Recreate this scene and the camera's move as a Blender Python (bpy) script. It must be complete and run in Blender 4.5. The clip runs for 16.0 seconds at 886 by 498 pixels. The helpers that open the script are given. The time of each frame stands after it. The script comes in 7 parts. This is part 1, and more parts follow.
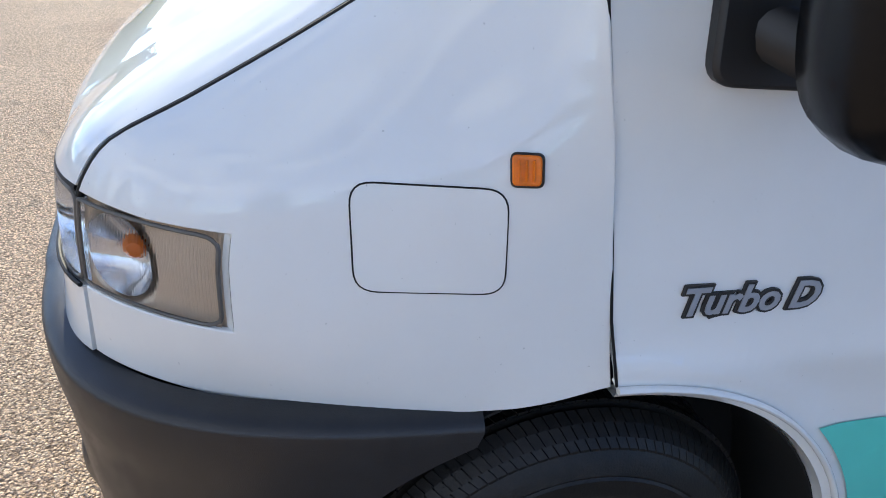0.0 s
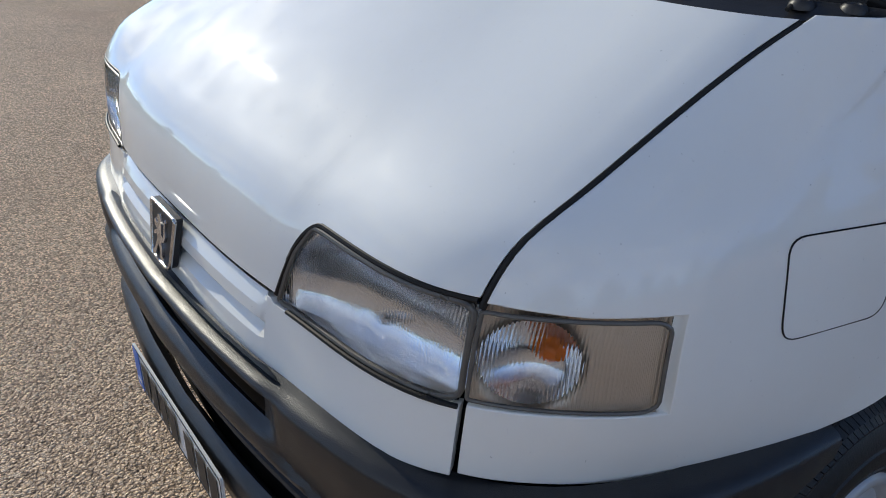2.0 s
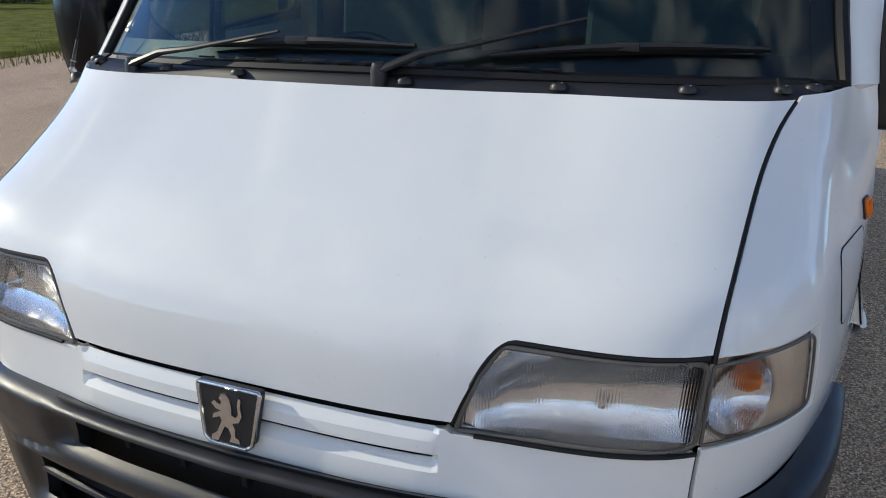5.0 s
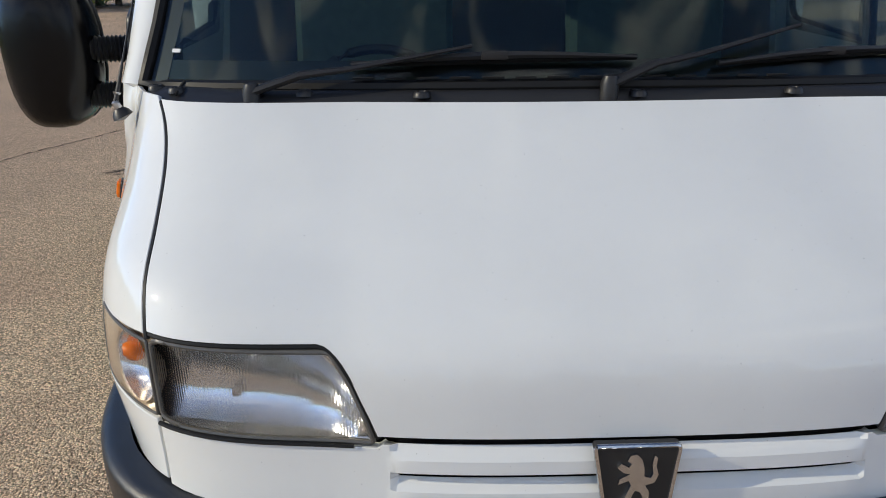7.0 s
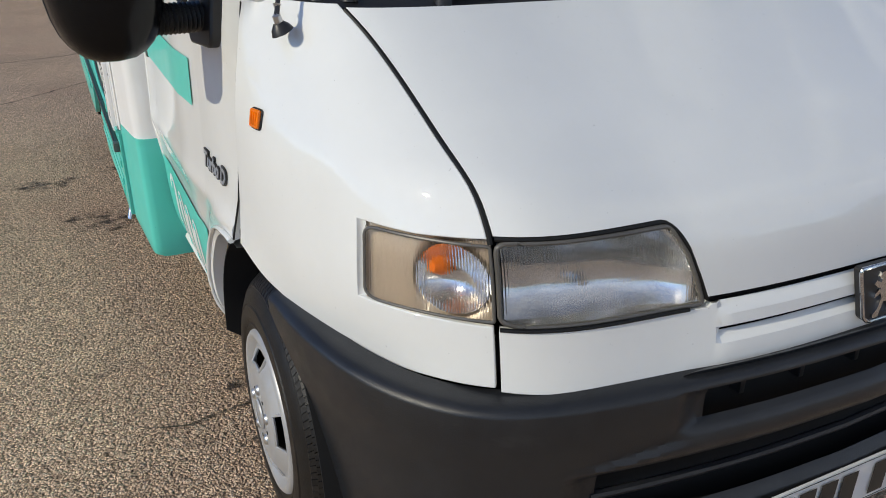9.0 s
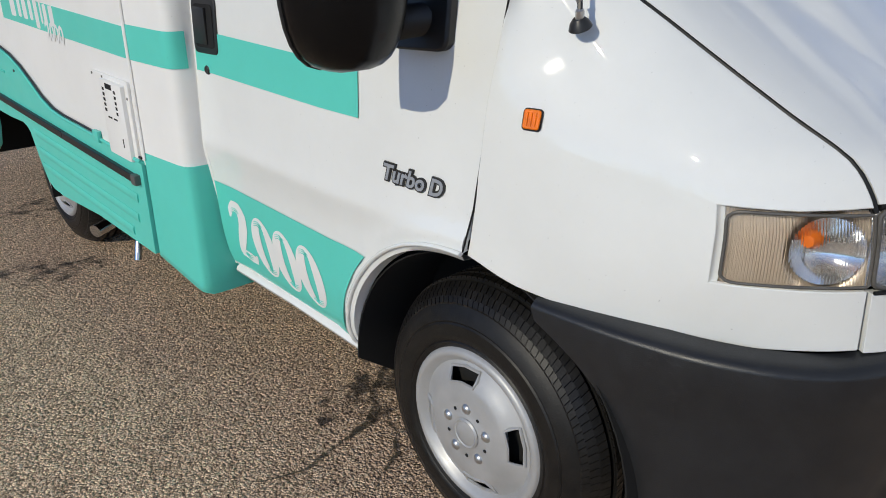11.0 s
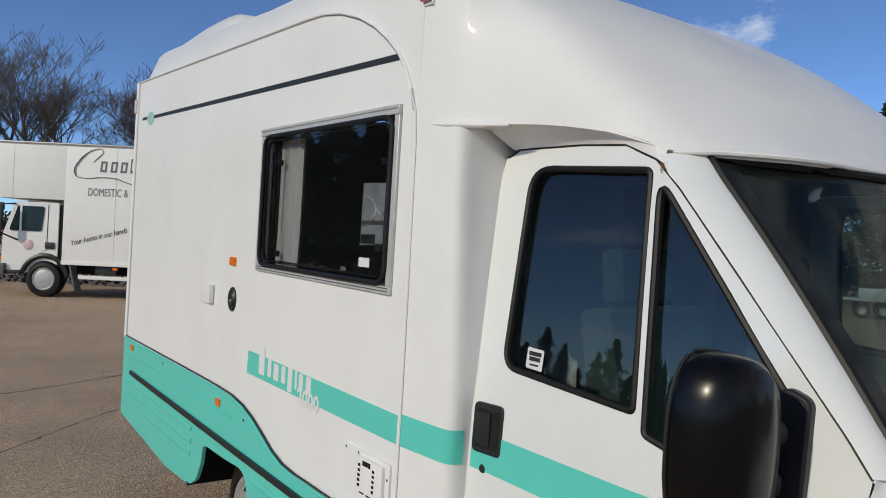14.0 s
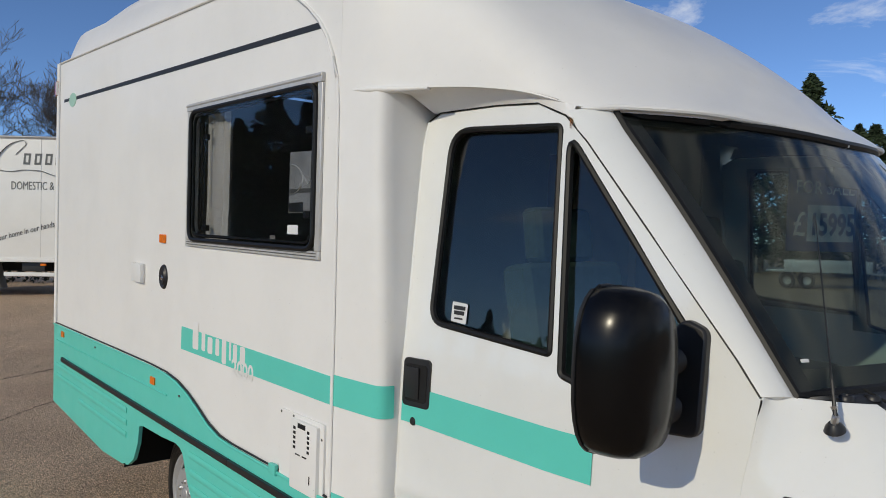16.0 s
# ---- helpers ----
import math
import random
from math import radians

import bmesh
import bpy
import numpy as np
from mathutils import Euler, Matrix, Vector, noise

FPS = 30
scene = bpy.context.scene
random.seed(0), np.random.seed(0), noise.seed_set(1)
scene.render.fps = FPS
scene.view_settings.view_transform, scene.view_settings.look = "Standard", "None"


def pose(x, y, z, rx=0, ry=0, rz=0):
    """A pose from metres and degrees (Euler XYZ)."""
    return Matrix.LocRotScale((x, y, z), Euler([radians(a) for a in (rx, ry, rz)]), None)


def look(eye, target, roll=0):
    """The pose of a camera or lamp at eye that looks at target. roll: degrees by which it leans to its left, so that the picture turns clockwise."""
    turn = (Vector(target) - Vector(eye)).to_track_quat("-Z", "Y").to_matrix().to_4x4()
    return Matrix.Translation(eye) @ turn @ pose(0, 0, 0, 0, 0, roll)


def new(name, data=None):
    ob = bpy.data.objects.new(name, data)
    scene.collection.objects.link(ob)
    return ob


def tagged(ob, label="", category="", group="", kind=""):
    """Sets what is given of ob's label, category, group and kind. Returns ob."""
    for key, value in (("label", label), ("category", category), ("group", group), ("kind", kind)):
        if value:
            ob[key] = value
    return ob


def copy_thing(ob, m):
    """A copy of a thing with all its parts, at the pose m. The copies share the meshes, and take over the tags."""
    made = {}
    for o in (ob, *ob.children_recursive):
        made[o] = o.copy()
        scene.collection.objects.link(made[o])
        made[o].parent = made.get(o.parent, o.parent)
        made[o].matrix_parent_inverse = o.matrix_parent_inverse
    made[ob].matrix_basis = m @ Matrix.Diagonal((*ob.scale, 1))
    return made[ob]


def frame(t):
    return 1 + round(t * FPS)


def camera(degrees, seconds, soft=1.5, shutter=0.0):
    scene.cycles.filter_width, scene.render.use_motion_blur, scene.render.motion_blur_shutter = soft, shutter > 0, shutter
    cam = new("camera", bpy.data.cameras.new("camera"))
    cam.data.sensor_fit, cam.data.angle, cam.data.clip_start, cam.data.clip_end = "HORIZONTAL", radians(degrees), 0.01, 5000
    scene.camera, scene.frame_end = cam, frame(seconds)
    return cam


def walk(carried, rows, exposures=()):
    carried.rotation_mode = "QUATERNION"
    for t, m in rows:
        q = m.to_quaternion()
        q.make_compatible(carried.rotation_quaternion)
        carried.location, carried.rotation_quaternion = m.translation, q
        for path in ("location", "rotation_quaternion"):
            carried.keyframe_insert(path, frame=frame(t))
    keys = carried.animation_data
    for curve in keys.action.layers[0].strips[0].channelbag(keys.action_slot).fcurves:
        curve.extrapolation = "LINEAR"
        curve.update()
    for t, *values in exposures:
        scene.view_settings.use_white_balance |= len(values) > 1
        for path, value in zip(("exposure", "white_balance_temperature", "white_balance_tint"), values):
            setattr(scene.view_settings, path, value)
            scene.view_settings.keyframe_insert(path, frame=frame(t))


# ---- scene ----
cam = camera(60.06, 16.0, soft=0.95)
PATH = [
    (0, 1.7154, -0.4385, 1.4037, 62.873, -2.777, 77.184),
    (0.5, 1.5552, -0.6382, 1.4238, 62.042, -3.273, 71.872),
    (1, 1.4650, -0.8581, 1.4551, 61.264, -3.043, 66.772),
    (1.5, 1.3858, -1.0108, 1.4596, 62.328, -3.021, 60.778),
    (2, 1.2936, -1.1661, 1.4405, 63.350, -2.333, 53.762),
    (2.5, 1.2452, -1.3417, 1.4042, 63.875, -1.570, 46.823),
    (3, 1.2573, -1.5610, 1.4127, 64.062, -0.993, 40.100),
    (3.5, 1.2458, -1.6882, 1.4397, 64.772, -0.819, 34.937),
    (4, 1.1383, -1.7166, 1.4524, 66.451, -0.545, 31.158),
    (4.5, 0.9439, -1.6892, 1.4798, 68.532, 0.100, 27.787),
    (4.7, 0.8833, -1.6747, 1.4919, 69.414, 0.497, 26.314),
    (6.8, -0.2522, -1.7149, 1.5605, 69.206, -0.458, -1.102),
    (7, -0.3139, -1.7436, 1.5188, 70.048, 0.289, -2.124),
    (7.5, -0.5532, -1.8163, 1.5014, 68.677, 0.748, -8.070),
    (8, -0.7685, -1.7663, 1.4646, 67.840, 0.383, -14.880),
    (8.5, -1.0153, -1.6570, 1.4603, 67.341, 0.045, -20.856),
    (8.7, -1.1159, -1.6272, 1.4437, 67.055, 0.009, -22.965),
    (10.8, -1.8844, -1.1078, 1.4155, 66.740, 0.972, -41.574),
    (11, -1.9801, -1.0515, 1.4134, 67.188, 0.791, -42.457),
    (11.5, -2.1757, -0.9035, 1.4352, 69.230, 0.015, -42.876),
    (12, -2.2681, -0.7826, 1.4753, 72.448, -0.909, -41.134),
    (12.5, -2.3388, -0.7374, 1.5339, 76.504, -1.487, -38.546),
    (13, -2.4261, -0.7312, 1.6011, 81.322, -2.093, -36.247),
    (13.5, -2.4688, -0.7389, 1.6449, 85.984, -2.503, -35.491),
    (14, -2.4638, -0.7575, 1.6989, 90.005, -2.664, -36.096),
    (14.5, -2.4588, -0.7711, 1.7175, 92.941, -2.689, -37.234),
    (15, -2.4666, -0.7694, 1.7183, 94.248, -2.400, -38.510),
    (15.5, -2.4700, -0.7738, 1.7104, 93.619, -1.961, -39.365),
    (16, -2.4694, -0.8498, 1.6213, 89.130, -0.887, -40.495),
]
walk(cam, [(r[0], pose(*r[1:])) for r in PATH], [(0, 2.14, 7400, 4), (0.5, 1.72, 7350, 4), (1, 1.38, 7250, 3), (1.5, 1.26, 7250, 3), (2, 1.26, 7200, 3), (2.5, 1.31, 7250, 3), (3.5, 1.48, 7300, 3), (4.5, 1.52, 7450, 3), (7, 1.35, 7850, 4), (8.5, 1.22, 7750, 4), (11, 1.06, 7450, 4), (12.5, 1.0, 7550, 4), (14.5, 0.87, 7850, 4), (16, 0.86, 7900, 4)])

# ---------------------------------------------------------------- world and light
SUN_WAY = Vector((-0.82, -0.09, 0.41)).normalized()
world = bpy.data.worlds.new("sky")
scene.world = world
world.use_nodes = True
wn, wl = world.node_tree.nodes, world.node_tree.links
wn.clear()
w_out, w_bg, w_sky = wn.new("ShaderNodeOutputWorld"), wn.new("ShaderNodeBackground"), wn.new("ShaderNodeTexSky")
w_sky.sky_type = "NISHITA"
w_sky.sun_disc = False
w_sky.sun_elevation = math.asin(SUN_WAY.z)
w_sky.sun_rotation = math.atan2(SUN_WAY.x, SUN_WAY.y)
w_sky.altitude = 1200
w_sky.air_density, w_sky.dust_density, w_sky.ozone_density = 0.6, 0.02, 2.3
w_bg.inputs["Strength"].default_value = 0.15
# thin torn clouds laid over the clear sky
w_co, w_map = wn.new("ShaderNodeTexCoord"), wn.new("ShaderNodeMapping")
w_map.inputs["Scale"].default_value = (1.5, 1.1, 3.6)
w_n1, w_ramp, w_mix = wn.new("ShaderNodeTexNoise"), wn.new("ShaderNodeValToRGB"), wn.new("ShaderNodeMix")
w_n1.inputs["Scale"].default_value = 3.3
w_n1.inputs["Detail"].default_value = 9
w_n1.inputs["Roughness"].default_value = 0.62
w_n1.inputs["Distortion"].default_value = 0.6
w_ramp.color_ramp.elements[0].position, w_ramp.color_ramp.elements[0].color = 0.475, (0, 0, 0, 1)
w_ramp.color_ramp.elements[1].position, w_ramp.color_ramp.elements[1].color = 0.80, (0.8, 0.8, 0.8, 1)
w_mix.data_type = "RGBA"
w_mix.inputs[7].default_value = (5.0, 5.05, 5.1, 1)
wl.new(w_co.outputs["Generated"], w_map.inputs["Vector"])
wl.new(w_map.outputs["Vector"], w_n1.inputs["Vector"])
# cloud cover is raised on one unseen side, to fill the shaded parts
w_dot, w_add = wn.new("ShaderNodeVectorMath"), wn.new("ShaderNodeMath")
w_dot.operation, w_add.operation = "DOT_PRODUCT", "ADD"
w_dot.inputs[1].default_value = (0.035, -0.10, -0.055)
wl.new(w_co.outputs["Generated"], w_dot.inputs[0])
wl.new(w_dot.outputs["Value"], w_add.inputs[0])
wl.new(w_n1.outputs["Fac"], w_add.inputs[1])
wl.new(w_add.outputs[0], w_ramp.inputs["Fac"])
wl.new(w_ramp.outputs["Color"], w_mix.inputs[0])
# the deep blue of clear spring air
w_deep = wn.new("ShaderNodeMix")
w_deep.data_type, w_deep.blend_type = "RGBA", "MULTIPLY"
w_deep.inputs[0].default_value = 1.0
w_deep.inputs[7].default_value = (0.31, 0.42, 0.58, 1)
wl.new(w_sky.outputs["Color"], w_deep.inputs[6])
wl.new(w_deep.outputs[2], w_mix.inputs[6])
wl.new(w_mix.outputs[2], w_bg.inputs["Color"])
wl.new(w_bg.outputs["Background"], w_out.inputs["Surface"])

sun = new("sun", bpy.data.lights.new("sun", "SUN"))
sun.data.energy = 1.1
sun.data.angle = radians(0.53)
sun.data.color = (1.0, 0.955, 0.89)
sun.matrix_world = look(SUN_WAY * 30, (0, 0, 0))


# ---------------------------------------------------------------- materials
class Nodes:
    """A node material with a Principled shader and a few short ways to feed it."""

    def __init__(self, name, color, rough=0.5, metal=0.0, coat=0.0, spec=0.5):
        self.mat = bpy.data.materials.new(name)
        self.mat.use_nodes = True
        self.t = self.mat.node_tree
        self.b = self.t.nodes["Principled BSDF"]
        self.set("Base Color", (*color, 1))
        self.set("Roughness", rough)
        self.set("Metallic", metal)
        self.set("Coat Weight", coat)
        self.set("Coat Roughness", 0.04)
        self.set("Specular IOR Level", spec)
        self.color = color

    def set(self, key, value):
        self.b.inputs[key].default_value = value

    def node(self, kind, **inputs):
        n = self.t.nodes.new(kind)
        for k, v in inputs.items():
            n.inputs[k.replace("_", " ")].default_value = v
        return n

    def link(self, a, b):
        self.t.links.new(a, b)

    def place(self, stretch=(1, 1, 1)):
        co, mp = self.node("ShaderNodeTexCoord"), self.node("ShaderNodeMapping")
        mp.inputs["Scale"].default_value = stretch
        self.link(co.outputs["Object"], mp.inputs["Vector"])
        return mp.outputs["Vector"]

    def noise(self, scale, detail=4, rough=0.55, stretch=(1, 1, 1)):
        n = self.node("ShaderNodeTexNoise", Scale=scale, Detail=detail, Roughness=rough)
        self.link(self.place(stretch), n.inputs["Vector"])
        return n.outputs["Fac"]

    def ramp(self, fac, low, high, a, b):
        n = self.node("ShaderNodeValToRGB")
        e = n.color_ramp.elements
        e[0].position, e[1].position = low, high
        e[0].color, e[1].color = (*a, 1), (*b, 1)
        self.link(fac, n.inputs["Fac"])
        return n.outputs["Color"]

    def mix(self, fac, a, b):
        n = self.node("ShaderNodeMix")
        n.data_type = "RGBA"
        for socket, v in ((0, fac), (6, a), (7, b)):
            if isinstance(v, (tuple, float, int)):
                n.inputs[socket].default_value = v if not isinstance(v, tuple) else (*v, 1)
            else:
                self.link(v, n.inputs[socket])
        return n.outputs[2]

    def vary(self, scale, amount, detail=5, stretch=(1, 1, 1)):
        """Soft light and dark drift of the base colour."""
        c = self.color
        dark = tuple(v * (1 - amount) for v in c)
        lite = tuple(min(1, v * (1 + amount * 0.5)) for v in c)
        self.link(self.ramp(self.noise(scale, detail, 0.6, stretch), 0.3, 0.7, dark, lite), self.b.inputs["Base Color"])
        return self

    def roughen(self, scale, low, high, stretch=(1, 1, 1)):
        self.link(self.ramp(self.noise(scale, 5, 0.6, stretch), 0.3, 0.75, (low,) * 3, (high,) * 3), self.b.inputs["Roughness"])
        return self

    def bump(self, scale, strength, distance=0.002, detail=3, stretch=(1, 1, 1), fac=None):
        n = self.node("ShaderNodeBump", Strength=strength, Distance=distance)
        self.link(fac or self.noise(scale, detail, 0.6, stretch), n.inputs["Height"])
        self.link(n.outputs["Normal"], self.b.inputs["Normal"])
        return self


def simple(name, color, rough=0.5, metal=0.0, coat=0.0, vary=0.08, scale=6, bump=0.0, bscale=200, spec=0.5):
    n = Nodes(name, color, rough, metal, coat, spec)
    if vary:
        n.vary(scale, vary)
    if bump:
        n.bump(bscale, bump, 0.0015)
    return n.mat


def paint(name, color, rough=0.3, coat=1.0):
    """Vehicle paint: faint orange peel under a clear coat, thin road film, a few fine specks."""
    n = Nodes(name, color, rough, 0.0, coat, 0.18)
    n.set("Coat Roughness", 0.03)
    film = n.ramp(n.noise(2.2, 6, 0.65), 0.42, 0.8, color, tuple(v * 0.93 for v in color))
    speck = n.ramp(n.noise(160, 2, 0.5), 0.745, 0.78, (0, 0, 0), (1, 1, 1))
    n.link(n.mix(speck, film, tuple(v * 0.72 for v in color)), n.b.inputs["Base Color"])
    n.roughen(5, rough * 0.85, rough * 1.25)
    n.bump(38, 0.035, 0.0008, 2)
    return n.mat


def glass(name, tint, gloss_rough=0.0, clear=1.0, ior=1.5):
    """Thin pane: what lies behind, tinted, under a mirror that grows towards grazing view."""
    m = bpy.data.materials.new(name)
    m.use_nodes = True
    t = m.node_tree
    t.nodes.clear()
    out, mix = t.nodes.new("ShaderNodeOutputMaterial"), t.nodes.new("ShaderNodeMixShader")
    see, gloss, edge = t.nodes.new("ShaderNodeBsdfTransparent"), t.nodes.new("ShaderNodeBsdfGlossy"), t.nodes.new("ShaderNodeLayerWeight")
    edge.inputs["Blend"].default_value = 0.5
    power, grow = t.nodes.new("ShaderNodeMath"), t.nodes.new("ShaderNodeMath")
    power.operation, grow.operation = "POWER", "MULTIPLY_ADD"
    power.inputs[1].default_value = 5.0
    base = ((ior - 1) / (ior + 1)) ** 2 * 1.8
    grow.inputs[1].default_value, grow.inputs[2].default_value = 1 - base, base
    t.links.new(edge.outputs["Facing"], power.inputs[0])
    t.links.new(power.outputs[0], grow.inputs[0])
    see.inputs["Color"].default_value = (*tint, 1)
    gloss.inputs["Roughness"].default_value = gloss_rough
    t.links.new(grow.outputs[0], mix.inputs[0])
    t.links.new(see.outputs[0], mix.inputs[1])
    t.links.new(gloss.outputs[0], mix.inputs[2])
    t.links.new(mix.outputs[0], out.inputs["Surface"])
    return m


def lens_material():
    """Clear moulded plastic that bends what lies behind it."""
    n = Nodes("fluted_clear_lens", (0.97, 0.972, 0.965), 0.03)
    n.set("Transmission Weight", 1.0)
    n.set("IOR", 1.36)
    return n.mat


WHITE = paint("white_cab_paint", (0.795, 0.81, 0.795), 0.5, 1.0)
CREAM = paint("white_body_panel", (0.83, 0.825, 0.805), 0.42, 0.25)
TEAL = paint("turquoise_panel", (0.10, 0.63, 0.53), 0.5, 0.4)
TEAL_FILM = paint("turquoise_vinyl", (0.10, 0.63, 0.53), 0.4, 0.3)
FILM_WHITE = simple("white_vinyl", (0.79, 0.79, 0.775), 0.4, vary=0.04)


def bumper_material():
    """Pebbled charcoal plastic, scuffed pale here and there."""
    n = Nodes("charcoal_bumper_plastic", (0.013, 0.0145, 0.017), 0.36, spec=0.55)
    scuff = n.ramp(n.noise(6, 8, 0.75, (0.5, 2.0, 3.0)), 0.60, 0.78, (0, 0, 0), (0.5, 0.5, 0.5))
    base = n.ramp(n.noise(14, 6, 0.7), 0.3, 0.7, (0.010, 0.0112, 0.0135), (0.017, 0.0185, 0.021))
    n.link(n.mix(scuff, base, (0.045, 0.046, 0.048)), n.b.inputs["Base Color"])
    n.roughen(18, 0.30, 0.46)
    return n.bump(520, 0.30, 0.0016, 2).mat


BUMPER = bumper_material()
BLACK = simple("black_plastic", (0.016, 0.016, 0.017), 0.42, vary=0.2, bump=0.12, bscale=350)
GLOSS_BLACK = simple("satin_black_mirror_plastic", (0.003, 0.003, 0.0035), 0.24, vary=0.1, spec=0.26)
# near-black of the underbody, and of shade painted in gaps and slots
VOID = simple("dark_underbody_and_shade", (0.006, 0.006, 0.006), 0.9, vary=0)
RUBBER = simple("black_rubber_seal", (0.007, 0.007, 0.007), 0.5, vary=0.2, bump=0.1, bscale=120, spec=0.3)
GREY_PLASTIC = simple("grey_lamp_surround", (0.10, 0.10, 0.097), 0.5, vary=0.15, bump=0.1)
LAMP_RIM = simple("grey_brown_lamp_rim", (0.105, 0.10, 0.092), 0.3, vary=0.2, scale=30)
CHROME = simple("dull_chrome", (0.62, 0.62, 0.63), 0.18, 1.0, vary=0.1, scale=30)
REFLECTOR = simple("bright_lamp_reflector", (0.76, 0.77, 0.79), 0.11, 0.90, vary=0.10, scale=14)
MIRROR = simple("mirror_silvering", (0.75, 0.76, 0.77), 0.03, 1.0, vary=0)
SILVER = simple("silver_wheel_paint", (0.43, 0.435, 0.44), 0.45, 0.30, 0.15, vary=0.12, scale=12, bump=0.05)
FRAME_GREY = simple("pale_grey_window_frame", (0.56, 0.56, 0.55), 0.34, 0.2, 0.2, vary=0.1, scale=20)
ALU = simple("satin_aluminium", (0.55, 0.55, 0.55), 0.35, 0.9, vary=0.1, scale=20)
ORANGE = simple("orange_lens", (0.90, 0.19, 0.003), 0.3, 0, 0.15, vary=0.25, scale=60)
RED = simple("red_lens", (0.45, 0.03, 0.03), 0.2, 0, 0.6, vary=0.2, scale=40)
# tan base colour paints the warm ground mirrored in the lamp back
BEIGE = simple("tan_reflection_lamp_back", (0.60, 0.51, 0.42), 0.34, 0.65, vary=0.1)
BULB = simple("amber_bulb_glass", (0.62, 0.13, 0.008), 0.25, vary=0.2, scale=40)
PLATE = simple("white_plate_film", (0.74, 0.75, 0.74), 0.35, vary=0.05)
PLATE_BLUE = simple("blue_plate_band", (0.01, 0.13, 0.55), 0.35, vary=0.05)
INK = simple("black_ink", (0.02, 0.02, 0.02), 0.5, vary=0)
BADGE = simple("grey_badge_face", (0.30, 0.32, 0.35), 0.4, vary=0.1)
SCREEN_GLASS = glass("tinted_windscreen_glass", (0.66, 0.735, 0.725), 0.0, ior=1.36)
SIDE_GLASS = glass("tinted_side_glass", (0.50, 0.575, 0.56), 0.0, ior=1.52)
ACRYLIC = glass("dark_acrylic_window", (0.84, 0.85, 0.86), 0.01, ior=1.37)
LENS = lens_material()
TRIM_GREY = simple("grey_cab_trim", (0.045, 0.048, 0.052), 0.7, vary=0.15, bump=0.2)
SEAT = simple("pale_green_seat_cloth", (0.075, 0.11, 0.10), 0.9, vary=0.2, scale=40, bump=0.3)
CURTAIN = simple("off_white_curtain", (0.74, 0.72, 0.68), 0.85, vary=0.1, scale=20)


def tyre_material():
    n = Nodes("worn_tyre_rubber", (0.020, 0.019, 0.018), 0.42, spec=0.32)
    n.link(n.ramp(n.noise(30, 6, 0.7), 0.35, 0.8, (0.005, 0.005, 0.005), (0.018, 0.016, 0.014)), n.b.inputs["Base Color"])
    return n.bump(260, 0.35, 0.002).mat


TYRE = tyre_material()


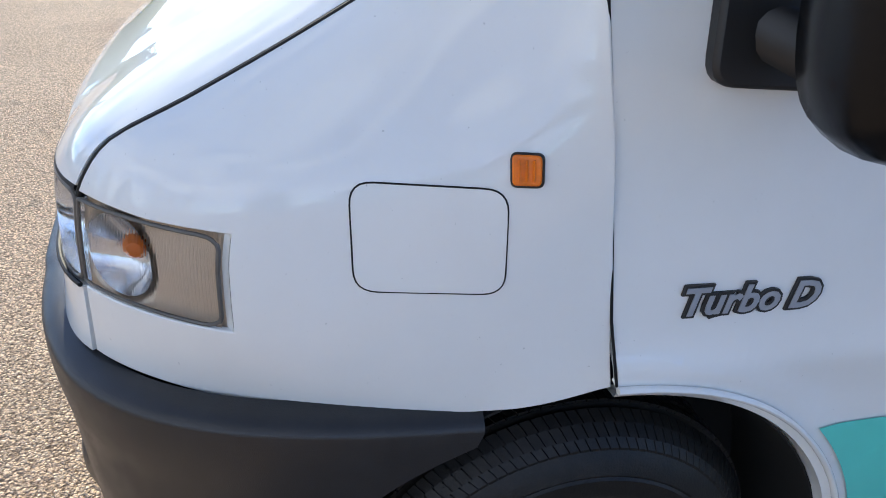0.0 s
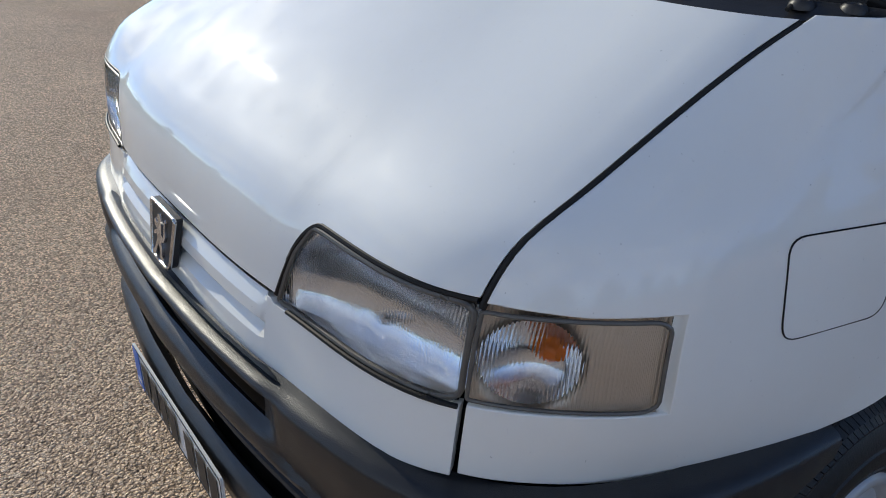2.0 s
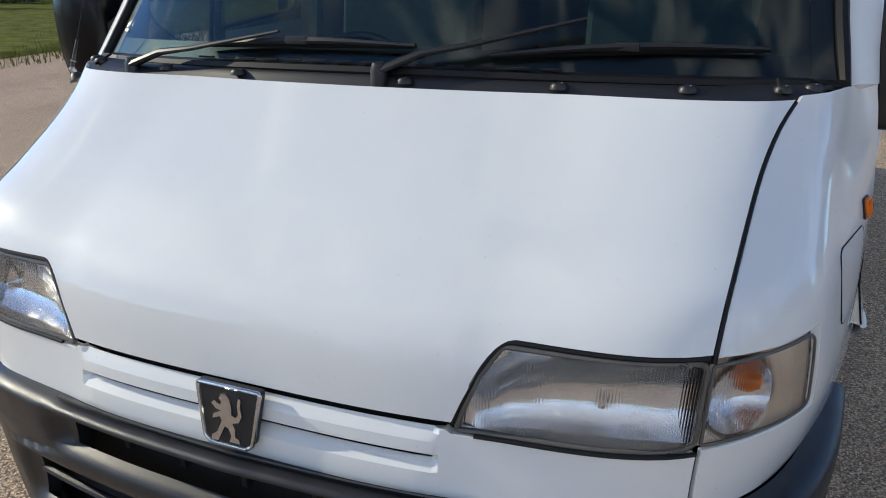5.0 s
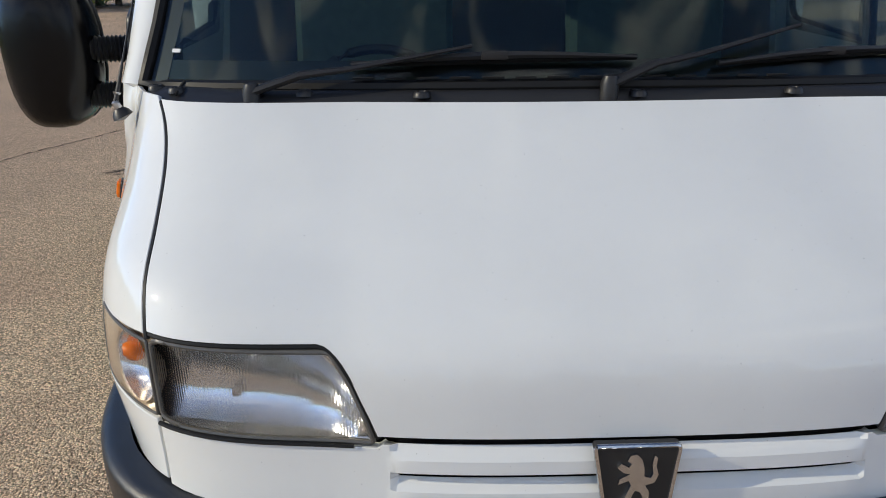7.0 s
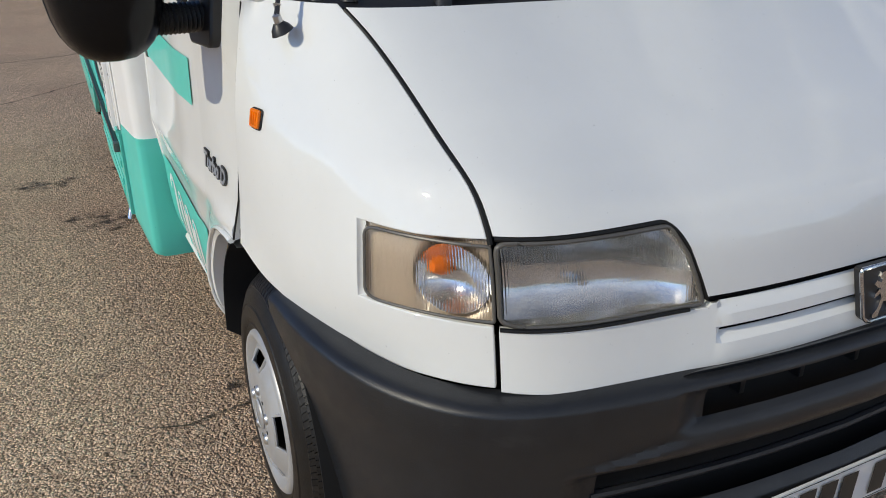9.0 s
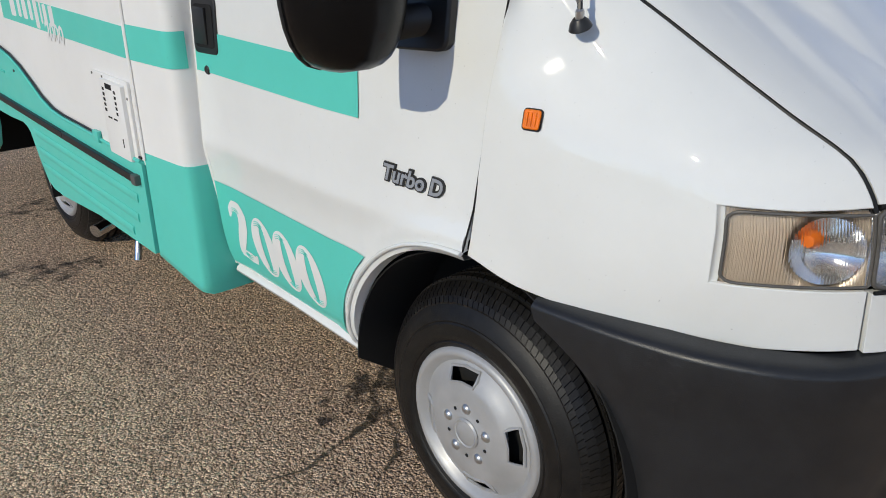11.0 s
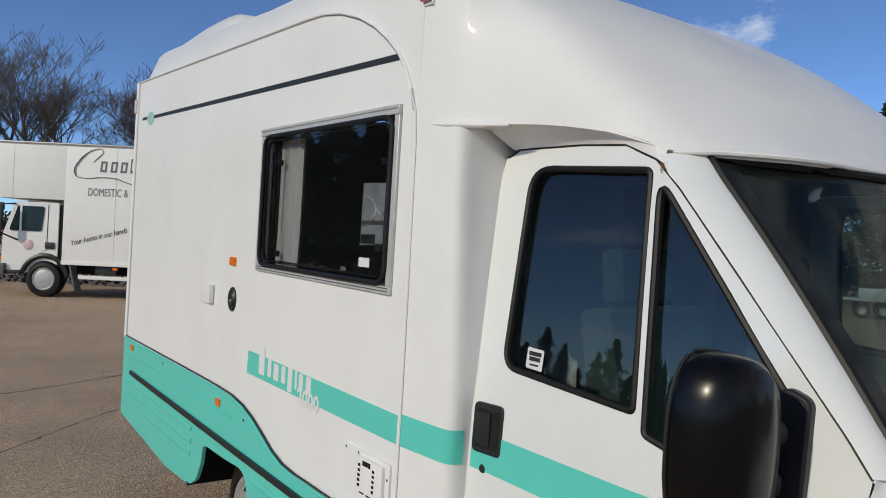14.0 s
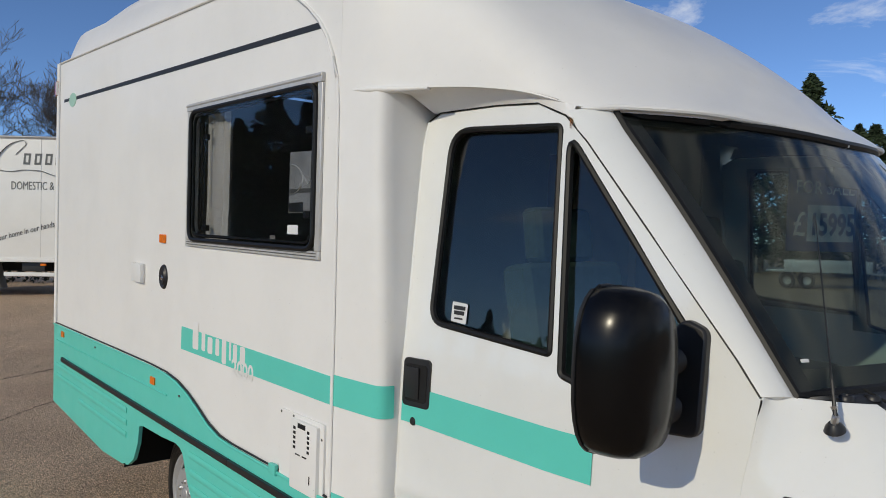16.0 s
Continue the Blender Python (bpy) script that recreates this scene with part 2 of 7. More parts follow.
def asphalt_material():
    n = Nodes("worn_asphalt", (0.12, 0.105, 0.09), 0.74, spec=0.22)
    # chippings of two sizes, of mixed tone, in dark binder
    wob = n.node("ShaderNodeTexNoise", Scale=70.0, Detail=2.0)
    n.link(n.place(), wob.inputs["Vector"])
    warp = n.node("ShaderNodeVectorMath")
    warp.operation = "MULTIPLY_ADD"
    warp.inputs[1].default_value = (0.012, 0.012, 0.012)
    n.link(wob.outputs["Color"], warp.inputs[0])
    n.link(n.place(), warp.inputs[2])
    vor = n.node("ShaderNodeTexVoronoi", Scale=128.0)
    n.link(warp.outputs[0], vor.inputs["Vector"])
    vor2 = n.node("ShaderNodeTexVoronoi", Scale=62.0)
    n.link(warp.outputs[0], vor2.inputs["Vector"])
    sep, sep2 = n.node("ShaderNodeSeparateColor"), n.node("ShaderNodeSeparateColor")
    n.link(vor.outputs["Color"], sep.inputs["Color"])
    n.link(vor2.outputs["Color"], sep2.inputs["Color"])
    fine = n.ramp(sep.outputs["Red"], 0.05, 0.95, (0.36, 0.276, 0.206), (1.0, 0.81, 0.625))
    coarse = n.ramp(sep2.outputs["Blue"], 0.1, 0.9, (0.34, 0.275, 0.215), (1.0, 0.87, 0.71))
    big = n.ramp(sep2.outputs["Red"], 0.60, 0.62, (0, 0, 0), (1, 1, 1))
    core = n.ramp(vor2.outputs["Distance"], 0.30, 0.48, (1, 1, 1), (0, 0, 0))
    both = n.node("ShaderNodeMix")
    both.data_type, both.blend_type = "RGBA", "MULTIPLY"
    both.inputs[0].default_value = 1.0
    n.link(big, both.inputs[6])
    n.link(core, both.inputs[7])
    gap = n.ramp(vor.outputs["Distance"], 0.44, 0.72, (0, 0, 0), (0.8, 0.8, 0.8))
    base = n.mix(gap, fine, (0.17, 0.128, 0.094))
    base = n.mix(both.outputs[2], base, coarse)
    grit = n.ramp(n.noise(420, 2, 0.6), 0.36, 0.66, (0.72, 0.72, 0.72), (1.2, 1.18, 1.15))
    gm = n.node("ShaderNodeMix")
    gm.data_type, gm.blend_type = "RGBA", "MULTIPLY"
    gm.inputs[0].default_value = 1.0
    n.link(base, gm.inputs[6])
    n.link(grit, gm.inputs[7])
    base = gm.outputs[2]
    drift = n.ramp(n.noise(0.55, 6, 0.65), 0.32, 0.72, (1.08, 0.985, 0.895), (1.44, 1.32, 1.20))
    mul = n.node("ShaderNodeMix")
    mul.data_type, mul.blend_type = "RGBA", "MULTIPLY"
    mul.inputs[0].default_value = 1.0
    n.link(base, mul.inputs[6])
    n.link(drift, mul.inputs[7])
    oil = n.ramp(n.noise(1.7, 5, 0.7), 0.63, 0.74, (0, 0, 0), (0.75, 0.75, 0.75))
    red = n.ramp(n.noise(0.9, 3, 0.5, (1.0, 1.0, 1.0)), 0.52, 0.78, (0, 0, 0), (0.40, 0.40, 0.40))
    c = n.mix(oil, mul.outputs[2], (0.10, 0.085, 0.07))
    c = n.mix(red, c, (0.46, 0.27, 0.19))
    n.link(c, n.b.inputs["Base Color"])
    h = n.node("ShaderNodeMath")
    h.operation = "ADD"
    facet = n.node("ShaderNodeMath")
    facet.operation = "MULTIPLY_ADD"
    facet.inputs[1].default_value = -0.35
    n.link(sep.outputs["Green"], facet.inputs[0])
    n.link(vor2.outputs["Distance"], facet.inputs[2])
    n.link(vor.outputs["Distance"], h.inputs[0])
    n.link(facet.outputs[0], h.inputs[1])
    b = n.node("ShaderNodeBump", Strength=1.0, Distance=0.010)
    b.invert = True
    n.link(h.outputs[0], b.inputs["Height"])
    n.link(b.outputs["Normal"], n.b.inputs["Normal"])
    return n.mat


ASPHALT = asphalt_material()


def crack_material():
    """Dirt and dry moss that fill a crack here and there."""
    n = Nodes("mossy_crack_filler", (0.085, 0.068, 0.042), 0.95)
    n.vary(35, 0.6)
    n.link(n.ramp(n.noise(55, 4, 0.7), 0.36, 0.56, (0.15, 0.15, 0.15), (0.95, 0.95, 0.95)), n.b.inputs["Alpha"])
    return n.bump(160, 0.8, 0.004).mat


TAR = crack_material()
GRASS = simple("rough_grass", (0.135, 0.145, 0.025), 0.95, vary=0.6, scale=2.2, bump=0.8, bscale=30, spec=0.05)
BARK = simple("grey_bark", (0.13, 0.11, 0.09), 0.9, vary=0.3, scale=8, bump=0.6, bscale=40)
NEEDLES = simple("dark_conifer_needles", (0.035, 0.06, 0.025), 0.9, vary=0.5, scale=4)
TRUCK_WHITE = simple("white_lorry_panel", (0.80, 0.80, 0.77), 0.4, 0, 0.3, vary=0.05, scale=1.5)
LOGO_GREY = simple("grey_lettering", (0.13, 0.14, 0.14), 0.5, vary=0)
GALV = simple("galvanised_steel", (0.42, 0.44, 0.45), 0.5, 0.6, vary=0.2, scale=6)


# ---------------------------------------------------------------- mesh helpers
def mesh_of(bm, name, material, smooth=40):
    me = bpy.data.meshes.new(name)
    bm.to_mesh(me)
    bm.free()
    me.materials.append(material)
    if smooth:
        me.shade_smooth()
        me.set_sharp_from_angle(angle=radians(smooth))
    return me


def thicken(bm, depth):
    """Give an open skin its thickness: an inner layer, joined along every open edge."""
    bm.normal_update()
    faces, rim = bm.faces[:], [e for e in bm.edges if len(e.link_faces) == 1]
    inner = {v: bm.verts.new(v.co - v.normal * depth) for v in bm.verts[:]}
    pairs = [(e.verts[0], e.verts[1], e.link_faces[0]) for e in rim]
    for f in faces:
        bm.faces.new([inner[v] for v in reversed(f.verts)])
    for a, b, f in pairs:
        vs = list(f.verts)
        i = vs.index(a)
        if vs[(i + 1) % len(vs)] is not b:
            a, b = b, a
        bm.faces.new((b, a, inner[a], inner[b]))


def part(name, bm, material, parent, label="", smooth=40, thick=0.0, bevel=0.0):
    if thick:
        thicken(bm, thick)
    ob = new(name, mesh_of(bm, name, material, smooth))
    if bevel:
        be = ob.modifiers.new("soft_edges", "BEVEL")
        be.width, be.segments, be.limit_method, be.angle_limit = bevel, 2, "ANGLE", radians(50)
    ob.parent = parent
    if label:
        ob["label"] = label
    return ob


def spline(knots, values, x):
    """Smooth curve through a few knots (monotone cubic)."""
    k, v = np.asarray(knots, float), np.asarray(values, float)
    h, d = np.diff(k), np.diff(v) / np.diff(k)
    m = np.zeros(len(k))
    m[0], m[-1] = d[0], d[-1]
    for i in range(1, len(k) - 1):
        if d[i - 1] * d[i] > 0:
            w1, w2 = 2 * h[i] + h[i - 1], h[i] + 2 * h[i - 1]
            m[i] = (w1 + w2) / (w1 / d[i - 1] + w2 / d[i])
    x = min(max(x, k[0]), k[-1])
    i = min(int(np.searchsorted(k, x, side="right")) - 1, len(k) - 2)
    t = (x - k[i]) / h[i]
    return float((1 + 2 * t) * (1 - t) ** 2 * v[i] + t * (1 - t) ** 2 * h[i] * m[i] + t * t * (3 - 2 * t) * v[i + 1] + t * t * (t - 1) * h[i] * m[i + 1])


def sheet(rows, keep=None, s=1, closed=False):
    """A sheet from rows of points; keep(i, j) tells which cells stay; s = -1 mirrors it in x."""
    bm = bmesh.new()
    vs = [[bm.verts.new((p[0] * s, p[1], p[2])) for p in row] for row in rows]
    n = len(rows[0])
    for i in range(len(rows) - 1):
        for j in range(n if closed else n - 1):
            if keep is None or keep(i, j):
                f = [vs[i][j], vs[i][(j + 1) % n], vs[i + 1][(j + 1) % n], vs[i + 1][j]]
                bm.faces.new(f if s > 0 else f[::-1])
    bmesh.ops.delete(bm, geom=[v for v in bm.verts if not v.link_faces], context="VERTS")
    return bm


def outward(bm, centre=(0, 1.2, 0.9)):
    """Turn an open skin's faces away from a centre."""
    c = Vector(centre)
    bm.normal_update()
    if sum(f.normal.dot(f.calc_center_median() - c) * f.calc_area() for f in bm.faces) < 0:
        bmesh.ops.reverse_faces(bm, faces=bm.faces[:])
    return bm


def rounded(pts, r, n=5):
    """A polygon with rounded corners; r: one radius, or one for each corner."""
    out, k = [], len(pts)
    rs = r if isinstance(r, (list, tuple)) else [r] * k
    for i in range(k):
        p, a, b = (Vector(pts[j % k]) for j in (i, i - 1, i + 1))
        if rs[i] <= 0:
            out.append(tuple(p))
            continue
        u, w = (a - p).normalized(), (b - p).normalized()
        half = math.acos(max(-1, min(1, u.dot(w)))) / 2
        d = min(rs[i] / max(math.tan(half), 1e-3), (a - p).length * 0.49, (b - p).length * 0.49)
        p0, p1 = p + u * d, p + w * d
        for q in range(n + 1):
            t = q / n
            out.append(tuple(p0 * (1 - t) ** 2 + p * 2 * t * (1 - t) + p1 * t * t))
    return out


def panel(outline, holes=(), where=None, ycuts=(), zcuts=()):
    """A flat outline in (y, z) with holes, cut into strips and laid on the surface where(y, z) -> (x, y, z)."""
    bm = bmesh.new()
    for loop in (outline, *holes):
        vs = [bm.verts.new((0, y, z)) for y, z in loop]
        for i in range(len(vs)):
            bm.edges.new((vs[i], vs[(i + 1) % len(vs)]))
    bmesh.ops.triangle_fill(bm, use_beauty=True, use_dissolve=False, edges=bm.edges[:])
    for y in ycuts:
        bmesh.ops.bisect_plane(bm, geom=bm.verts[:] + bm.edges[:] + bm.faces[:], plane_co=(0, y, 0), plane_no=(0, 1, 0))
    for z in zcuts:
        bmesh.ops.bisect_plane(bm, geom=bm.verts[:] + bm.edges[:] + bm.faces[:], plane_co=(0, 0, z), plane_no=(0, 0, 1))
    if where:
        for v in bm.verts:
            v.co = where(v.co.y, v.co.z)
    return bm


def slab(outline, where, depth, side):
    """A closed plate: outline in (y, z) at where(y, z), depth thick along x towards side (+1 or -1)."""
    bm = bmesh.new()
    a = [bm.verts.new(where(y, z)) for y, z in outline]
    b = [bm.verts.new(Vector(where(y, z)) + Vector((side * depth, 0, 0))) for y, z in outline]
    bm.faces.new(a), bm.faces.new(b)
    for i in range(len(a)):
        bm.faces.new((a[i], a[(i + 1) % len(a)], b[(i + 1) % len(a)], b[i]))
    bmesh.ops.recalc_face_normals(bm, faces=bm.faces[:])
    return bm


def prism(outline, frame_of, depth):
    """A closed plate from an outline (u, v), depth d: frame_of(u, v, d) -> point."""
    bm = bmesh.new()
    a = [bm.verts.new(frame_of(u, v, 0)) for u, v in outline]
    b = [bm.verts.new(frame_of(u, v, depth)) for u, v in outline]
    bm.faces.new(a), bm.faces.new(b)
    for i in range(len(a)):
        bm.faces.new((a[i], a[(i + 1) % len(a)], b[(i + 1) % len(a)], b[i]))
    bmesh.ops.recalc_face_normals(bm, faces=bm.faces[:])
    return bm


def box(centre, size, bevel=0.0, m=None, segments=2):
    bm = bmesh.new()
    bmesh.ops.create_cube(bm, size=1.0)
    bmesh.ops.scale(bm, vec=size, verts=bm.verts[:])
    if bevel:
        bmesh.ops.bevel(bm, geom=bm.edges[:], offset=bevel, segments=segments, profile=0.7, affect="EDGES")
    if m is not None:
        bmesh.ops.transform(bm, matrix=m, verts=bm.verts[:])
    bmesh.ops.translate(bm, vec=centre, verts=bm.verts[:])
    return bm


def tube(path, radius, sides=8, caps=True, flat=1.0):
    """A round bar along a path; radius may be one number or one for each point."""
    bm, rings = bmesh.new(), []
    pts = [Vector(p) for p in path]
    for i, p in enumerate(pts):
        d = (pts[min(i + 1, len(pts) - 1)] - pts[max(i - 1, 0)]).normalized()
        u = d.cross(Vector((0, 0, 1)) if abs(d.z) < 0.95 else Vector((1, 0, 0))).normalized()
        w = d.cross(u)
        r = radius[i] if isinstance(radius, (list, tuple)) else radius
        rings.append([bm.verts.new(p + r * (math.cos(a) * u + flat * math.sin(a) * w)) for a in (2 * math.pi * k / sides for k in range(sides))])
    for a, b in zip(rings[:-1], rings[1:]):
        for k in range(sides):
            bm.faces.new((a[k], a[(k + 1) % sides], b[(k + 1) % sides], b[k]))
    if caps:
        bm.faces.new(rings[0][::-1]), bm.faces.new(rings[-1])
    bmesh.ops.recalc_face_normals(bm, faces=bm.faces[:])
    return bm


def ring_bar(loop, radius, sides=6, flat=1.0):
    """A round bar along a closed loop."""
    bm, rings = bmesh.new(), []
    pts = [Vector(p) for p in loop]
    n = len(pts)
    for i, p in enumerate(pts):
        d = (pts[(i + 1) % n] - pts[i - 1]).normalized()
        u = d.cross(Vector((1, 0, 0)) if abs(d.x) < 0.9 else Vector((0, 0, 1))).normalized()
        w = d.cross(u)
        rings.append([bm.verts.new(p + radius * (math.cos(a) * u + flat * math.sin(a) * w)) for a in (2 * math.pi * k / sides for k in range(sides))])
    for i in range(n):
        a, b = rings[i], rings[(i + 1) % n]
        for k in range(sides):
            bm.faces.new((a[k], a[(k + 1) % sides], b[(k + 1) % sides], b[k]))
    bmesh.ops.recalc_face_normals(bm, faces=bm.faces[:])
    return bm


def lathe(profile, steps=48, m=None):
    """Turn (radius, along) pairs about the x axis."""
    rows = [[(x, r * math.cos(2 * math.pi * k / steps), r * math.sin(2 * math.pi * k / steps)) for k in range(steps)] for r, x in profile]
    bm = sheet(rows, closed=True)
    bmesh.ops.remove_doubles(bm, verts=bm.verts[:], dist=1e-5)
    bmesh.ops.recalc_face_normals(bm, faces=bm.faces[:])
    if m is not None:
        bmesh.ops.transform(bm, matrix=m, verts=bm.verts[:])
    return bm


def joined(*bms):
    out = bmesh.new()
    for b in bms:
        me = bpy.data.meshes.new("piece")
        b.to_mesh(me)
        b.free()
        out.from_mesh(me)
        bpy.data.meshes.remove(me)
    return out


def letters(text, height, place, depth=0.0, shear=0.0, bold=0.0, squeeze=1.0, cut=0.0):
    """Text in the built-in font as a mesh; place(u, v, d) -> point, with u along the line, v up, d out of the face."""
    cu = bpy.data.curves.new("text", "FONT")
    cu.body, cu.size, cu.extrude, cu.shear, cu.offset, cu.resolution_u = text, height / 0.69, depth / 2, shear, bold, 3
    ob = bpy.data.objects.new("text", cu)
    me = bpy.data.meshes.new_from_object(ob)
    bm = bmesh.new()
    bm.from_mesh(me)
    bpy.data.objects.remove(ob)
    bpy.data.curves.remove(cu)
    bpy.data.meshes.remove(me)
    if cut:
        for axis, no in ((0, (1, 0, 0)), (1, (0, 1, 0))):
            for k in range(-4, int(max(v.co[axis] for v in bm.verts) / cut) + 2):
                bmesh.ops.bisect_plane(bm, geom=bm.verts[:] + bm.edges[:] + bm.faces[:], plane_co=tuple(n * k * cut for n in no), plane_no=no)
    for v in bm.verts:
        v.co = place(v.co.x * squeeze, v.co.y, v.co.z + depth / 2)
    return bm


def islands(bm):
    """The loose pieces of a mesh, each as a mesh of its own."""
    todo, out = set(bm.verts), []
    while todo:
        seed = min(todo, key=lambda v: v.index)
        grown, edge = {seed}, [seed]
        while edge:
            for e in edge.pop().link_edges:
                for v in e.verts:
                    if v not in grown:
                        grown.add(v)
                        edge.append(v)
        todo -= grown
        piece, twin = bmesh.new(), {}
        for v in sorted(grown, key=lambda v: v.index):
            twin[v] = piece.verts.new(v.co)
        for f in bm.faces:
            if f.verts[0] in grown:
                piece.faces.new([twin[v] for v in f.verts])
        out.append(piece)
    bm.free()
    return out


# ---------------------------------------------------------------- the motorhome: shapes of its skin
TILT = 1.5  # it stands a little nose-down
motorhome = new("motorhome")
motorhome.matrix_world = pose(0, 0, 0, TILT, 0, 0)
tagged(motorhome, "white coachbuilt motorhome with turquoise stripes and skirts on asphalt", "motorhome")

LEVELS = (0.74, 0.80, 0.87, 0.95, 1.00, 1.035, 1.07, 1.13, 1.20, 1.26, 1.31)
# upright ribs of the nose, from the middle round to the door: x and y at each level
NOSE = (
    ((0.0,) * 11, (-0.742, -0.728, -0.716, -0.706, -0.692, -0.667, -0.622, -0.545, -0.435, -0.345, -0.272)),
    ((0.40,) * 11, (-0.728, -0.716, -0.705, -0.696, -0.682, -0.657, -0.614, -0.535, -0.425, -0.335, -0.262)),
    ((0.716, 0.718, 0.722, 0.726, 0.729, 0.732, 0.736, 0.749, 0.768, 0.792, 0.822), (-0.656, -0.652, -0.648, -0.642, -0.634, -0.617, -0.590, -0.490, -0.378, -0.288, -0.218)),
    ((0.797, 0.801, 0.806, 0.806, 0.806, 0.806, 0.808, 0.818, 0.835, 0.852, 0.868), (-0.560, -0.566, -0.568, -0.566, -0.556, -0.540, -0.515, -0.420, -0.312, -0.228, -0.165)),
    ((0.858, 0.864, 0.870, 0.868, 0.865, 0.863, 0.862, 0.868, 0.876, 0.886, 0.893), (-0.450, -0.468, -0.477, -0.475, -0.467, -0.455, -0.430, -0.340, -0.242, -0.168, -0.115)),
    ((0.925, 0.930, 0.934, 0.930, 0.923, 0.920, 0.917, 0.914, 0.914, 0.914, 0.912), (-0.280, -0.295, -0.300, -0.300, -0.300, -0.295, -0.280, -0.215, -0.142, -0.100, -0.075)),
    ((0.965, 0.967, 0.968, 0.967, 0.965, 0.963, 0.960, 0.955, 0.945, 0.938, 0.930), (-0.120, -0.125, -0.130, -0.130, -0.130, -0.130, -0.125, -0.100, -0.075, -0.060, -0.050)),
    ((0.995, 0.991, 0.987, 0.984, 0.982, 0.981, 0.980, 0.976, 0.968, 0.960, 0.950), (0.032, 0.012, 0.004, -0.002, -0.008, -0.011, -0.014, -0.020, -0.030, -0.038, -0.045)),
)


def nose(u, z, out=0.0):
    """The nose at u ribs from the middle (negative: the other side) and height z."""
    s, u = (-1 if u < 0 else 1), abs(u)
    cols = [Vector((spline(LEVELS, xs, z), spline(LEVELS, ys, z))) for xs, ys in NOSE]
    i = min(int(u), 6)
    t = u - i
    p0 = cols[i - 1] if i else Vector((-cols[1].x, cols[1].y))
    p3 = cols[i + 2] if i < 6 else cols[7] * 2 - cols[6]
    p1, p2 = cols[i], cols[i + 1]
    d0, d1, d2 = (p1 - p0).length, (p2 - p1).length, (p3 - p2).length
    m1 = ((p1 - p0) / d0 * d1 + (p2 - p1) / d1 * d0) / (d0 + d1) * d1
    m2 = ((p2 - p1) / d1 * d2 + (p3 - p2) / d2 * d1) / (d1 + d2) * d1
    p = (2 * t**3 - 3 * t * t + 1) * p1 + (t**3 - 2 * t * t + t) * m1 + (3 * t * t - 2 * t**3) * p2 + (t**3 - t * t) * m2
    # the nose bows forward in its middle and narrows towards the doors
    back = min(max((p.y + 0.65) / 0.45, 0), 1)
    back *= back * (3 - 2 * back)
    mid = min(max((p.y + 0.63) / 0.33, 0), 1)
    p.y -= 0.010 * (1 - mid * mid * (3 - 2 * mid)) + 0.028 * max(0.0, 1 - (p.x / 0.72) ** 2)
    p.x -= 0.021 * back
    q = Vector((p.x * s, p.y, z + 0.010 * (1 - 0.75 * back)))
    if out:
        a = Vector((0, 0.35, 0.75))
        q = q + (q - a).normalized() * out
    return q


def steps(*stops):
    """Values through several stops, given as (stop, number of steps after it), ..., last stop."""
    out = []
    for (a, n), b in zip(stops[:-1], [*(s[0] if isinstance(s, tuple) else s for s in stops[1:])]):
        out += [a + (b - a) * k / n for k in range(n)]
    last = stops[-1]
    return out + [last[0] if isinstance(last, tuple) else last]


def rib_at(x, z):
    """The u at which the nose reaches half-width x at height z."""
    lo, hi = 0.0, 7.0
    for _ in range(24):
        mid = (lo + hi) / 2
        lo, hi = (mid, hi) if nose(mid, z).x < x else (lo, mid)
    return lo


U_LAMP, U_LAMPTOP = rib_at(0.377, 0.87), rib_at(0.463, 1.0)


def hood_foot(u):
    """Lower edge of the hood: straight over the grille, then up and over the lamps."""
    u = abs(u)
    if u <= U_LAMP:
        return 0.880
    if u < U_LAMPTOP:
        t = (u - U_LAMP) / (U_LAMPTOP - U_LAMP)
        return 0.880 + 0.135 * (1 - (1 - t) ** 1.9)
    return 1.015 - 0.002 * (u - U_LAMPTOP)


def make_hood():
    half = steps((0.0, 10), (U_LAMP, 8), (U_LAMPTOP, 14), 1.984)
    us = [-u for u in half[:0:-1]] + half
    rows = []
    for k in range(27):
        t = k / 26
        rows.append([nose(u, hood_foot(u) + (1.303 - hood_foot(u)) * t) for u in us])
    bm = sheet(rows)
    hood = part("hood", outward(bm, (0, 0.2, 0.7)), WHITE, motorhome, "white hood", 60, thick=0.028, bevel=0.003)
    return hood


make_hood()


def fender_foot(u):
    return spline((2.0, 3.0, 4.0, 5.0, 6.0, 7.0), (0.757, 0.747, 0.739, 0.742, 0.755, 0.795), u)


LAMP_LOW, LAMP_TOP, LAMP_BACK = 0.866, 1.000, 4.12


def make_fender(s):
    us = steps((2.044, 12), (3.0, 14), (LAMP_BACK, 6), (LAMP_BACK + 0.16, 10), (5.0, 12), (6.0, 10), 6.992)
    vs = steps((0.0, 5), (1.0, 6), (2.0, 22), 3.0)

    def height(u, v):
        foot, low, top = fender_foot(u), LAMP_LOW, LAMP_TOP + 0.008 * max(0, 1 - abs(u - 2.1))
        crest = 1.309
        return foot + (low - foot) * v if v <= 1 else low + (top - low) * (v - 1) if v <= 2 else top + (crest - top) * (v - 2)

    rows = [[nose(u, height(u, v)) for u in us] for v in vs]
    bm = sheet(rows, lambda i, j: not (1 - 1e-6 < vs[i] < 2 - 1e-6 and us[j] < LAMP_BACK - 1e-6), s)
    inner = [v for v in bm.verts if not v.is_boundary]
    for _ in range(3):
        bmesh.ops.smooth_vert(bm, verts=inner, factor=0.5, use_axis_x=True, use_axis_y=True, use_axis_z=True)
    return part("fender", outward(bm, (0, 0.6, 0.7)), WHITE, motorhome, "white front fender", 60, thick=0.010, bevel=0.003)


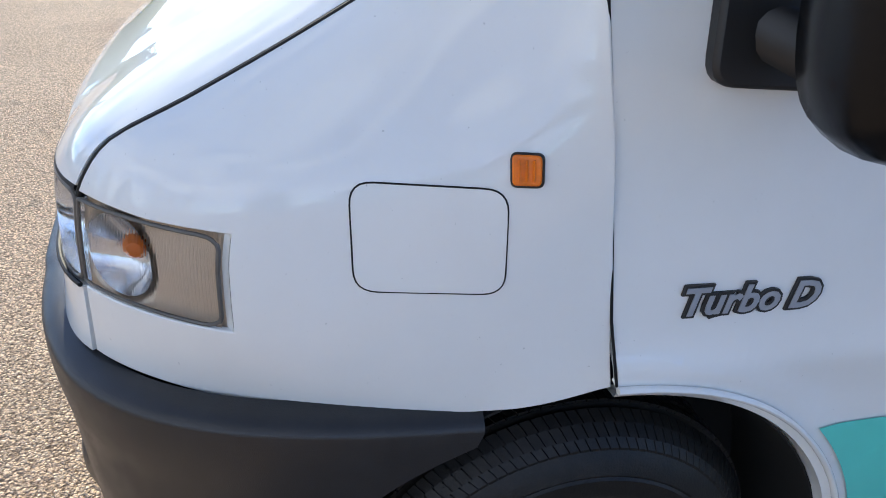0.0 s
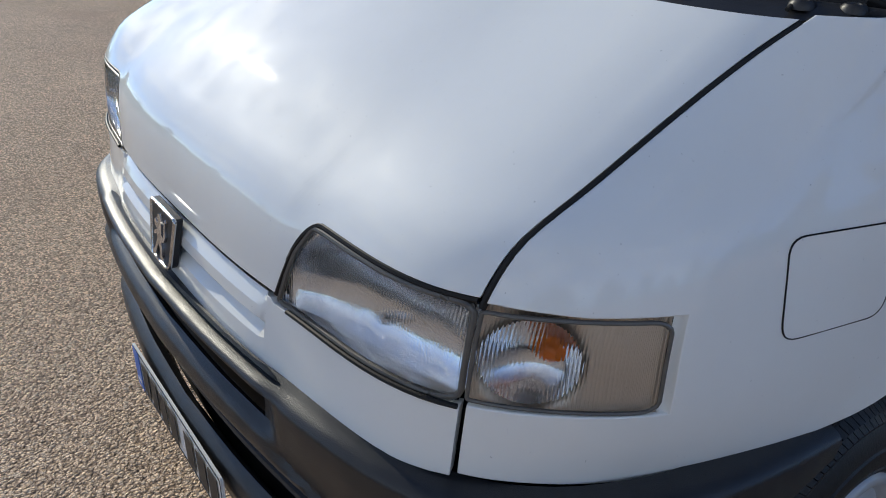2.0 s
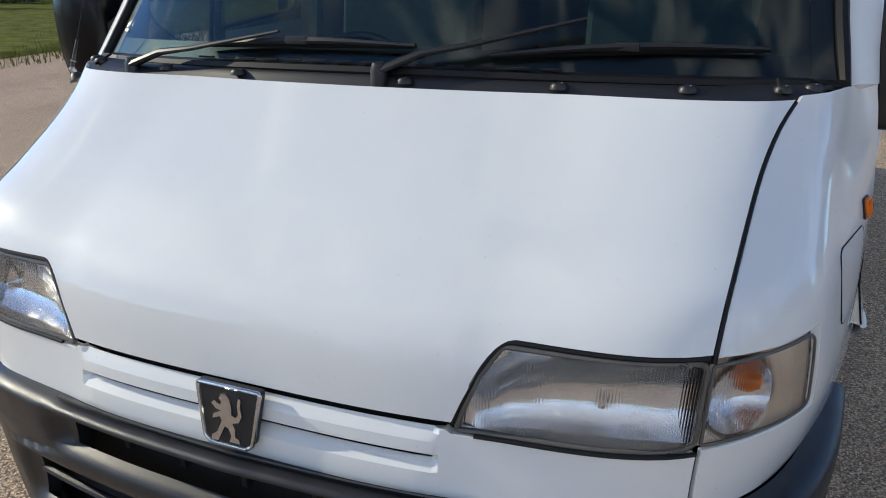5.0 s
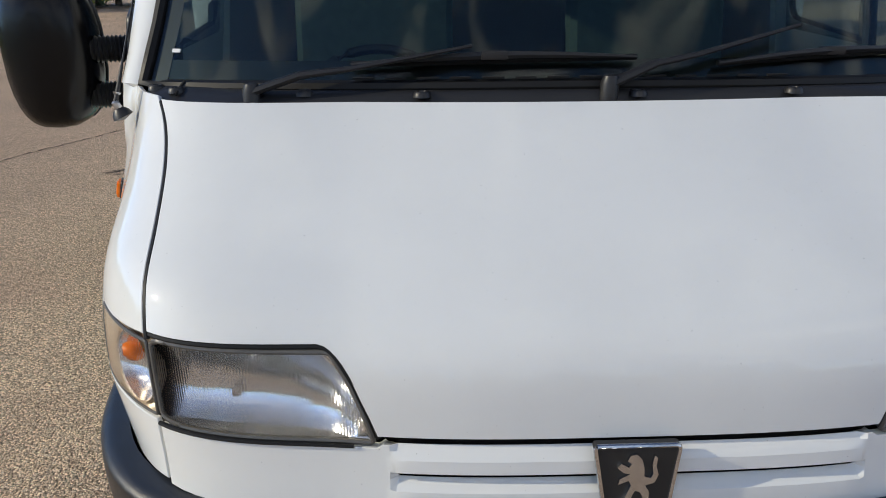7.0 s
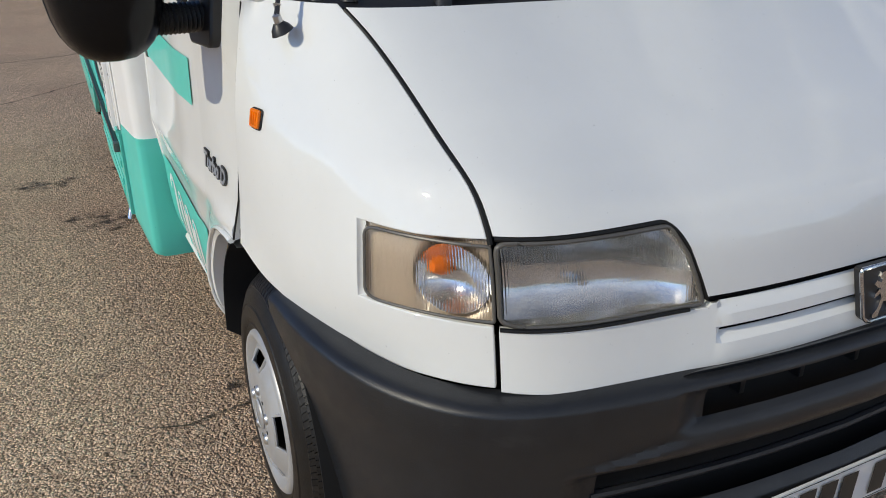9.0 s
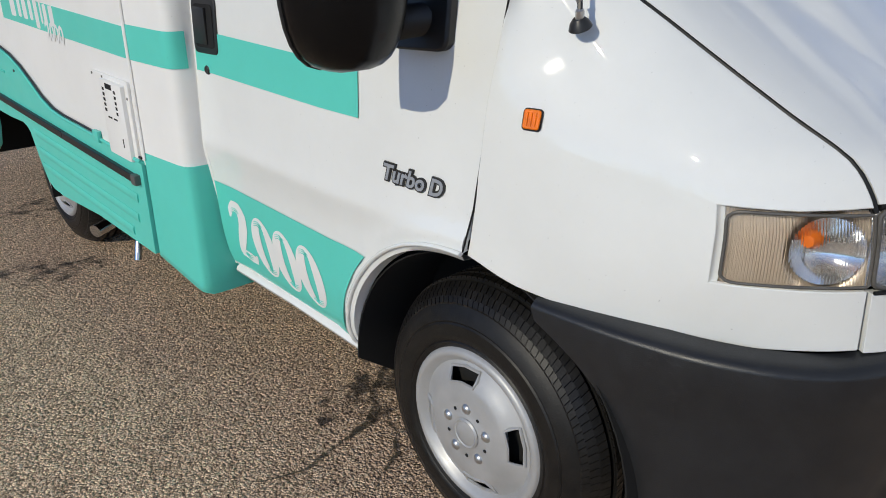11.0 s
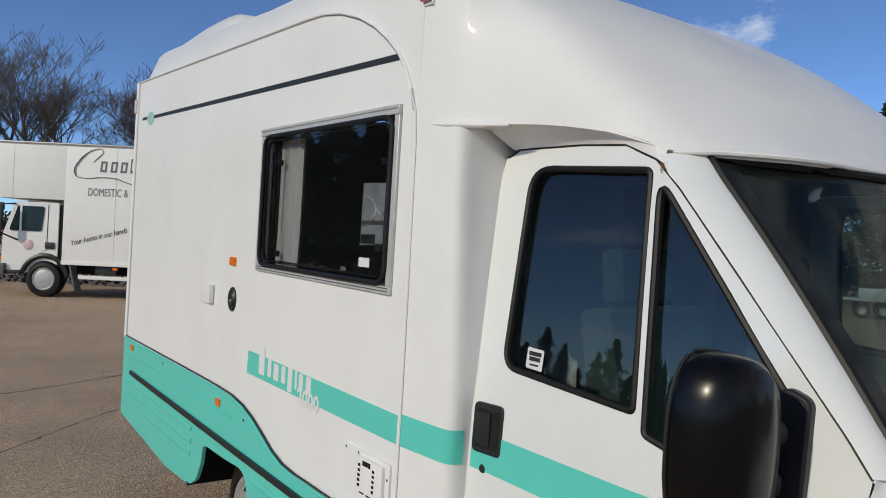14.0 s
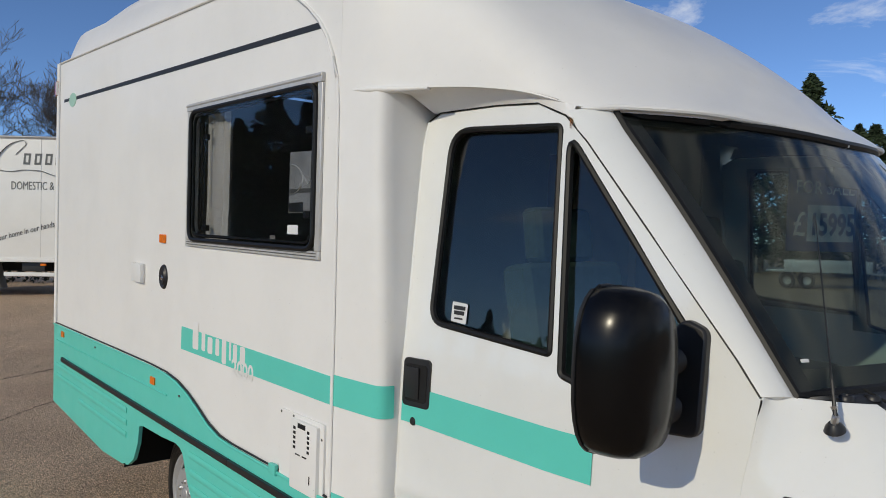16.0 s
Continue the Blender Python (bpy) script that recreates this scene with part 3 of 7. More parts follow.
def make_front_panel():
    end, stop = rib_at(0.350, 0.81), rib_at(0.360, 0.81)
    half = steps((0.0, 14), (end, 1), (stop, 2), (U_LAMP, 12), 1.990)
    us = [-u for u in half[:0:-1]] + half
    # two faceted bars with a narrow slot between them
    zs = [0.752, 0.765, 0.785, 0.797, 0.8135, 0.8215, 0.8260, 0.846, 0.858, 0.8675]
    lift = [0.0, 0.002, 0.0045, 0.0045, -0.011, -0.003, 0.0045, 0.0045, -0.001, -0.008]

    def point(u, k):
        z = zs[k]
        if k == len(zs) - 1 and abs(u) > U_LAMP - 0.01:
            z = 0.8615
        return nose(u, z, lift[k] if abs(u) < stop - 1e-6 else 0.001)

    rows = [[point(u, k) for u in us] for k in range(len(zs))]
    bm = sheet(rows, lambda i, j: not (i == 4 and -end - 1e-6 < us[j] and us[j + 1] < end + 1e-6))
    part("front_panel", outward(bm, (0, 0.2, 0.7)), WHITE, motorhome, "white grille panel of two bars with one long slot", 22, thick=0.02, bevel=0.002)


for side in (1, -1):
    make_fender(side)
make_front_panel()


def make_inner_shell():
    """A black shell added under the skin, which makes the gaps look dark."""
    us = steps((-6.9, 28), (0.0, 28), 6.9)
    zs = steps((0.72, 10), (1.02, 10), 1.292)
    rows = [[nose(u, max(z, fender_foot(max(2, abs(u))) + 0.012), -0.03) for u in us] for z in zs]
    part("inner_structure", outward(sheet(rows, lambda i, j: not (0.835 < (zs[i] + zs[i + 1]) / 2 < 1.012 and 0.88 < abs(us[j] + us[j + 1]) / 2 < 4.15)), (0, 0.2, 0.7)), VOID, motorhome, "added black shell that darkens the panel gaps")

    for s in (1, -1):
        # the white-painted flange is coloured black for the shade in the gap
        flange = [[nose(2.046 * s, z, o) for z in steps((1.0, 16), 1.300)] for o in (-0.001, -0.030)]
        part("fender_flange", sheet(flange), BLACK, motorhome, "inner flange of the fender, blackened for the shade in the gap")
        # a black tube is laid in the gap to paint its shade
        run = [nose(2.012 * s, z, -0.0045) for z in steps((1.0, 16), 1.300)]
        part("hood_gap_seal", tube(run, 0.0050, 8), RUBBER, motorhome, "black tube that paints the dark of the gap beside the hood")


make_inner_shell()


# ---------------------------------------------------------------- lamps
def patch(u0, u1, z0, z1, out, nu, nz, s, shape=None):
    rows = []
    for k in range(nz + 1):
        row = []
        for j in range(nu + 1):
            a, b = j / nu, k / nz
            u, z = (shape(a, b) if shape else (u0 + (u1 - u0) * a, z0 + (z1 - z0) * b))
            row.append(nose(u, z, out))
        rows.append(row)
    return outward(sheet(rows, None, s), (0, 0.5, 0.8))


def frame_strip(loop_of, width, depth, out, s, n=14):
    """A rounded rim along a patch's edge; loop_of(a, b) maps the unit square onto (u, z)."""
    loop = rounded([(0.0, 0.0), (0.25, 0.0), (0.5, 0.0), (0.75, 0.0), (1.0, 0.0), (1.0, 1.0), (0.75, 1.0), (0.5, 1.0), (0.25, 1.0), (0.0, 1.0)], [0.03, 0, 0, 0, 0.12, 0.12, 0, 0, 0, 0.03], 4)
    loop = [(p[0] + (q[0] - p[0]) * k / 3, p[1] + (q[1] - p[1]) * k / 3) for p, q in zip(loop, loop[1:] + loop[:1]) for k in range(3)]
    pts = [nose(*loop_of(a, b), out) for a, b in loop]
    return ring_bar([(p.x * s, p.y, p.z) for p in pts], width, 8, depth)


def fluted(area, out, count, s, deep=0.0017):
    """A lens with upright flutes moulded into it."""
    m = count * 6
    u0, u1 = area(0, 0)[0], area(1, 0)[0]
    bs = [k / 12 for k in range(13)]
    us = [u0 + (u1 - u0) * j / m for j in range(m + 1)]
    rows = [[nose(u, area((u - u0) / (u1 - u0), b)[1], out + deep * math.cos(2 * math.pi * j / 6)) for j, u in enumerate(us)] for b in bs]
    return outward(sheet(rows, lambda i, j: us[j + 1] >= area(0, bs[i])[0], s), (0, 0.5, 0.8))


def make_headlamp(s):
    def area(a, b):
        """The lamp's face: its inner end leans outwards as it rises."""
        z = 0.868 + (1.004 - 0.868) * b
        rise = min(max((z - 0.880) / 0.135, 0), 1)
        inner = U_LAMP + (1 - (1 - rise) ** (1 / 1.9)) * (U_LAMPTOP - U_LAMP) + 0.022
        return inner + (1.984 - inner) * a, z

    body = part("headlamp", frame_strip(area, 0.0045, 1.0, -0.005, s), LAMP_RIM, motorhome, "rectangular headlamp with fluted clear lens")
    lens = part("lens", fluted(area, -0.003, 74, s, 0.0009), LENS, body, "fluted clear lens", 80)
    lens.visible_shadow = False
    # reflector: a bowl between a flat shelf below and another above
    cuts = [0.02] + [0.02 + 0.96 * k / 10 for k in range(11)] + [0.98]
    rows = []
    for k, b in enumerate(cuts):
        row = []
        for j in range(49):
            a = j / 48
            bowl = max(0.0, 1 - abs((a - 0.60) / 0.62) ** 2.2 - 0.34 * (2 * b - 1.1) ** 2 - 0.14 * b)
            bowl += 0.06 * (abs((a * 4.5 + 0.5 * b) % 1 - 0.5) - 0.25) + (0.07 * (0.75 - b) if a < 0.42 - 0.3 * b else 0.0)
            deep = -0.012 - (0.0 if k in (0, len(cuts) - 1) else 0.078 * bowl)
            row.append(nose(*area(a, b), deep))
        rows.append(row)
    part("reflector", outward(sheet(rows, None, s), (0, 0.5, 0.8)), REFLECTOR, body, "bright reflector bowl", 40)
    c = nose(*area(0.62, 0.52), -0.045)
    bulb = lathe([(0.0, -0.022), (0.008, -0.020), (0.0095, 0.0), (0.007, 0.018), (0.0, 0.020)], 12, Matrix.Translation((c.x * s, c.y, c.z)) @ pose(0, 0, 0, 0, 0, 90))
    part("bulb_cap", bulb, CHROME, body, "small metal bulb shield")
    rim = [nose(u, hood_foot(u) - 0.004, -0.005) for u in steps((U_LAMP, 10), (U_LAMPTOP, 12), 1.98)]
    part("hood_seal", tube([(p.x * s, p.y, p.z) for p in rim], 0.0052, 8), RUBBER, body, "black rubber between lamp and hood")
    low = [nose(*area(a / 14, 0.0), 0.003) for a in range(15)]
    part("lower_trim", tube([(p.x * s, p.y, p.z - 0.004) for p in low[1:]], 0.0036, 8), RUBBER, body, "dark lower rim")


def make_indicator(s):
    def area(a, b):
        z = 0.870 + (0.993 - 0.870) * b + 0.004 * (1 - a)
        return 2.032 + (LAMP_BACK - 0.085 - 2.032) * a, z

    body = part("indicator_lamp", frame_strip(area, 0.0030, 1.0, -0.003, s), LAMP_RIM, motorhome, "front indicator with clear ribbed lens")
    lens = part("lens", fluted(area, -0.002, 46, s, 0.0009), LENS, body, "clear ribbed lens", 80)
    lens.visible_shadow = False
    rows = []
    for k in range(13):
        row = []
        for j in range(185):
            a, b = j / 184, -0.06 + 1.12 * k / 12
            bowl = max(0.0, 1 - ((a - 0.29) / 0.30) ** 2 - ((b - 0.5) / 0.55) ** 2)
            row.append(nose(*area(a, b), -0.0150 - 0.050 * bowl + 0.0007 * math.cos(math.pi * j / 2) + 0.0004 * (-1) ** k))
        rows.append(row)
    back = outward(sheet(rows, None, s), (0, 0.5, 0.8))
    part("lamp_back", back, BEIGE, body, "plastic lamp back tinted tan for the ground it mirrors", 80)
    # round reflector bowl, turned about its own middle
    rows = []
    for k in range(9):
        t = k / 8
        row = []
        for j in range(40):
            g = 2 * math.pi * j / 40
            row.append(nose(*area(0.29 + 0.27 * t * math.cos(g), 0.5 + 0.47 * t * math.sin(g)), -0.0128 - 0.038 * (1 - t * t)))
        rows.append(row)
    part("reflector", outward(sheet(rows, None, s, closed=True), (0, 0.5, 0.8)), REFLECTOR, body, "round bright reflector", 80)
    c = nose(*area(0.38, 0.66), -0.026)
    part("bulb", lathe([(0.0, -0.020), (0.010, -0.017), (0.0155, -0.006), (0.0155, 0.006), (0.010, 0.017), (0.0, 0.020)], 16, Matrix.Translation((c.x * s, c.y, c.z))), BULB, body, "orange bulb")
    # painted recess that rolls in round the lamp's end
    cuts = [k / 16 for k in range(17)]
    rows = [[nose(LAMP_BACK - 0.088 + 0.088 * a, LAMP_LOW + (LAMP_TOP - LAMP_LOW) * b, -0.0004 - 0.0105 * (1 - max(a ** 2.4, abs(2 * b - 1) ** 9 * a))) for a in cuts] for b in cuts]
    part("recess", outward(sheet(rows, None, s), (0, 0.5, 0.8)), WHITE, body, "white painted recess at the lamp's end", 80)


for side in (1, -1):
    make_headlamp(side)
    make_indicator(side)


# ---------------------------------------------------------------- bumper, plate, emblem
BUMP_X = (0.0, 0.20, 0.394, 0.580, 0.73, 0.845, 0.908, 0.938, 0.950, 0.958)
BUMP_Y = (-0.808, -0.801, -0.784, -0.756, -0.699, -0.585, -0.440, -0.290, -0.160, -0.05)


def bump(u, z):
    """The bumper's skin at u (0 to 9 along its half) and height z."""
    s, u = (-1 if u < 0 else 1), abs(u)
    k = tuple(range(10))
    x, y = spline(k, BUMP_X, u), spline(k, BUMP_Y, u)
    e = 0.01
    dx, dy = spline(k, BUMP_X, u + e) - spline(k, BUMP_X, u - e), spline(k, BUMP_Y, u + e) - spline(k, BUMP_Y, u - e)
    n = Vector((dy, -dx))
    n.normalize()
    if u < 0.02:
        n = Vector((0, -1))
    plain = spline((0.26, 0.30, 0.37, 0.46, 0.61, 0.712, 0.740, 0.754, 0.762), (-0.060, -0.034, -0.022, -0.012, -0.002, 0.008, 0.007, -0.006, -0.045), z)
    # rounded bars between the open slots
    bars = spline((0.26, 0.30, 0.37, 0.425, 0.455, 0.474, 0.53, 0.590, 0.606, 0.632, 0.656, 0.670, 0.704, 0.738, 0.746, 0.754, 0.762), (-0.060, -0.034, -0.018, 0.000, 0.000, -0.022, -0.028, -0.022, 0.000, 0.011, 0.006, -0.014, -0.016, -0.008, 0.009, 0.006, -0.045), z)
    stop = 2.98 - 0.97 * min(max((z - 0.615) / 0.03, 0), 1)
    w = min(max((stop + 0.34 - u) / 0.34, 0), 1)
    w *= w * (3 - 2 * w)
    out = plain + (bars - plain) * w
    sag = min(max((u - 2.7) / 1.8, 0), 1)
    return Vector(((x + n.x * out) * s, y + n.y * out, z + 0.010 - 0.0145 * sag * sag * (3 - 2 * sag)))


def bump_end(z):
    """Where the bumper stops before the wheel."""
    y = -math.sqrt(max(0.410**2 - (z - 0.34) ** 2, 0.155**2))
    lo, hi = 5.0, 8.4
    for _ in range(20):
        mid = (lo + hi) / 2
        lo, hi = (mid, hi) if spline(tuple(range(10)), BUMP_Y, mid) < y else (lo, mid)
    return lo


def make_bumper():
    half = steps((0.0, 12), (1.95, 14), (2.92, 6), (3.6, 20), 8.0)
    us = [-u for u in half[:0:-1]] + half
    zs = steps((0.26, 4), (0.31, 12), (0.474, 4), (0.53, 4), (0.590, 12), (0.670, 3), (0.738, 5), (0.756, 4), 0.762)

    def point(u, z):
        end = bump_end(z)
        a = abs(u)
        if a > 3.6:
            a = 3.6 + (a - 3.6) / 4.4 * (end - 3.6)
        return bump(math.copysign(a, u), z)

    rows = [[point(u, z) for u in us] for z in zs]

    def keep(i, j):
        z, u = (zs[i] + zs[i + 1]) / 2, abs(us[j] + us[j + 1]) / 2
        return not ((0.670 < z < 0.738 and u < 1.95) or (0.474 < z < 0.590 and u < 2.92))

    bumper = part("bumper", outward(sheet(rows, keep), (0, 0.2, 0.5)), BUMPER, motorhome, "charcoal plastic front bumper with open slots", 60, thick=0.028, bevel=0.006)
    bar = [bump(u, 0.532) + Vector((0, 0.004, 0)) for u in steps((-2.95, 20), (0.0, 20), 2.95)]
    part("slat", tube(bar, 0.0085, 8), BUMPER, bumper, "thin bar across the lower slot")
    # a dark sheet, added for the shade behind the open slots
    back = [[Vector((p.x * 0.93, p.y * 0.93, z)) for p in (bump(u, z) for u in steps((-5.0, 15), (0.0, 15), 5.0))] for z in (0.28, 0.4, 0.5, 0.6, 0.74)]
    part("slot_back", outward(sheet(back), (0, 0.5, 0.5)), VOID, bumper, "dark sheet that paints the shade behind the slots")
    for u in (-1.4, -0.7, 0.0, 0.7, 1.4):
        p = bump(u, 0.71)
        part("slot_rib", box((p.x, p.y + 0.05, 0.714), (0.012, 0.05, 0.06), 0.002), BLACK, bumper, "small rib in the slot")
    for s in (1, -1):
        p = bump(3.15 * s, 0.400)
        part("tow_hole", lathe([(0.0, 0.004), (0.024, 0.004), (0.027, 0.0), (0.0, -0.004)], 20, Matrix.Translation(p + Vector((0, 0.006, 0))) @ pose(0, 0, 0, 0, 0, 90 + 14 * s)), VOID, bumper, "round dark hole")
    return bumper


make_bumper()


def make_number_plate():
    y0, x0, z0 = -0.813, -0.006, 0.413

    def on(u, v, d):
        return Vector((x0 + u, y0 - d + 0.010 * (u / 0.26) ** 2 * 0.3 - 0.10 * (v) * 0.0, z0 + v))

    plate = part("number_plate", prism(rounded([(-0.26, -0.0555), (0.26, -0.0555), (0.26, 0.0555), (-0.26, 0.0555)], 0.008), on, 0.005), PLATE, motorhome, "white number plate with a blue end band")
    part("blue_band", prism(rounded([(-0.257, -0.052), (-0.212, -0.052), (-0.212, 0.052), (-0.257, 0.052)], 0.003), lambda u, v, d: on(u, v, d + 0.0055), 0.0008), PLATE_BLUE, plate, "blue band")
    part("band_bar", prism([(-0.246, -0.036), (-0.222, -0.036), (-0.222, -0.026), (-0.246, -0.026)], lambda u, v, d: on(u, v, d + 0.0066), 0.0006), PLATE, plate, "pale bar")
    for k, u in enumerate((-0.172, -0.113, -0.054, 0.005, 0.098, 0.160, 0.217)):
        part("character_bar", prism([(u - 0.022, -0.038), (u + 0.022, -0.038), (u + 0.022, 0.040), (u - 0.022, 0.040)], lambda a, b, d: on(a, b, d + 0.0055), 0.001), INK, plate, "black bar")
    edge = rounded([(-0.255, -0.051), (0.255, -0.051), (0.255, 0.051), (-0.255, 0.051)], 0.006)
    part("border_line", ring_bar([on(u, v, 0.0055) for u, v in edge], 0.0008, 4), INK, plate, "thin dark border")


make_number_plate()


def make_emblem():
    def on(u, v, d):
        z = 0.839 + v
        return Vector((u * 0.95, -0.767 + 0.17 * v - d, z))

    shield = rounded([(-0.068, 0.052), (-0.052, -0.042), (-0.040, -0.052), (0.040, -0.052), (0.052, -0.042), (0.068, 0.052)], [0.006, 0.01, 0.02, 0.02, 0.01, 0.006], 4)
    em = part("emblem", prism(shield, on, 0.014), BLACK, motorhome, "black shield emblem with chrome rim", bevel=0.002)
    part("rim", ring_bar([on(u * 0.97, v * 0.97, 0.014) for u, v in shield], 0.0036, 8), CHROME, em, "dull chrome rim")
    # plain upright figure shape in chrome
    shape = [(-0.032, -0.043), (-0.018, -0.043), (-0.012, -0.032), (-0.004, -0.016), (0.004, -0.018), (0.010, -0.030), (0.006, -0.041), (0.028, -0.041), (0.026, -0.034), (0.018, -0.031), (0.018, -0.018), (0.012, -0.008),
             (0.026, -0.004), (0.032, 0.008), (0.028, 0.022), (0.030, 0.034), (0.025, 0.038), (0.022, 0.024), (0.024, 0.010), (0.020, 0.003), (0.010, 0.006), (0.010, 0.018), (0.006, 0.032), (-0.002, 0.040), (-0.012, 0.038), (-0.016, 0.030),
             (-0.010, 0.026), (-0.014, 0.020), (-0.026, 0.026), (-0.032, 0.020), (-0.022, 0.012), (-0.012, 0.010), (-0.028, 0.002), (-0.030, -0.006), (-0.014, 0.000), (-0.010, -0.008), (-0.020, -0.028), (-0.032, -0.036)]
    part("figure", prism(shape, lambda u, v, d: on(u, v, d + 0.014), 0.005), CHROME, em, "plain chrome shape", 30)


make_emblem()


# ---------------------------------------------------------------- small things on the fenders
def nose_point(y, z, out=0.0):
    """The nose's side at a given y and height."""
    lo, hi = 2.0, 7.0
    for _ in range(26):
        mid = (lo + hi) / 2
        lo, hi = (mid, hi) if nose(mid, z).y < y else (lo, mid)
    return nose(lo, z, out)


def make_fuel_flap():
    out = rounded([(-0.316, 0.938), (-0.138, 0.938), (-0.138, 1.073), (-0.316, 1.073)], 0.028, 6)
    bm = panel(out, (), lambda y, z: nose_point(y, z, 0.0012), ycuts=[-0.30 + 0.02 * k for k in range(9)], zcuts=[0.95 + 0.02 * k for k in range(6)])
    flap = part("fuel_flap", outward(bm, (0, 0, 1)), WHITE, motorhome, "white rounded fuel filler flap", 60)
    loop = [nose_point(y, z, 0.0005) for y, z in out]
    part("gap_line", ring_bar(loop, 0.0013, 6), RUBBER, flap, "dark gap round the flap")


make_fuel_flap()


def make_side_marker(s):
    def on(u, v, d):
        p = nose_point(-0.117 + u, 1.096 + v, 0.001 + d)
        return Vector((p.x * s, p.y, p.z))

    sq = rounded([(-0.0165, -0.0175), (0.0165, -0.0175), (0.0165, 0.0175), (-0.0165, 0.0175)], 0.006, 4)
    body = part("side_marker", prism(sq, on, 0.009), ORANGE, motorhome, "orange square side repeater", bevel=0.002)
    part("base", ring_bar([on(u * 1.05, v * 1.05, 0.001) for u, v in sq], 0.0022, 6), BLACK, body, "dark gasket")
    for k in (-0.008, 0.0, 0.008):
        part("rib", tube([on(k, -0.012, 0.0095), on(k, 0.012, 0.0095)], 0.0016, 6), ORANGE, body)


for side in (1, -1):
    make_side_marker(side)


# ---------------------------------------------------------------- cab doors
DOOR_Z = (0.36, 0.40, 0.46, 0.56, 0.66, 0.74, 0.785, 0.82, 0.86, 0.91, 1.03, 1.20, 1.30, 1.60, 1.92, 2.02)
DOOR_X = (0.885, 0.915, 0.936, 0.948, 0.952, 0.959, 0.967, 0.9735, 0.9690, 0.9655, 0.961, 0.955, 0.942, 0.908, 0.868, 0.852)


def door_x(y, z):
    x = spline(DOOR_Z, DOOR_X, z)
    r = math.hypot(y - 0.02, z - 0.36)
    if z < 1.0:
        x += 0.011 * max(0.0, 1 - max(0.0, r - 0.475) / 0.05) ** 2 * (r < 0.55)
    fade = min(max((z - 0.90) / 0.20, 0), 1)
    return x - 0.011 * fade * max(0.0, 1 - max(0.0, y + 0.03) / 0.24)


ARCH = [(0.02 + 0.445 * math.cos(a), 0.36 + 0.445 * math.sin(a)) for a in (radians(91 - k * 3.6) for k in range(25))]
DOOR_EDGE = [(-0.040, 1.303), (-0.026, 1.18), (-0.008, 1.02), (0.002, 0.90), (0.014, 0.808)]
DOOR_LOW = [(0.462, 0.385), (0.78, 0.392), (1.098, 0.402)]
DOOR_TOP = [(1.097, 0.80), (1.095, 1.20), (1.112, 1.60), (1.126, 1.900), (1.118, 1.975), (1.07, 1.998), (0.82, 2.000), (0.66, 1.992), (0.555, 1.950), (0.47, 1.872), (0.25, 1.632), (0.02, 1.376)]
GLASS_MAIN = rounded([(0.996, 1.345), (0.998, 1.942), (0.566, 1.926), (0.516, 1.318)], [0.06, 0.075, 0.022, 0.012], 6)
GLASS_QUARTER = rounded([(0.476, 1.272), (0.532, 1.902), (0.150, 1.440), (0.150, 1.385), (0.385, 1.250)], [0.02, 0.018, 0.02, 0.05, 0.06], 5)


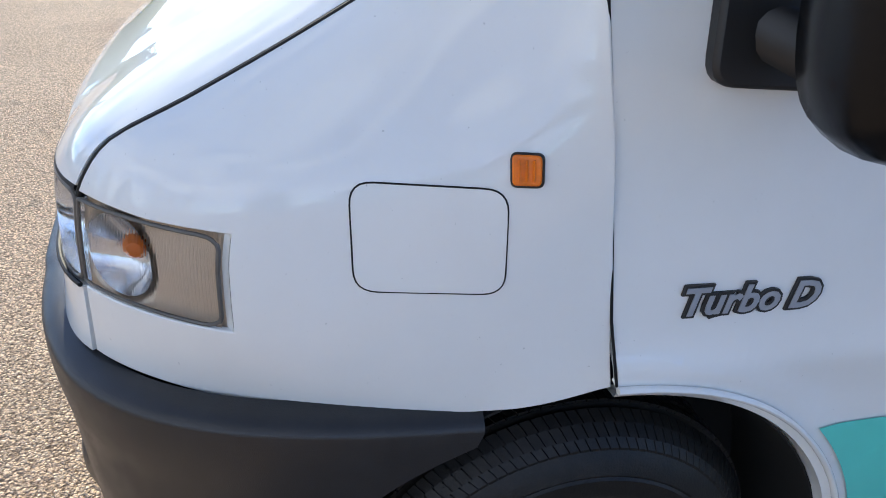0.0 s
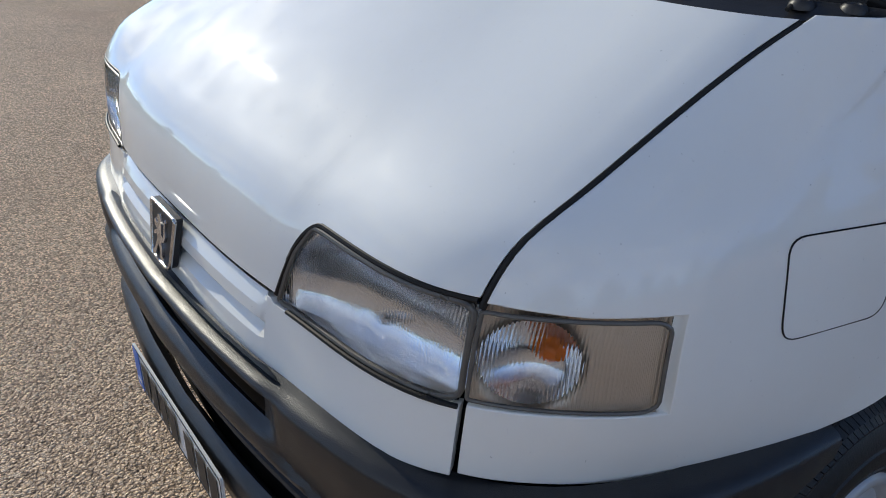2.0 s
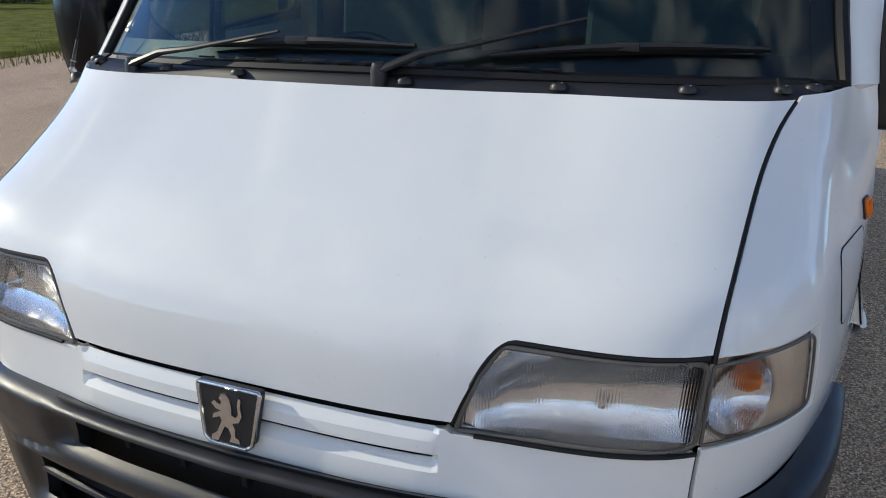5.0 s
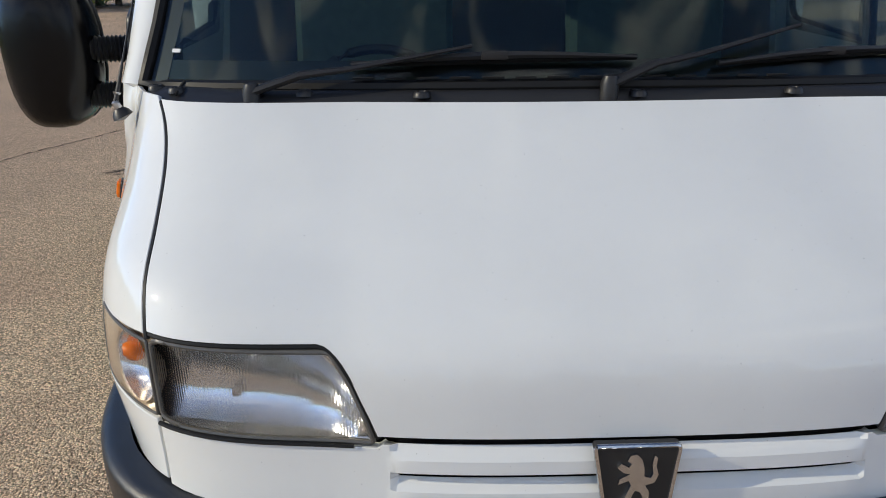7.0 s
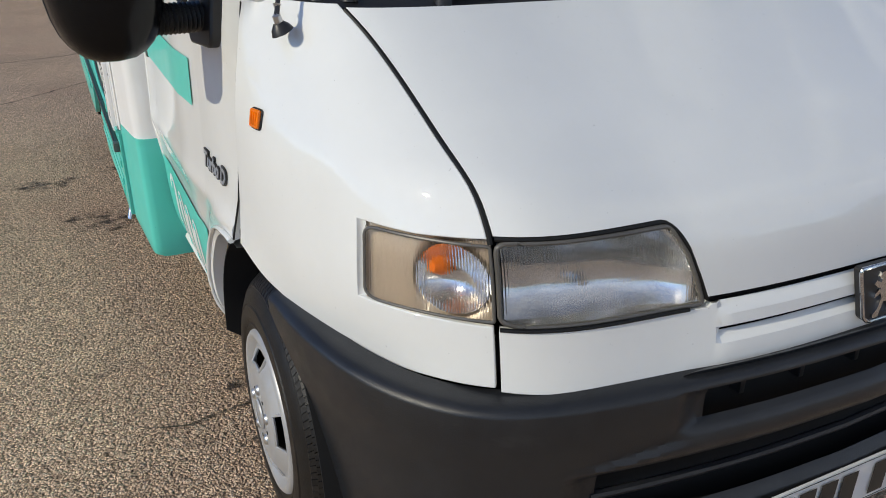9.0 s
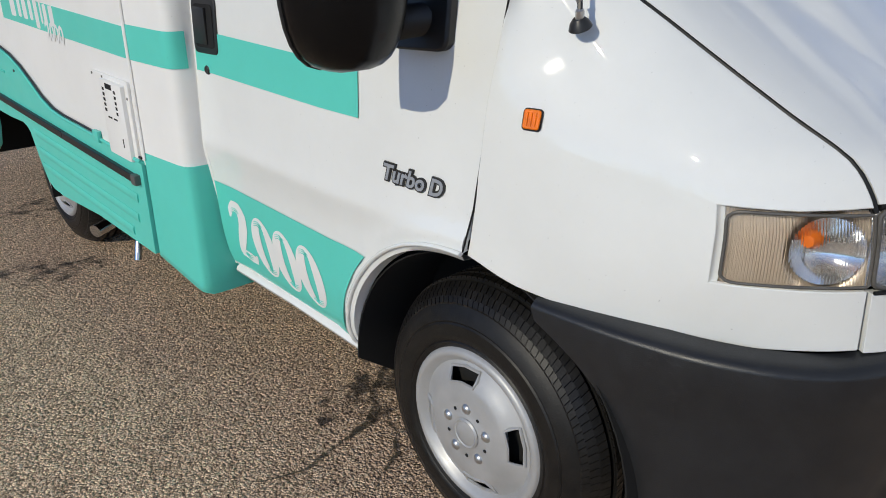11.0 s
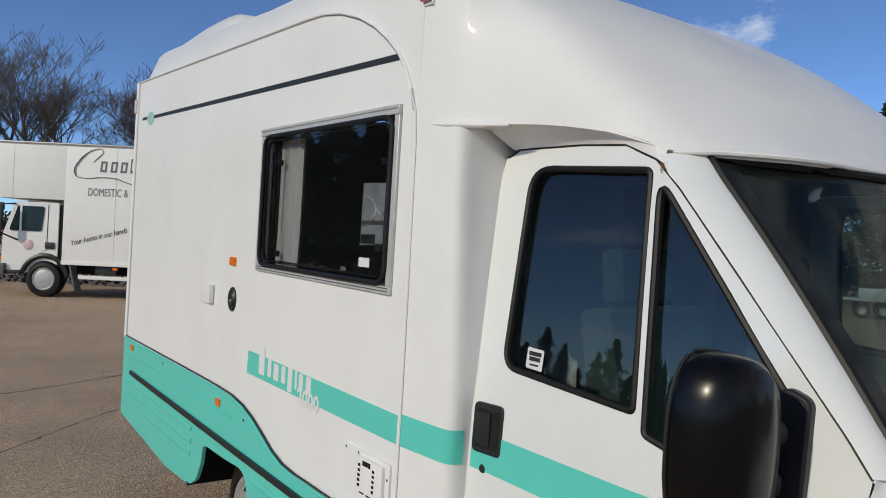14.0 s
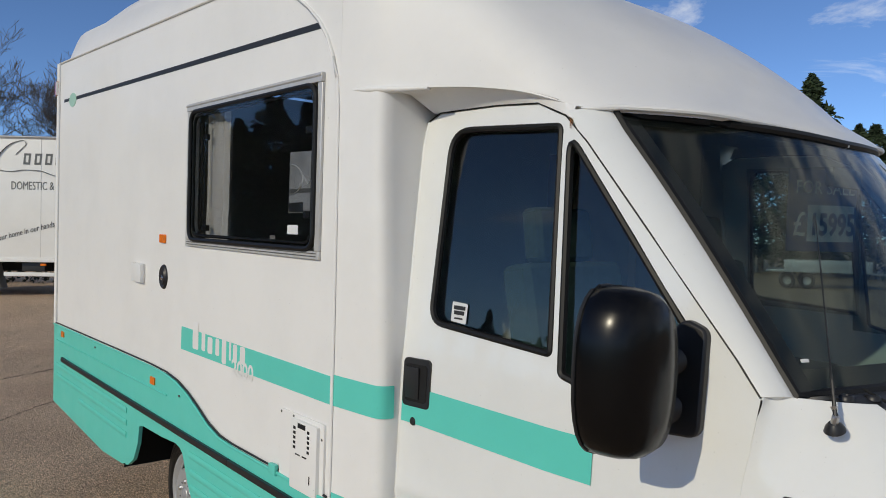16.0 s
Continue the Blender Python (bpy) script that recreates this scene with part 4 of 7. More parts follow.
def make_door(s):
    def skin(y, z, out=0.0):
        return Vector(((door_x(y, z) + out) * s, y, z))

    zc = [0.40 + 0.03 * k for k in range(12)] + [0.745 + 0.0125 * k for k in range(14)] + [0.94 + 0.03 * k for k in range(36)]
    yc = [0.05 * k for k in range(1, 22)]
    shut = DOOR_EDGE + ARCH[:-1] + DOOR_LOW + DOOR_TOP
    bm = panel(shut, (GLASS_MAIN, GLASS_QUARTER), skin, yc, zc)
    door = part("cab_door", outward(bm, (0, 0.6, 1.2)), WHITE, motorhome, "white cab door with two windows", 60, thick=0.016)
    for name, loop in (("door_window", GLASS_MAIN), ("quarter_window", GLASS_QUARTER)):
        zs = steps((min(z for _, z in loop) - 0.008, 16), max(z for _, z in loop) + 0.008)
        rear, low = max(y for y, _ in loop) + 0.008, min(y for y, _ in loop) - 0.008
        if name == "quarter_window":
            rows = [[skin(y, z, -0.019) for y in steps((max(low, 0.14 + (z - 1.440) * 0.859), 8), rear)] for z in zs]
        else:
            rows = [[skin(y, z, -0.019) for y in steps((low, 10), rear)] for z in zs]
        part(name, outward(sheet(rows), (0, 0.6, 1.2)), SIDE_GLASS, door, "dark tinted side window", 80)
        part("seal", ring_bar([skin(y, z, -0.004) for y, z in loop], 0.0105, 8, 1.0), RUBBER, door, "black rubber window seal")
    lip = [skin(y, z, 0.006) for y, z in ARCH] + [skin(0.466, 0.372, 0.004)]
    part("arch_lip", tube(lip, 0.0065, 10, True, 0.8), WHITE, door, "white rolled wheel arch lip")
    inner = [[skin(0.02 + r * math.cos(a), 0.36 + r * math.sin(a), o) for a in (radians(91 - k * 3.6) for k in range(25))] for r, o in ((0.445, 0.004), (0.428, 0.0), (0.424, -0.03))]
    part("arch_return", outward(sheet(inner), (0, 0.02, 0.36)), WHITE, door, "white inner face of the arch lip", 60)
    part("sill", tube([skin(0.45, 0.372, 0.0), skin(0.78, 0.380, 0.002), skin(1.085, 0.388, 0.0)], 0.020, 10, True, 0.8), WHITE, door, "white sill")
    part("seam_front", tube([skin(y - 0.002, z, 0.0) for y, z in DOOR_EDGE], 0.0022, 6), VOID, door, "dark door gap")
    part("rear_return", tube([skin(y + 0.006, z, -0.008) for y, z in [DOOR_LOW[-1]] + DOOR_TOP[:5]], 0.0095, 8), WHITE, door, "white folded rear edge of the door")
    rear = [skin(y + 0.014, z, -0.004) for y, z in [DOOR_LOW[-1]] + DOOR_TOP[:5]]
    part("seam_rear", tube(rear, 0.0018, 6), RUBBER, door, "dark door gap")
    top = [skin(y, z + 0.004, 0.002) for y, z in DOOR_TOP[4:] + [DOOR_EDGE[0]]]
    part("seam_top", tube(top, 0.0022, 6), RUBBER, door, "dark door gap")
    # recessed handle
    hp = rounded([(0.963, 1.080), (1.088, 1.076), (1.088, 1.225), (0.963, 1.229)], 0.020, 5)
    handle = part("handle", slab(hp, lambda y, z: skin(y, z, -0.004), 0.010, s), BLACK, door, "black plastic door handle", bevel=0.002)
    ip = rounded([(0.976, 1.096), (1.075, 1.093), (1.075, 1.208), (0.976, 1.211)], 0.014, 4)
    part("cup", slab(ip, lambda y, z: skin(y, z, 0.0062), 0.0008, s), VOID, handle, "dark finger recess")
    part("pull", box(skin(1.038, 1.152, 0.009), (0.008, 0.062, 0.098), 0.003), BLACK, handle, "black handle flap")
    part("lock", lathe([(0.0, 0.006), (0.010, 0.006), (0.013, 0.003), (0.013, 0.0), (0.0, 0.0)], 18, Matrix.Translation(skin(1.036, 1.032)) @ Matrix.Scale(s, 4)), BLACK, door, "round black lock")
    # stripes laid on the door
    up = panel([(0.357, 1.022), (0.356, 1.134), (1.090, 1.138), (1.092, 1.026)], (), lambda y, z: skin(y, z, 0.003), yc, zc)
    part("upper_stripe", outward(up, (0, 0.6, 1.0)), TEAL_FILM, door, "turquoise stripe", 60)
    edge = [(0.02 + 0.466 * math.cos(a), 0.36 + 0.466 * math.sin(a)) for a in (radians(44 - k * 3.1) for k in range(13))]
    low = panel(edge + [(0.482, 0.402), (1.090, 0.418), (1.092, 0.694)], (), lambda y, z: skin(y, z, 0.0035), yc, zc)
    part("lower_stripe", outward(low, (0, 0.6, 0.6)), TEAL_FILM, door, "broad turquoise stripe", 60)
    return door


def make_door_lettering(s):
    def on(u, v, d):
        y = 1.030 - u if s < 0 else 0.548 + u
        return Vector(((door_x(y, 0.45 + v) + 0.0047 + d) * s, y, 0.45 + v))

    def zero(y0):
        rows = []
        for w, h, dx in ((0.061, 0.089, 0.0), (0.0155, 0.071, 0.003)):
            rows.append([on(y0 + 0.052 + dx + w * math.cos(a) - 0.20 * h * math.sin(a), 0.090 + h * math.sin(a) - tip * (y0 - 0.2), 0.0) for a in (2 * math.pi * k / 40 for k in range(40))])
        return sheet(rows, closed=True)

    tip = 0.045 if s < 0 else -0.045
    # the figures, each a little lower towards the front, with brush streaks
    def brushed(y0, bm):
        outward(bm, (0, 0.6, 0.6))
        f = part("figure", bm, FILM_WHITE, motorhome, "white brush-stroke figure", 0)
        for k in range(3):
            for up in (1, -1):
                pts = [on(y0 + 0.052 + up * (-0.030 + 0.034 * q) * 1.0 - 0.014 * up * (1 - q) , 0.090 + up * (0.079 - 0.006 * k - 0.010 * abs(q - 0.4) * 2) - tip * (y0 - 0.2), 0.0012) for q in (0.0, 0.25, 0.5, 0.75, 1.0 - 0.12 * k)]
                part("streak", tube(pts, [0.0004, 0.0010, 0.0012, 0.0010, 0.0004], 4), TEAL_FILM, f)

    def stroke(line):
        """A brush stroke along (u, v, half width) points."""
        fine = []
        for (u0, v0, w0), (u1, v1, w1) in zip(line[:-1], line[1:]):
            fine += [(u0 + (u1 - u0) * k / 4, v0 + (v1 - v0) * k / 4, w0 + (w1 - w0) * k / 4) for k in range(4)]
        fine.append(line[-1])
        rows = []
        for k, (u, v, w) in enumerate(fine):
            a, b = fine[max(k - 1, 0)], fine[min(k + 1, len(fine) - 1)]
            n = Vector((-(b[1] - a[1]), b[0] - a[0])).normalized() * w * 1.35
            rows.append([on(0.03 + u + n.x, 0.012 + v + n.y + tip * 0.17, 0.0), on(0.03 + u - n.x, 0.012 + v - n.y + tip * 0.17, 0.0)])
        return sheet(rows)

    flat = joined(stroke([(-0.030, 0.122, 0.003), (-0.026, 0.146, 0.009), (-0.008, 0.163, 0.012), (0.018, 0.160, 0.015), (0.036, 0.138, 0.017), (0.036, 0.105, 0.018), (0.020, 0.062, 0.016), (0.006, 0.026, 0.012), (-0.001, 0.006, 0.006)]),
                  stroke([(-0.004, 0.008, 0.007), (0.025, 0.011, 0.010), (0.055, 0.008, 0.012), (0.078, 0.006, 0.010), (0.090, 0.024, 0.003)]))
    brushed(0.0, flat)
    for y0 in (0.118, 0.232, 0.350):
        brushed(y0 + 0.01, zero(y0 + 0.01))


def make_badge(s):
    def on(u, v, d):
        y = 0.275 - u if s < 0 else 0.088 + u
        z = 0.904 + v
        return Vector(((door_x(y, z) + 0.001 + d) * s, y, z))

    w = 1.10 if s < 0 else 1.15
    ob = part("model_badge", letters("Turbo D", 0.034, lambda u, v, d: on(u * 0.965 * w, v * w * 0.95, d), 0.004, 0.25, 0.0045), INK, motorhome, "black and grey engine badge", 0)
    part("badge_face", letters("Turbo D", 0.034, lambda u, v, d: on(u * 0.965 * w, v * w * 0.95, d + 0.0042), 0.001, 0.25, 0.0012), BADGE, ob, "grey letter faces", 0)


for side in (1, -1):
    make_door(side)
    make_door_lettering(side)
    make_badge(side)


# ---------------------------------------------------------------- windscreen, pillars, scuttle, wipers
def screen_edge(a, b):
    """The windscreen: a from -1 to 1 across, b from 0 at its foot to 1 at the roof."""
    x0, y0, z0 = 0.872 * a, -0.262 + 0.176 * abs(a) ** 2.6, 1.328 - 0.018 * abs(a) ** 2
    low = 0.050 * (1 - abs(a) ** 1.5)
    x1, y1, z1 = 0.774 * a, 0.240 + 0.229 * abs(a) ** 2.2 - 0.77 * low, 1.985 - 0.018 * abs(a) ** 2 - low
    bulge = 0.012 * math.sin(b * math.pi)
    return Vector((x0 + (x1 - x0) * b, y0 + (y1 - y0) * b - bulge, z0 + (z1 - z0) * b))


def make_windscreen():
    n = 28
    rows = [[screen_edge(-1 + 2 * j / n, k / 12) for j in range(n + 1)] for k in range(13)]
    scr = part("windscreen", outward(sheet(rows), (0, 1, 1)), SCREEN_GLASS, motorhome, "large tinted windscreen", 80, thick=0.005)
    loop = [screen_edge(-1 + 2 * j / n, 0) for j in range(n)] + [screen_edge(1, k / 12) for k in range(12)] + [screen_edge(1 - 2 * j / n, 1) for j in range(n)] + [screen_edge(-1, 1 - k / 12) for k in range(12)]
    part("seal", ring_bar(loop, 0.014, 8), RUBBER, scr, "black rubber windscreen seal")

    def band(a0, a1, b0, b1, m):
        rws = [[screen_edge(a0 + (a1 - a0) * j / m, b) + Vector((0, 0.006, -0.002)) for j in range(m + 1)] for b in (b0, (b0 + b1) / 2, b1)]
        return sheet(rws)

    part("black_border", joined(band(-0.985, 0.985, 0.0, 0.075, 28), band(-0.985, 0.985, 0.955, 1.0, 28)), BLACK, scr, "black printed edge of the glass")
    for s in (1, -1):
        rws = [[screen_edge(s * a, k / 10) + Vector((0, 0.006, 0)) for k in range(11)] for a in (0.94, 0.985)]
        part("side_border", sheet(rws), BLACK, scr, "black printed edge of the glass")
        # painted pillar between screen and door
        edge = [(-0.040, 1.303)] + DOOR_TOP[:7:-1]
        rows = []
        for k in range(13):
            b = k / 12
            p = screen_edge(s, b)
            z = p.z
            y = float(np.interp(z, [e[1] for e in edge], [e[0] for e in edge]))
            q = Vector(((door_x(y, z) + 0.002) * s, y - 0.006, z))
            mid = (p + q) / 2 + Vector((0.012 * s, -0.010, 0.004))
            rows.append([p + Vector((0.004 * s, 0.0, 0)), p * 0.7 + mid * 0.3 + Vector((0.004 * s, -0.004, 0.002)), mid, q * 0.7 + mid * 0.3 + Vector((0.003 * s, 0, 0)), q])
        part("pillar", outward(sheet(rows), (0, 1, 1.4)), WHITE, motorhome, "white windscreen pillar", 80, thick=0.02)


make_windscreen()


def make_scuttle():
    n = 40
    rows = []
    for k in range(6):
        t = k / 5
        row = []
        for j in range(n + 1):
            a = -1 + 2 * j / n
            front = nose(a * 2.6, 1.309) + Vector((0, 0.008, -0.014 + 0.012 * min(max((abs(a * 2.6) - 1.9) / 0.2, 0), 1)))
            back = screen_edge(a * 0.985, 0.0) + Vector((0, -0.002, -0.004))
            row.append(front.lerp(back, t) + Vector((0, 0, 0.010 * math.sin(t * math.pi))))
        rows.append(row)
    sc = part("scuttle_panel", outward(sheet(rows), (0, 0.5, 0.9)), BLACK, motorhome, "black plastic panel under the windscreen", 60, thick=0.008)
    for x, y in ((-0.772, -0.198), (-0.820, -0.165), (0.772, -0.198), (0.820, -0.165), (-0.30, -0.278), (0.10, -0.288), (0.40, -0.272), (-0.52, -0.25), (0.62, -0.242)):
        part("screw", lathe([(0.0, 0.006), (0.006, 0.006), (0.0075, 0.011), (0.012, 0.011), (0.016, 0.007), (0.017, 0.0), (0.0, 0.0)], 18, Matrix.Translation((x, y, 1.312)) @ pose(0, 0, 0, 0, -90, 0)), BLACK, sc, "black screw cap")
        part("screw_slot", box((x, y, 1.3190), (0.008, 0.004, 0.002)), ALU, sc)
    for s in (1, -1):
        part("seam", tube([(0.768 * s, -0.222, 1.312), (0.762 * s, -0.175, 1.330)], 0.003, 6), VOID, sc)
    # vent slits near the middle of the glass foot
    for k in range(14):
        x = -0.42 + 0.062 * k
        p = screen_edge(x / 0.892, 0.025)
        part("air_slit", box(p + Vector((0, -0.016, 0.002)), (0.040, 0.006, 0.004), 0.001), VOID, sc)


make_scuttle()


def make_wiper(pivot, a_tip, b_tip, blade_from, blade_to):
    pv = Vector(pivot)
    tip = screen_edge(a_tip, b_tip) + Vector((0, -0.035, 0.012))
    w = part("wiper", lathe([(0.0, 0.03), (0.012, 0.028), (0.017, 0.015), (0.017, -0.02), (0.0, -0.02)], 14, Matrix.Translation(pv) @ pose(0, 0, 0, 0, -90, 0)), BLACK, motorhome, "black windscreen wiper lying at the foot of the glass")
    mid = pv.lerp(tip, 0.45) + Vector((0, -0.006, 0.012))
    part("arm", tube([pv + Vector((0, 0, 0.012)), pv.lerp(mid, 0.5) + Vector((0, 0, 0.016)), mid, tip], [0.017, 0.014, 0.010, 0.006], 8, True, 0.55), BLACK, w, "tapered black arm")
    p0, p1 = (screen_edge(*e) + Vector((0, -0.014, 0.004)) for e in (blade_from, blade_to))
    path = [p0.lerp(p1, k / 8) + Vector((0, -0.004 - 0.012 * math.sin(k / 8 * math.pi), 0.012 * math.sin(k / 8 * math.pi))) for k in range(9)]
    part("blade_bridge", tube(path, [0.003, 0.005, 0.006, 0.007, 0.008, 0.007, 0.006, 0.005, 0.003], 6), BLACK, w, "arched blade holder")
    part("blade", tube([p0, p0.lerp(p1, 0.5) + Vector((0, -0.004, 0)), p1], 0.006, 6), RUBBER, w, "rubber blade")
    part("clip", box(path[4], (0.05, 0.016, 0.016), 0.003), BLACK, w)


make_wiper((0.045, -0.290, 1.322), 0.50, 0.15, (0.30, 0.055), (0.86, 0.085))
make_wiper((-0.617, -0.254, 1.308), -0.24, 0.10, (-0.50, 0.06), (0.12, 0.075))


def make_aerial():
    p = Vector((-0.890, -0.174, 1.262))
    a = part("aerial", lathe([(0.0, 0.018), (0.010, 0.018), (0.017, 0.010), (0.021, 0.0), (0.0, -0.006)], 18, Matrix.Translation(p) @ pose(0, 0, 0, 0, -90, 0) @ pose(0, 0, 0, 0, -25, 0)), BLACK, motorhome, "black whip aerial on the fender")
    k = p + Vector((-0.010, -0.004, 0.028))
    part("joint", tube([p + Vector((-0.004, 0, 0.012)), k, k + Vector((0.004, 0.006, 0.02))], 0.008, 8), ALU, a, "metal knuckle")
    top = p + Vector((0.085, 0.095, 0.42))
    part("spring", tube([k, k.lerp(top, 0.18)], [0.005, 0.003], 8), BLACK, a)
    part("whip", tube([k.lerp(top, 0.16), top], [0.0022, 0.0012], 6), BLACK, a, "thin black rod")


make_aerial()


# ---------------------------------------------------------------- door mirrors
def make_mirror(s):
    rows = []
    n = 28
    prof = ((0.0, 0.20), (0.012, 0.62), (0.04, 0.86), (0.08, 0.97), (0.12, 1.0), (0.145, 0.985), (0.150, 0.95))
    cx, cy, cz = 1.138, (0.135 if s < 0 else 0.152), 1.356
    for d, k in prof:
        row = []
        for q in range(n):
            a = 2 * math.pi * q / n
            c, t = math.cos(a), math.sin(a)
            e = 2 / 2.6
            x = 0.110 * k * math.copysign(abs(c) ** e, c)
            z = 0.179 * k ** 0.4 * math.copysign(abs(t) ** e, t) * (1 + 0.06 * c)
            row.append(((cx + x + 0.03 * (d - 0.07)) * s, cy - 0.076 + 0.90 * d, cz + z))
        rows.append(row)
    bm = sheet(rows, closed=True)
    bm.faces.new([v for v in bm.verts][:n])
    bmesh.ops.recalc_face_normals(bm, faces=bm.faces[:])
    mir = part("door_mirror", bm, GLOSS_BLACK, motorhome, "big black door mirror on two arms", 70, thick=0.006)
    gl = [((cx + 0.098 * math.copysign(abs(math.cos(a)) ** 0.77, math.cos(a))) * s, cy + 0.050, cz + 0.165 * math.copysign(abs(math.sin(a)) ** 0.77, math.sin(a))) for a in (2 * math.pi * q / n for q in range(n))]
    g = bmesh.new()
    g.faces.new([g.verts.new(p) for p in gl])
    part("mirror_glass", g, MIRROR, mir, "mirror glass", 0, thick=0.003)
    rim = [((cx + 0.107 * math.copysign(abs(math.cos(a)) ** 0.77, math.cos(a)) + 0.002) * s, cy + 0.058, cz + 0.176 * math.copysign(abs(math.sin(a)) ** 0.77, math.sin(a)) * (1 + 0.06 * math.cos(a))) for a in (2 * math.pi * q / n for q in range(n))]
    part("rim", ring_bar(rim, 0.005, 6), BLACK, mir, "edge line of the housing")
    bp = rounded([(0.075, 1.200), (0.235, 1.190), (0.250, 1.30), (0.140, 1.458), (0.082, 1.436)], 0.03, 5)
    part("base", slab(bp, lambda y, z: ((door_x(y, z) - 0.004) * s, y, z), 0.026, s), BLACK, mir, "black foot on the door", bevel=0.006)
    for z in (1.255, 1.360):
        path, rad = [], []
        for k in range(25):
            t = k / 24
            path.append(((0.955 + 0.110 * t) * s, 0.150 - 0.018 * t, z))
            rad.append(0.0265 + 0.0055 * (k % 2))
        part("arm", tube(path, rad, 14), BLACK, mir, "ribbed rubber sleeve of the arm", 20)


for side in (1, -1):
    make_mirror(side)


# ---------------------------------------------------------------- wheels
def make_wheel(s, x_out, y, z, rear=False):
    wheel = new("wheel")
    wheel.parent = motorhome
    wheel.matrix_local = Matrix.Translation((x_out * s, y, z)) @ (Matrix.Identity(4) if s > 0 else pose(0, 0, 0, 0, 0, 180))
    wheel["label"] = "steel wheel with black tyre and silver cover"
    R = 0.345
    prof = [(0.190, -0.018), (0.205, -0.006), (0.214, -0.003), (0.217, -0.0055), (0.222, -0.0015), (0.235, 0.000), (0.258, -0.002), (0.262, -0.0055), (0.266, -0.004), (0.280, -0.009), (0.299, -0.019), (0.314, -0.031), (0.325, -0.044), (0.334, -0.058),
            (0.339, -0.066), (R - 0.016, -0.068), (R - 0.016, -0.075), (R, -0.077), (R, -0.100), (R - 0.014, -0.102), (R - 0.014, -0.109), (R, -0.111),
            (R, -0.136), (R - 0.014, -0.138), (R - 0.014, -0.146), (R - 0.004, -0.148), (R - 0.008, -0.170), (0.300, -0.196), (0.26, -0.205), (0.19, -0.19)]
    tyre = part("tyre", lathe(prof, 72), TYRE, wheel, "worn black road tyre", 35)
    blocks = bmesh.new()
    verts, faces = [], []
    for k in range(120):
        a = 2 * math.pi * k / 120
        for x0, x1, shift in ((-0.020, -0.030, 0.0), (-0.030, -0.047, 0.0), (-0.047, -0.0655, 0.15), (-0.1475, -0.1700, 0.5), (-0.0780, -0.0990, 0.3), (-0.1120, -0.1345, 0.8)):
            b = a + shift * 2 * math.pi / 120
            w = 2 * math.pi / 120 * 0.43
            base = len(verts)
            for up in (-0.008, 0.0045):
                for x in (x0, x1):
                    r = float(np.interp(-x, (0.019, 0.031, 0.044, 0.058, 0.068, 0.077), (0.299, 0.314, 0.325, 0.334, 0.340, R))) + up
                    for g in (b - w, b + w):
                        gg = g + (0.02 if x == x1 else 0)
                        verts.append((x, r * math.cos(gg), r * math.sin(gg)))
            faces += [(base + 4, base + 5, base + 7, base + 6), (base, base + 1, base + 5, base + 4), (base + 2, base + 6, base + 7, base + 3), (base, base + 4, base + 6, base + 2), (base + 1, base + 3, base + 7, base + 5)]
    me = bpy.data.meshes.new("tread")
    me.from_pydata(verts, [], faces)
    blocks.from_mesh(me)
    bpy.data.meshes.remove(me)
    bmesh.ops.recalc_face_normals(blocks, faces=blocks.faces[:])
    tagged(part("tread", blocks, TYRE, tyre, "blocks of the tread", 0), kind="stuff")
    cap_prof = [(0.0, 0.018), (0.032, 0.018), (0.036, 0.014), (0.080, 0.014), (0.112, 0.012), (0.124, 0.008), (0.140, -0.002), (0.158, -0.012), (0.167, -0.016), (0.174, -0.010), (0.182, 0.000), (0.192, 0.002), (0.200, -0.004), (0.204, -0.014)]
    n = 60
    rows = [[(x, r * math.cos(2 * math.pi * k / n), r * math.sin(2 * math.pi * k / n)) for k in range(n)] for r, x in cap_prof]

    def solid(i, j):
        return not (5 <= i <= 6 and (j + 1) % 15 < 6)

    cap_bm = sheet(rows, solid, closed=True)
    bmesh.ops.remove_doubles(cap_bm, verts=cap_bm.verts[:], dist=1e-5)
    bmesh.ops.recalc_face_normals(cap_bm, faces=cap_bm.faces[:])
    cap = part("wheel_cover", outward(cap_bm, (-0.3, 0, 0)), SILVER, wheel, "silver wheel cover with four vents", 50, thick=0.004)
    for k in range(4):
        # raised rim round each vent
        a0 = 2 * math.pi * (15 * k + 17) / 60
        loop = [(0.0005 + x, r * math.cos(a0 + g), r * math.sin(a0 + g)) for r, x, g in ((0.124, 0.008, -0.30), (0.124, 0.008, 0.0), (0.124, 0.008, 0.30), (0.140, -0.001, 0.32), (0.158, -0.011, 0.30), (0.158, -0.011, 0.0), (0.158, -0.011, -0.30), (0.140, -0.001, -0.32))]
        part("vent_frame", ring_bar(loop, 0.0042, 6), SILVER, cap, "raised silver rim of the vent")
    # near-black ring in place of the shade seen through the vents
    part("vent_back", lathe([(0.09, -0.030), (0.18, -0.032), (0.19, -0.02)], 40), VOID, wheel, "dark ring that paints the shade behind the cover")
    for k in range(5):
        a = 2 * math.pi * k / 5 + 0.35
        m = Matrix.Translation((0.010, 0.064 * math.cos(a), 0.064 * math.sin(a)))
        part("wheel_bolt", lathe([(0.0, 0.012), (0.007, 0.011), (0.012, 0.007), (0.014, 0.003), (0.018, 0.003), (0.018, 0.0)], 14, m), ALU, wheel, "bright domed wheel bolt")
        b = a + math.pi / 5
        part("cover_hole", lathe([(0.0, 0.0012), (0.0045, 0.0012), (0.0045, 0.0)], 10, Matrix.Translation((0.0145, 0.062 * math.cos(b), 0.062 * math.sin(b)))), VOID, wheel)
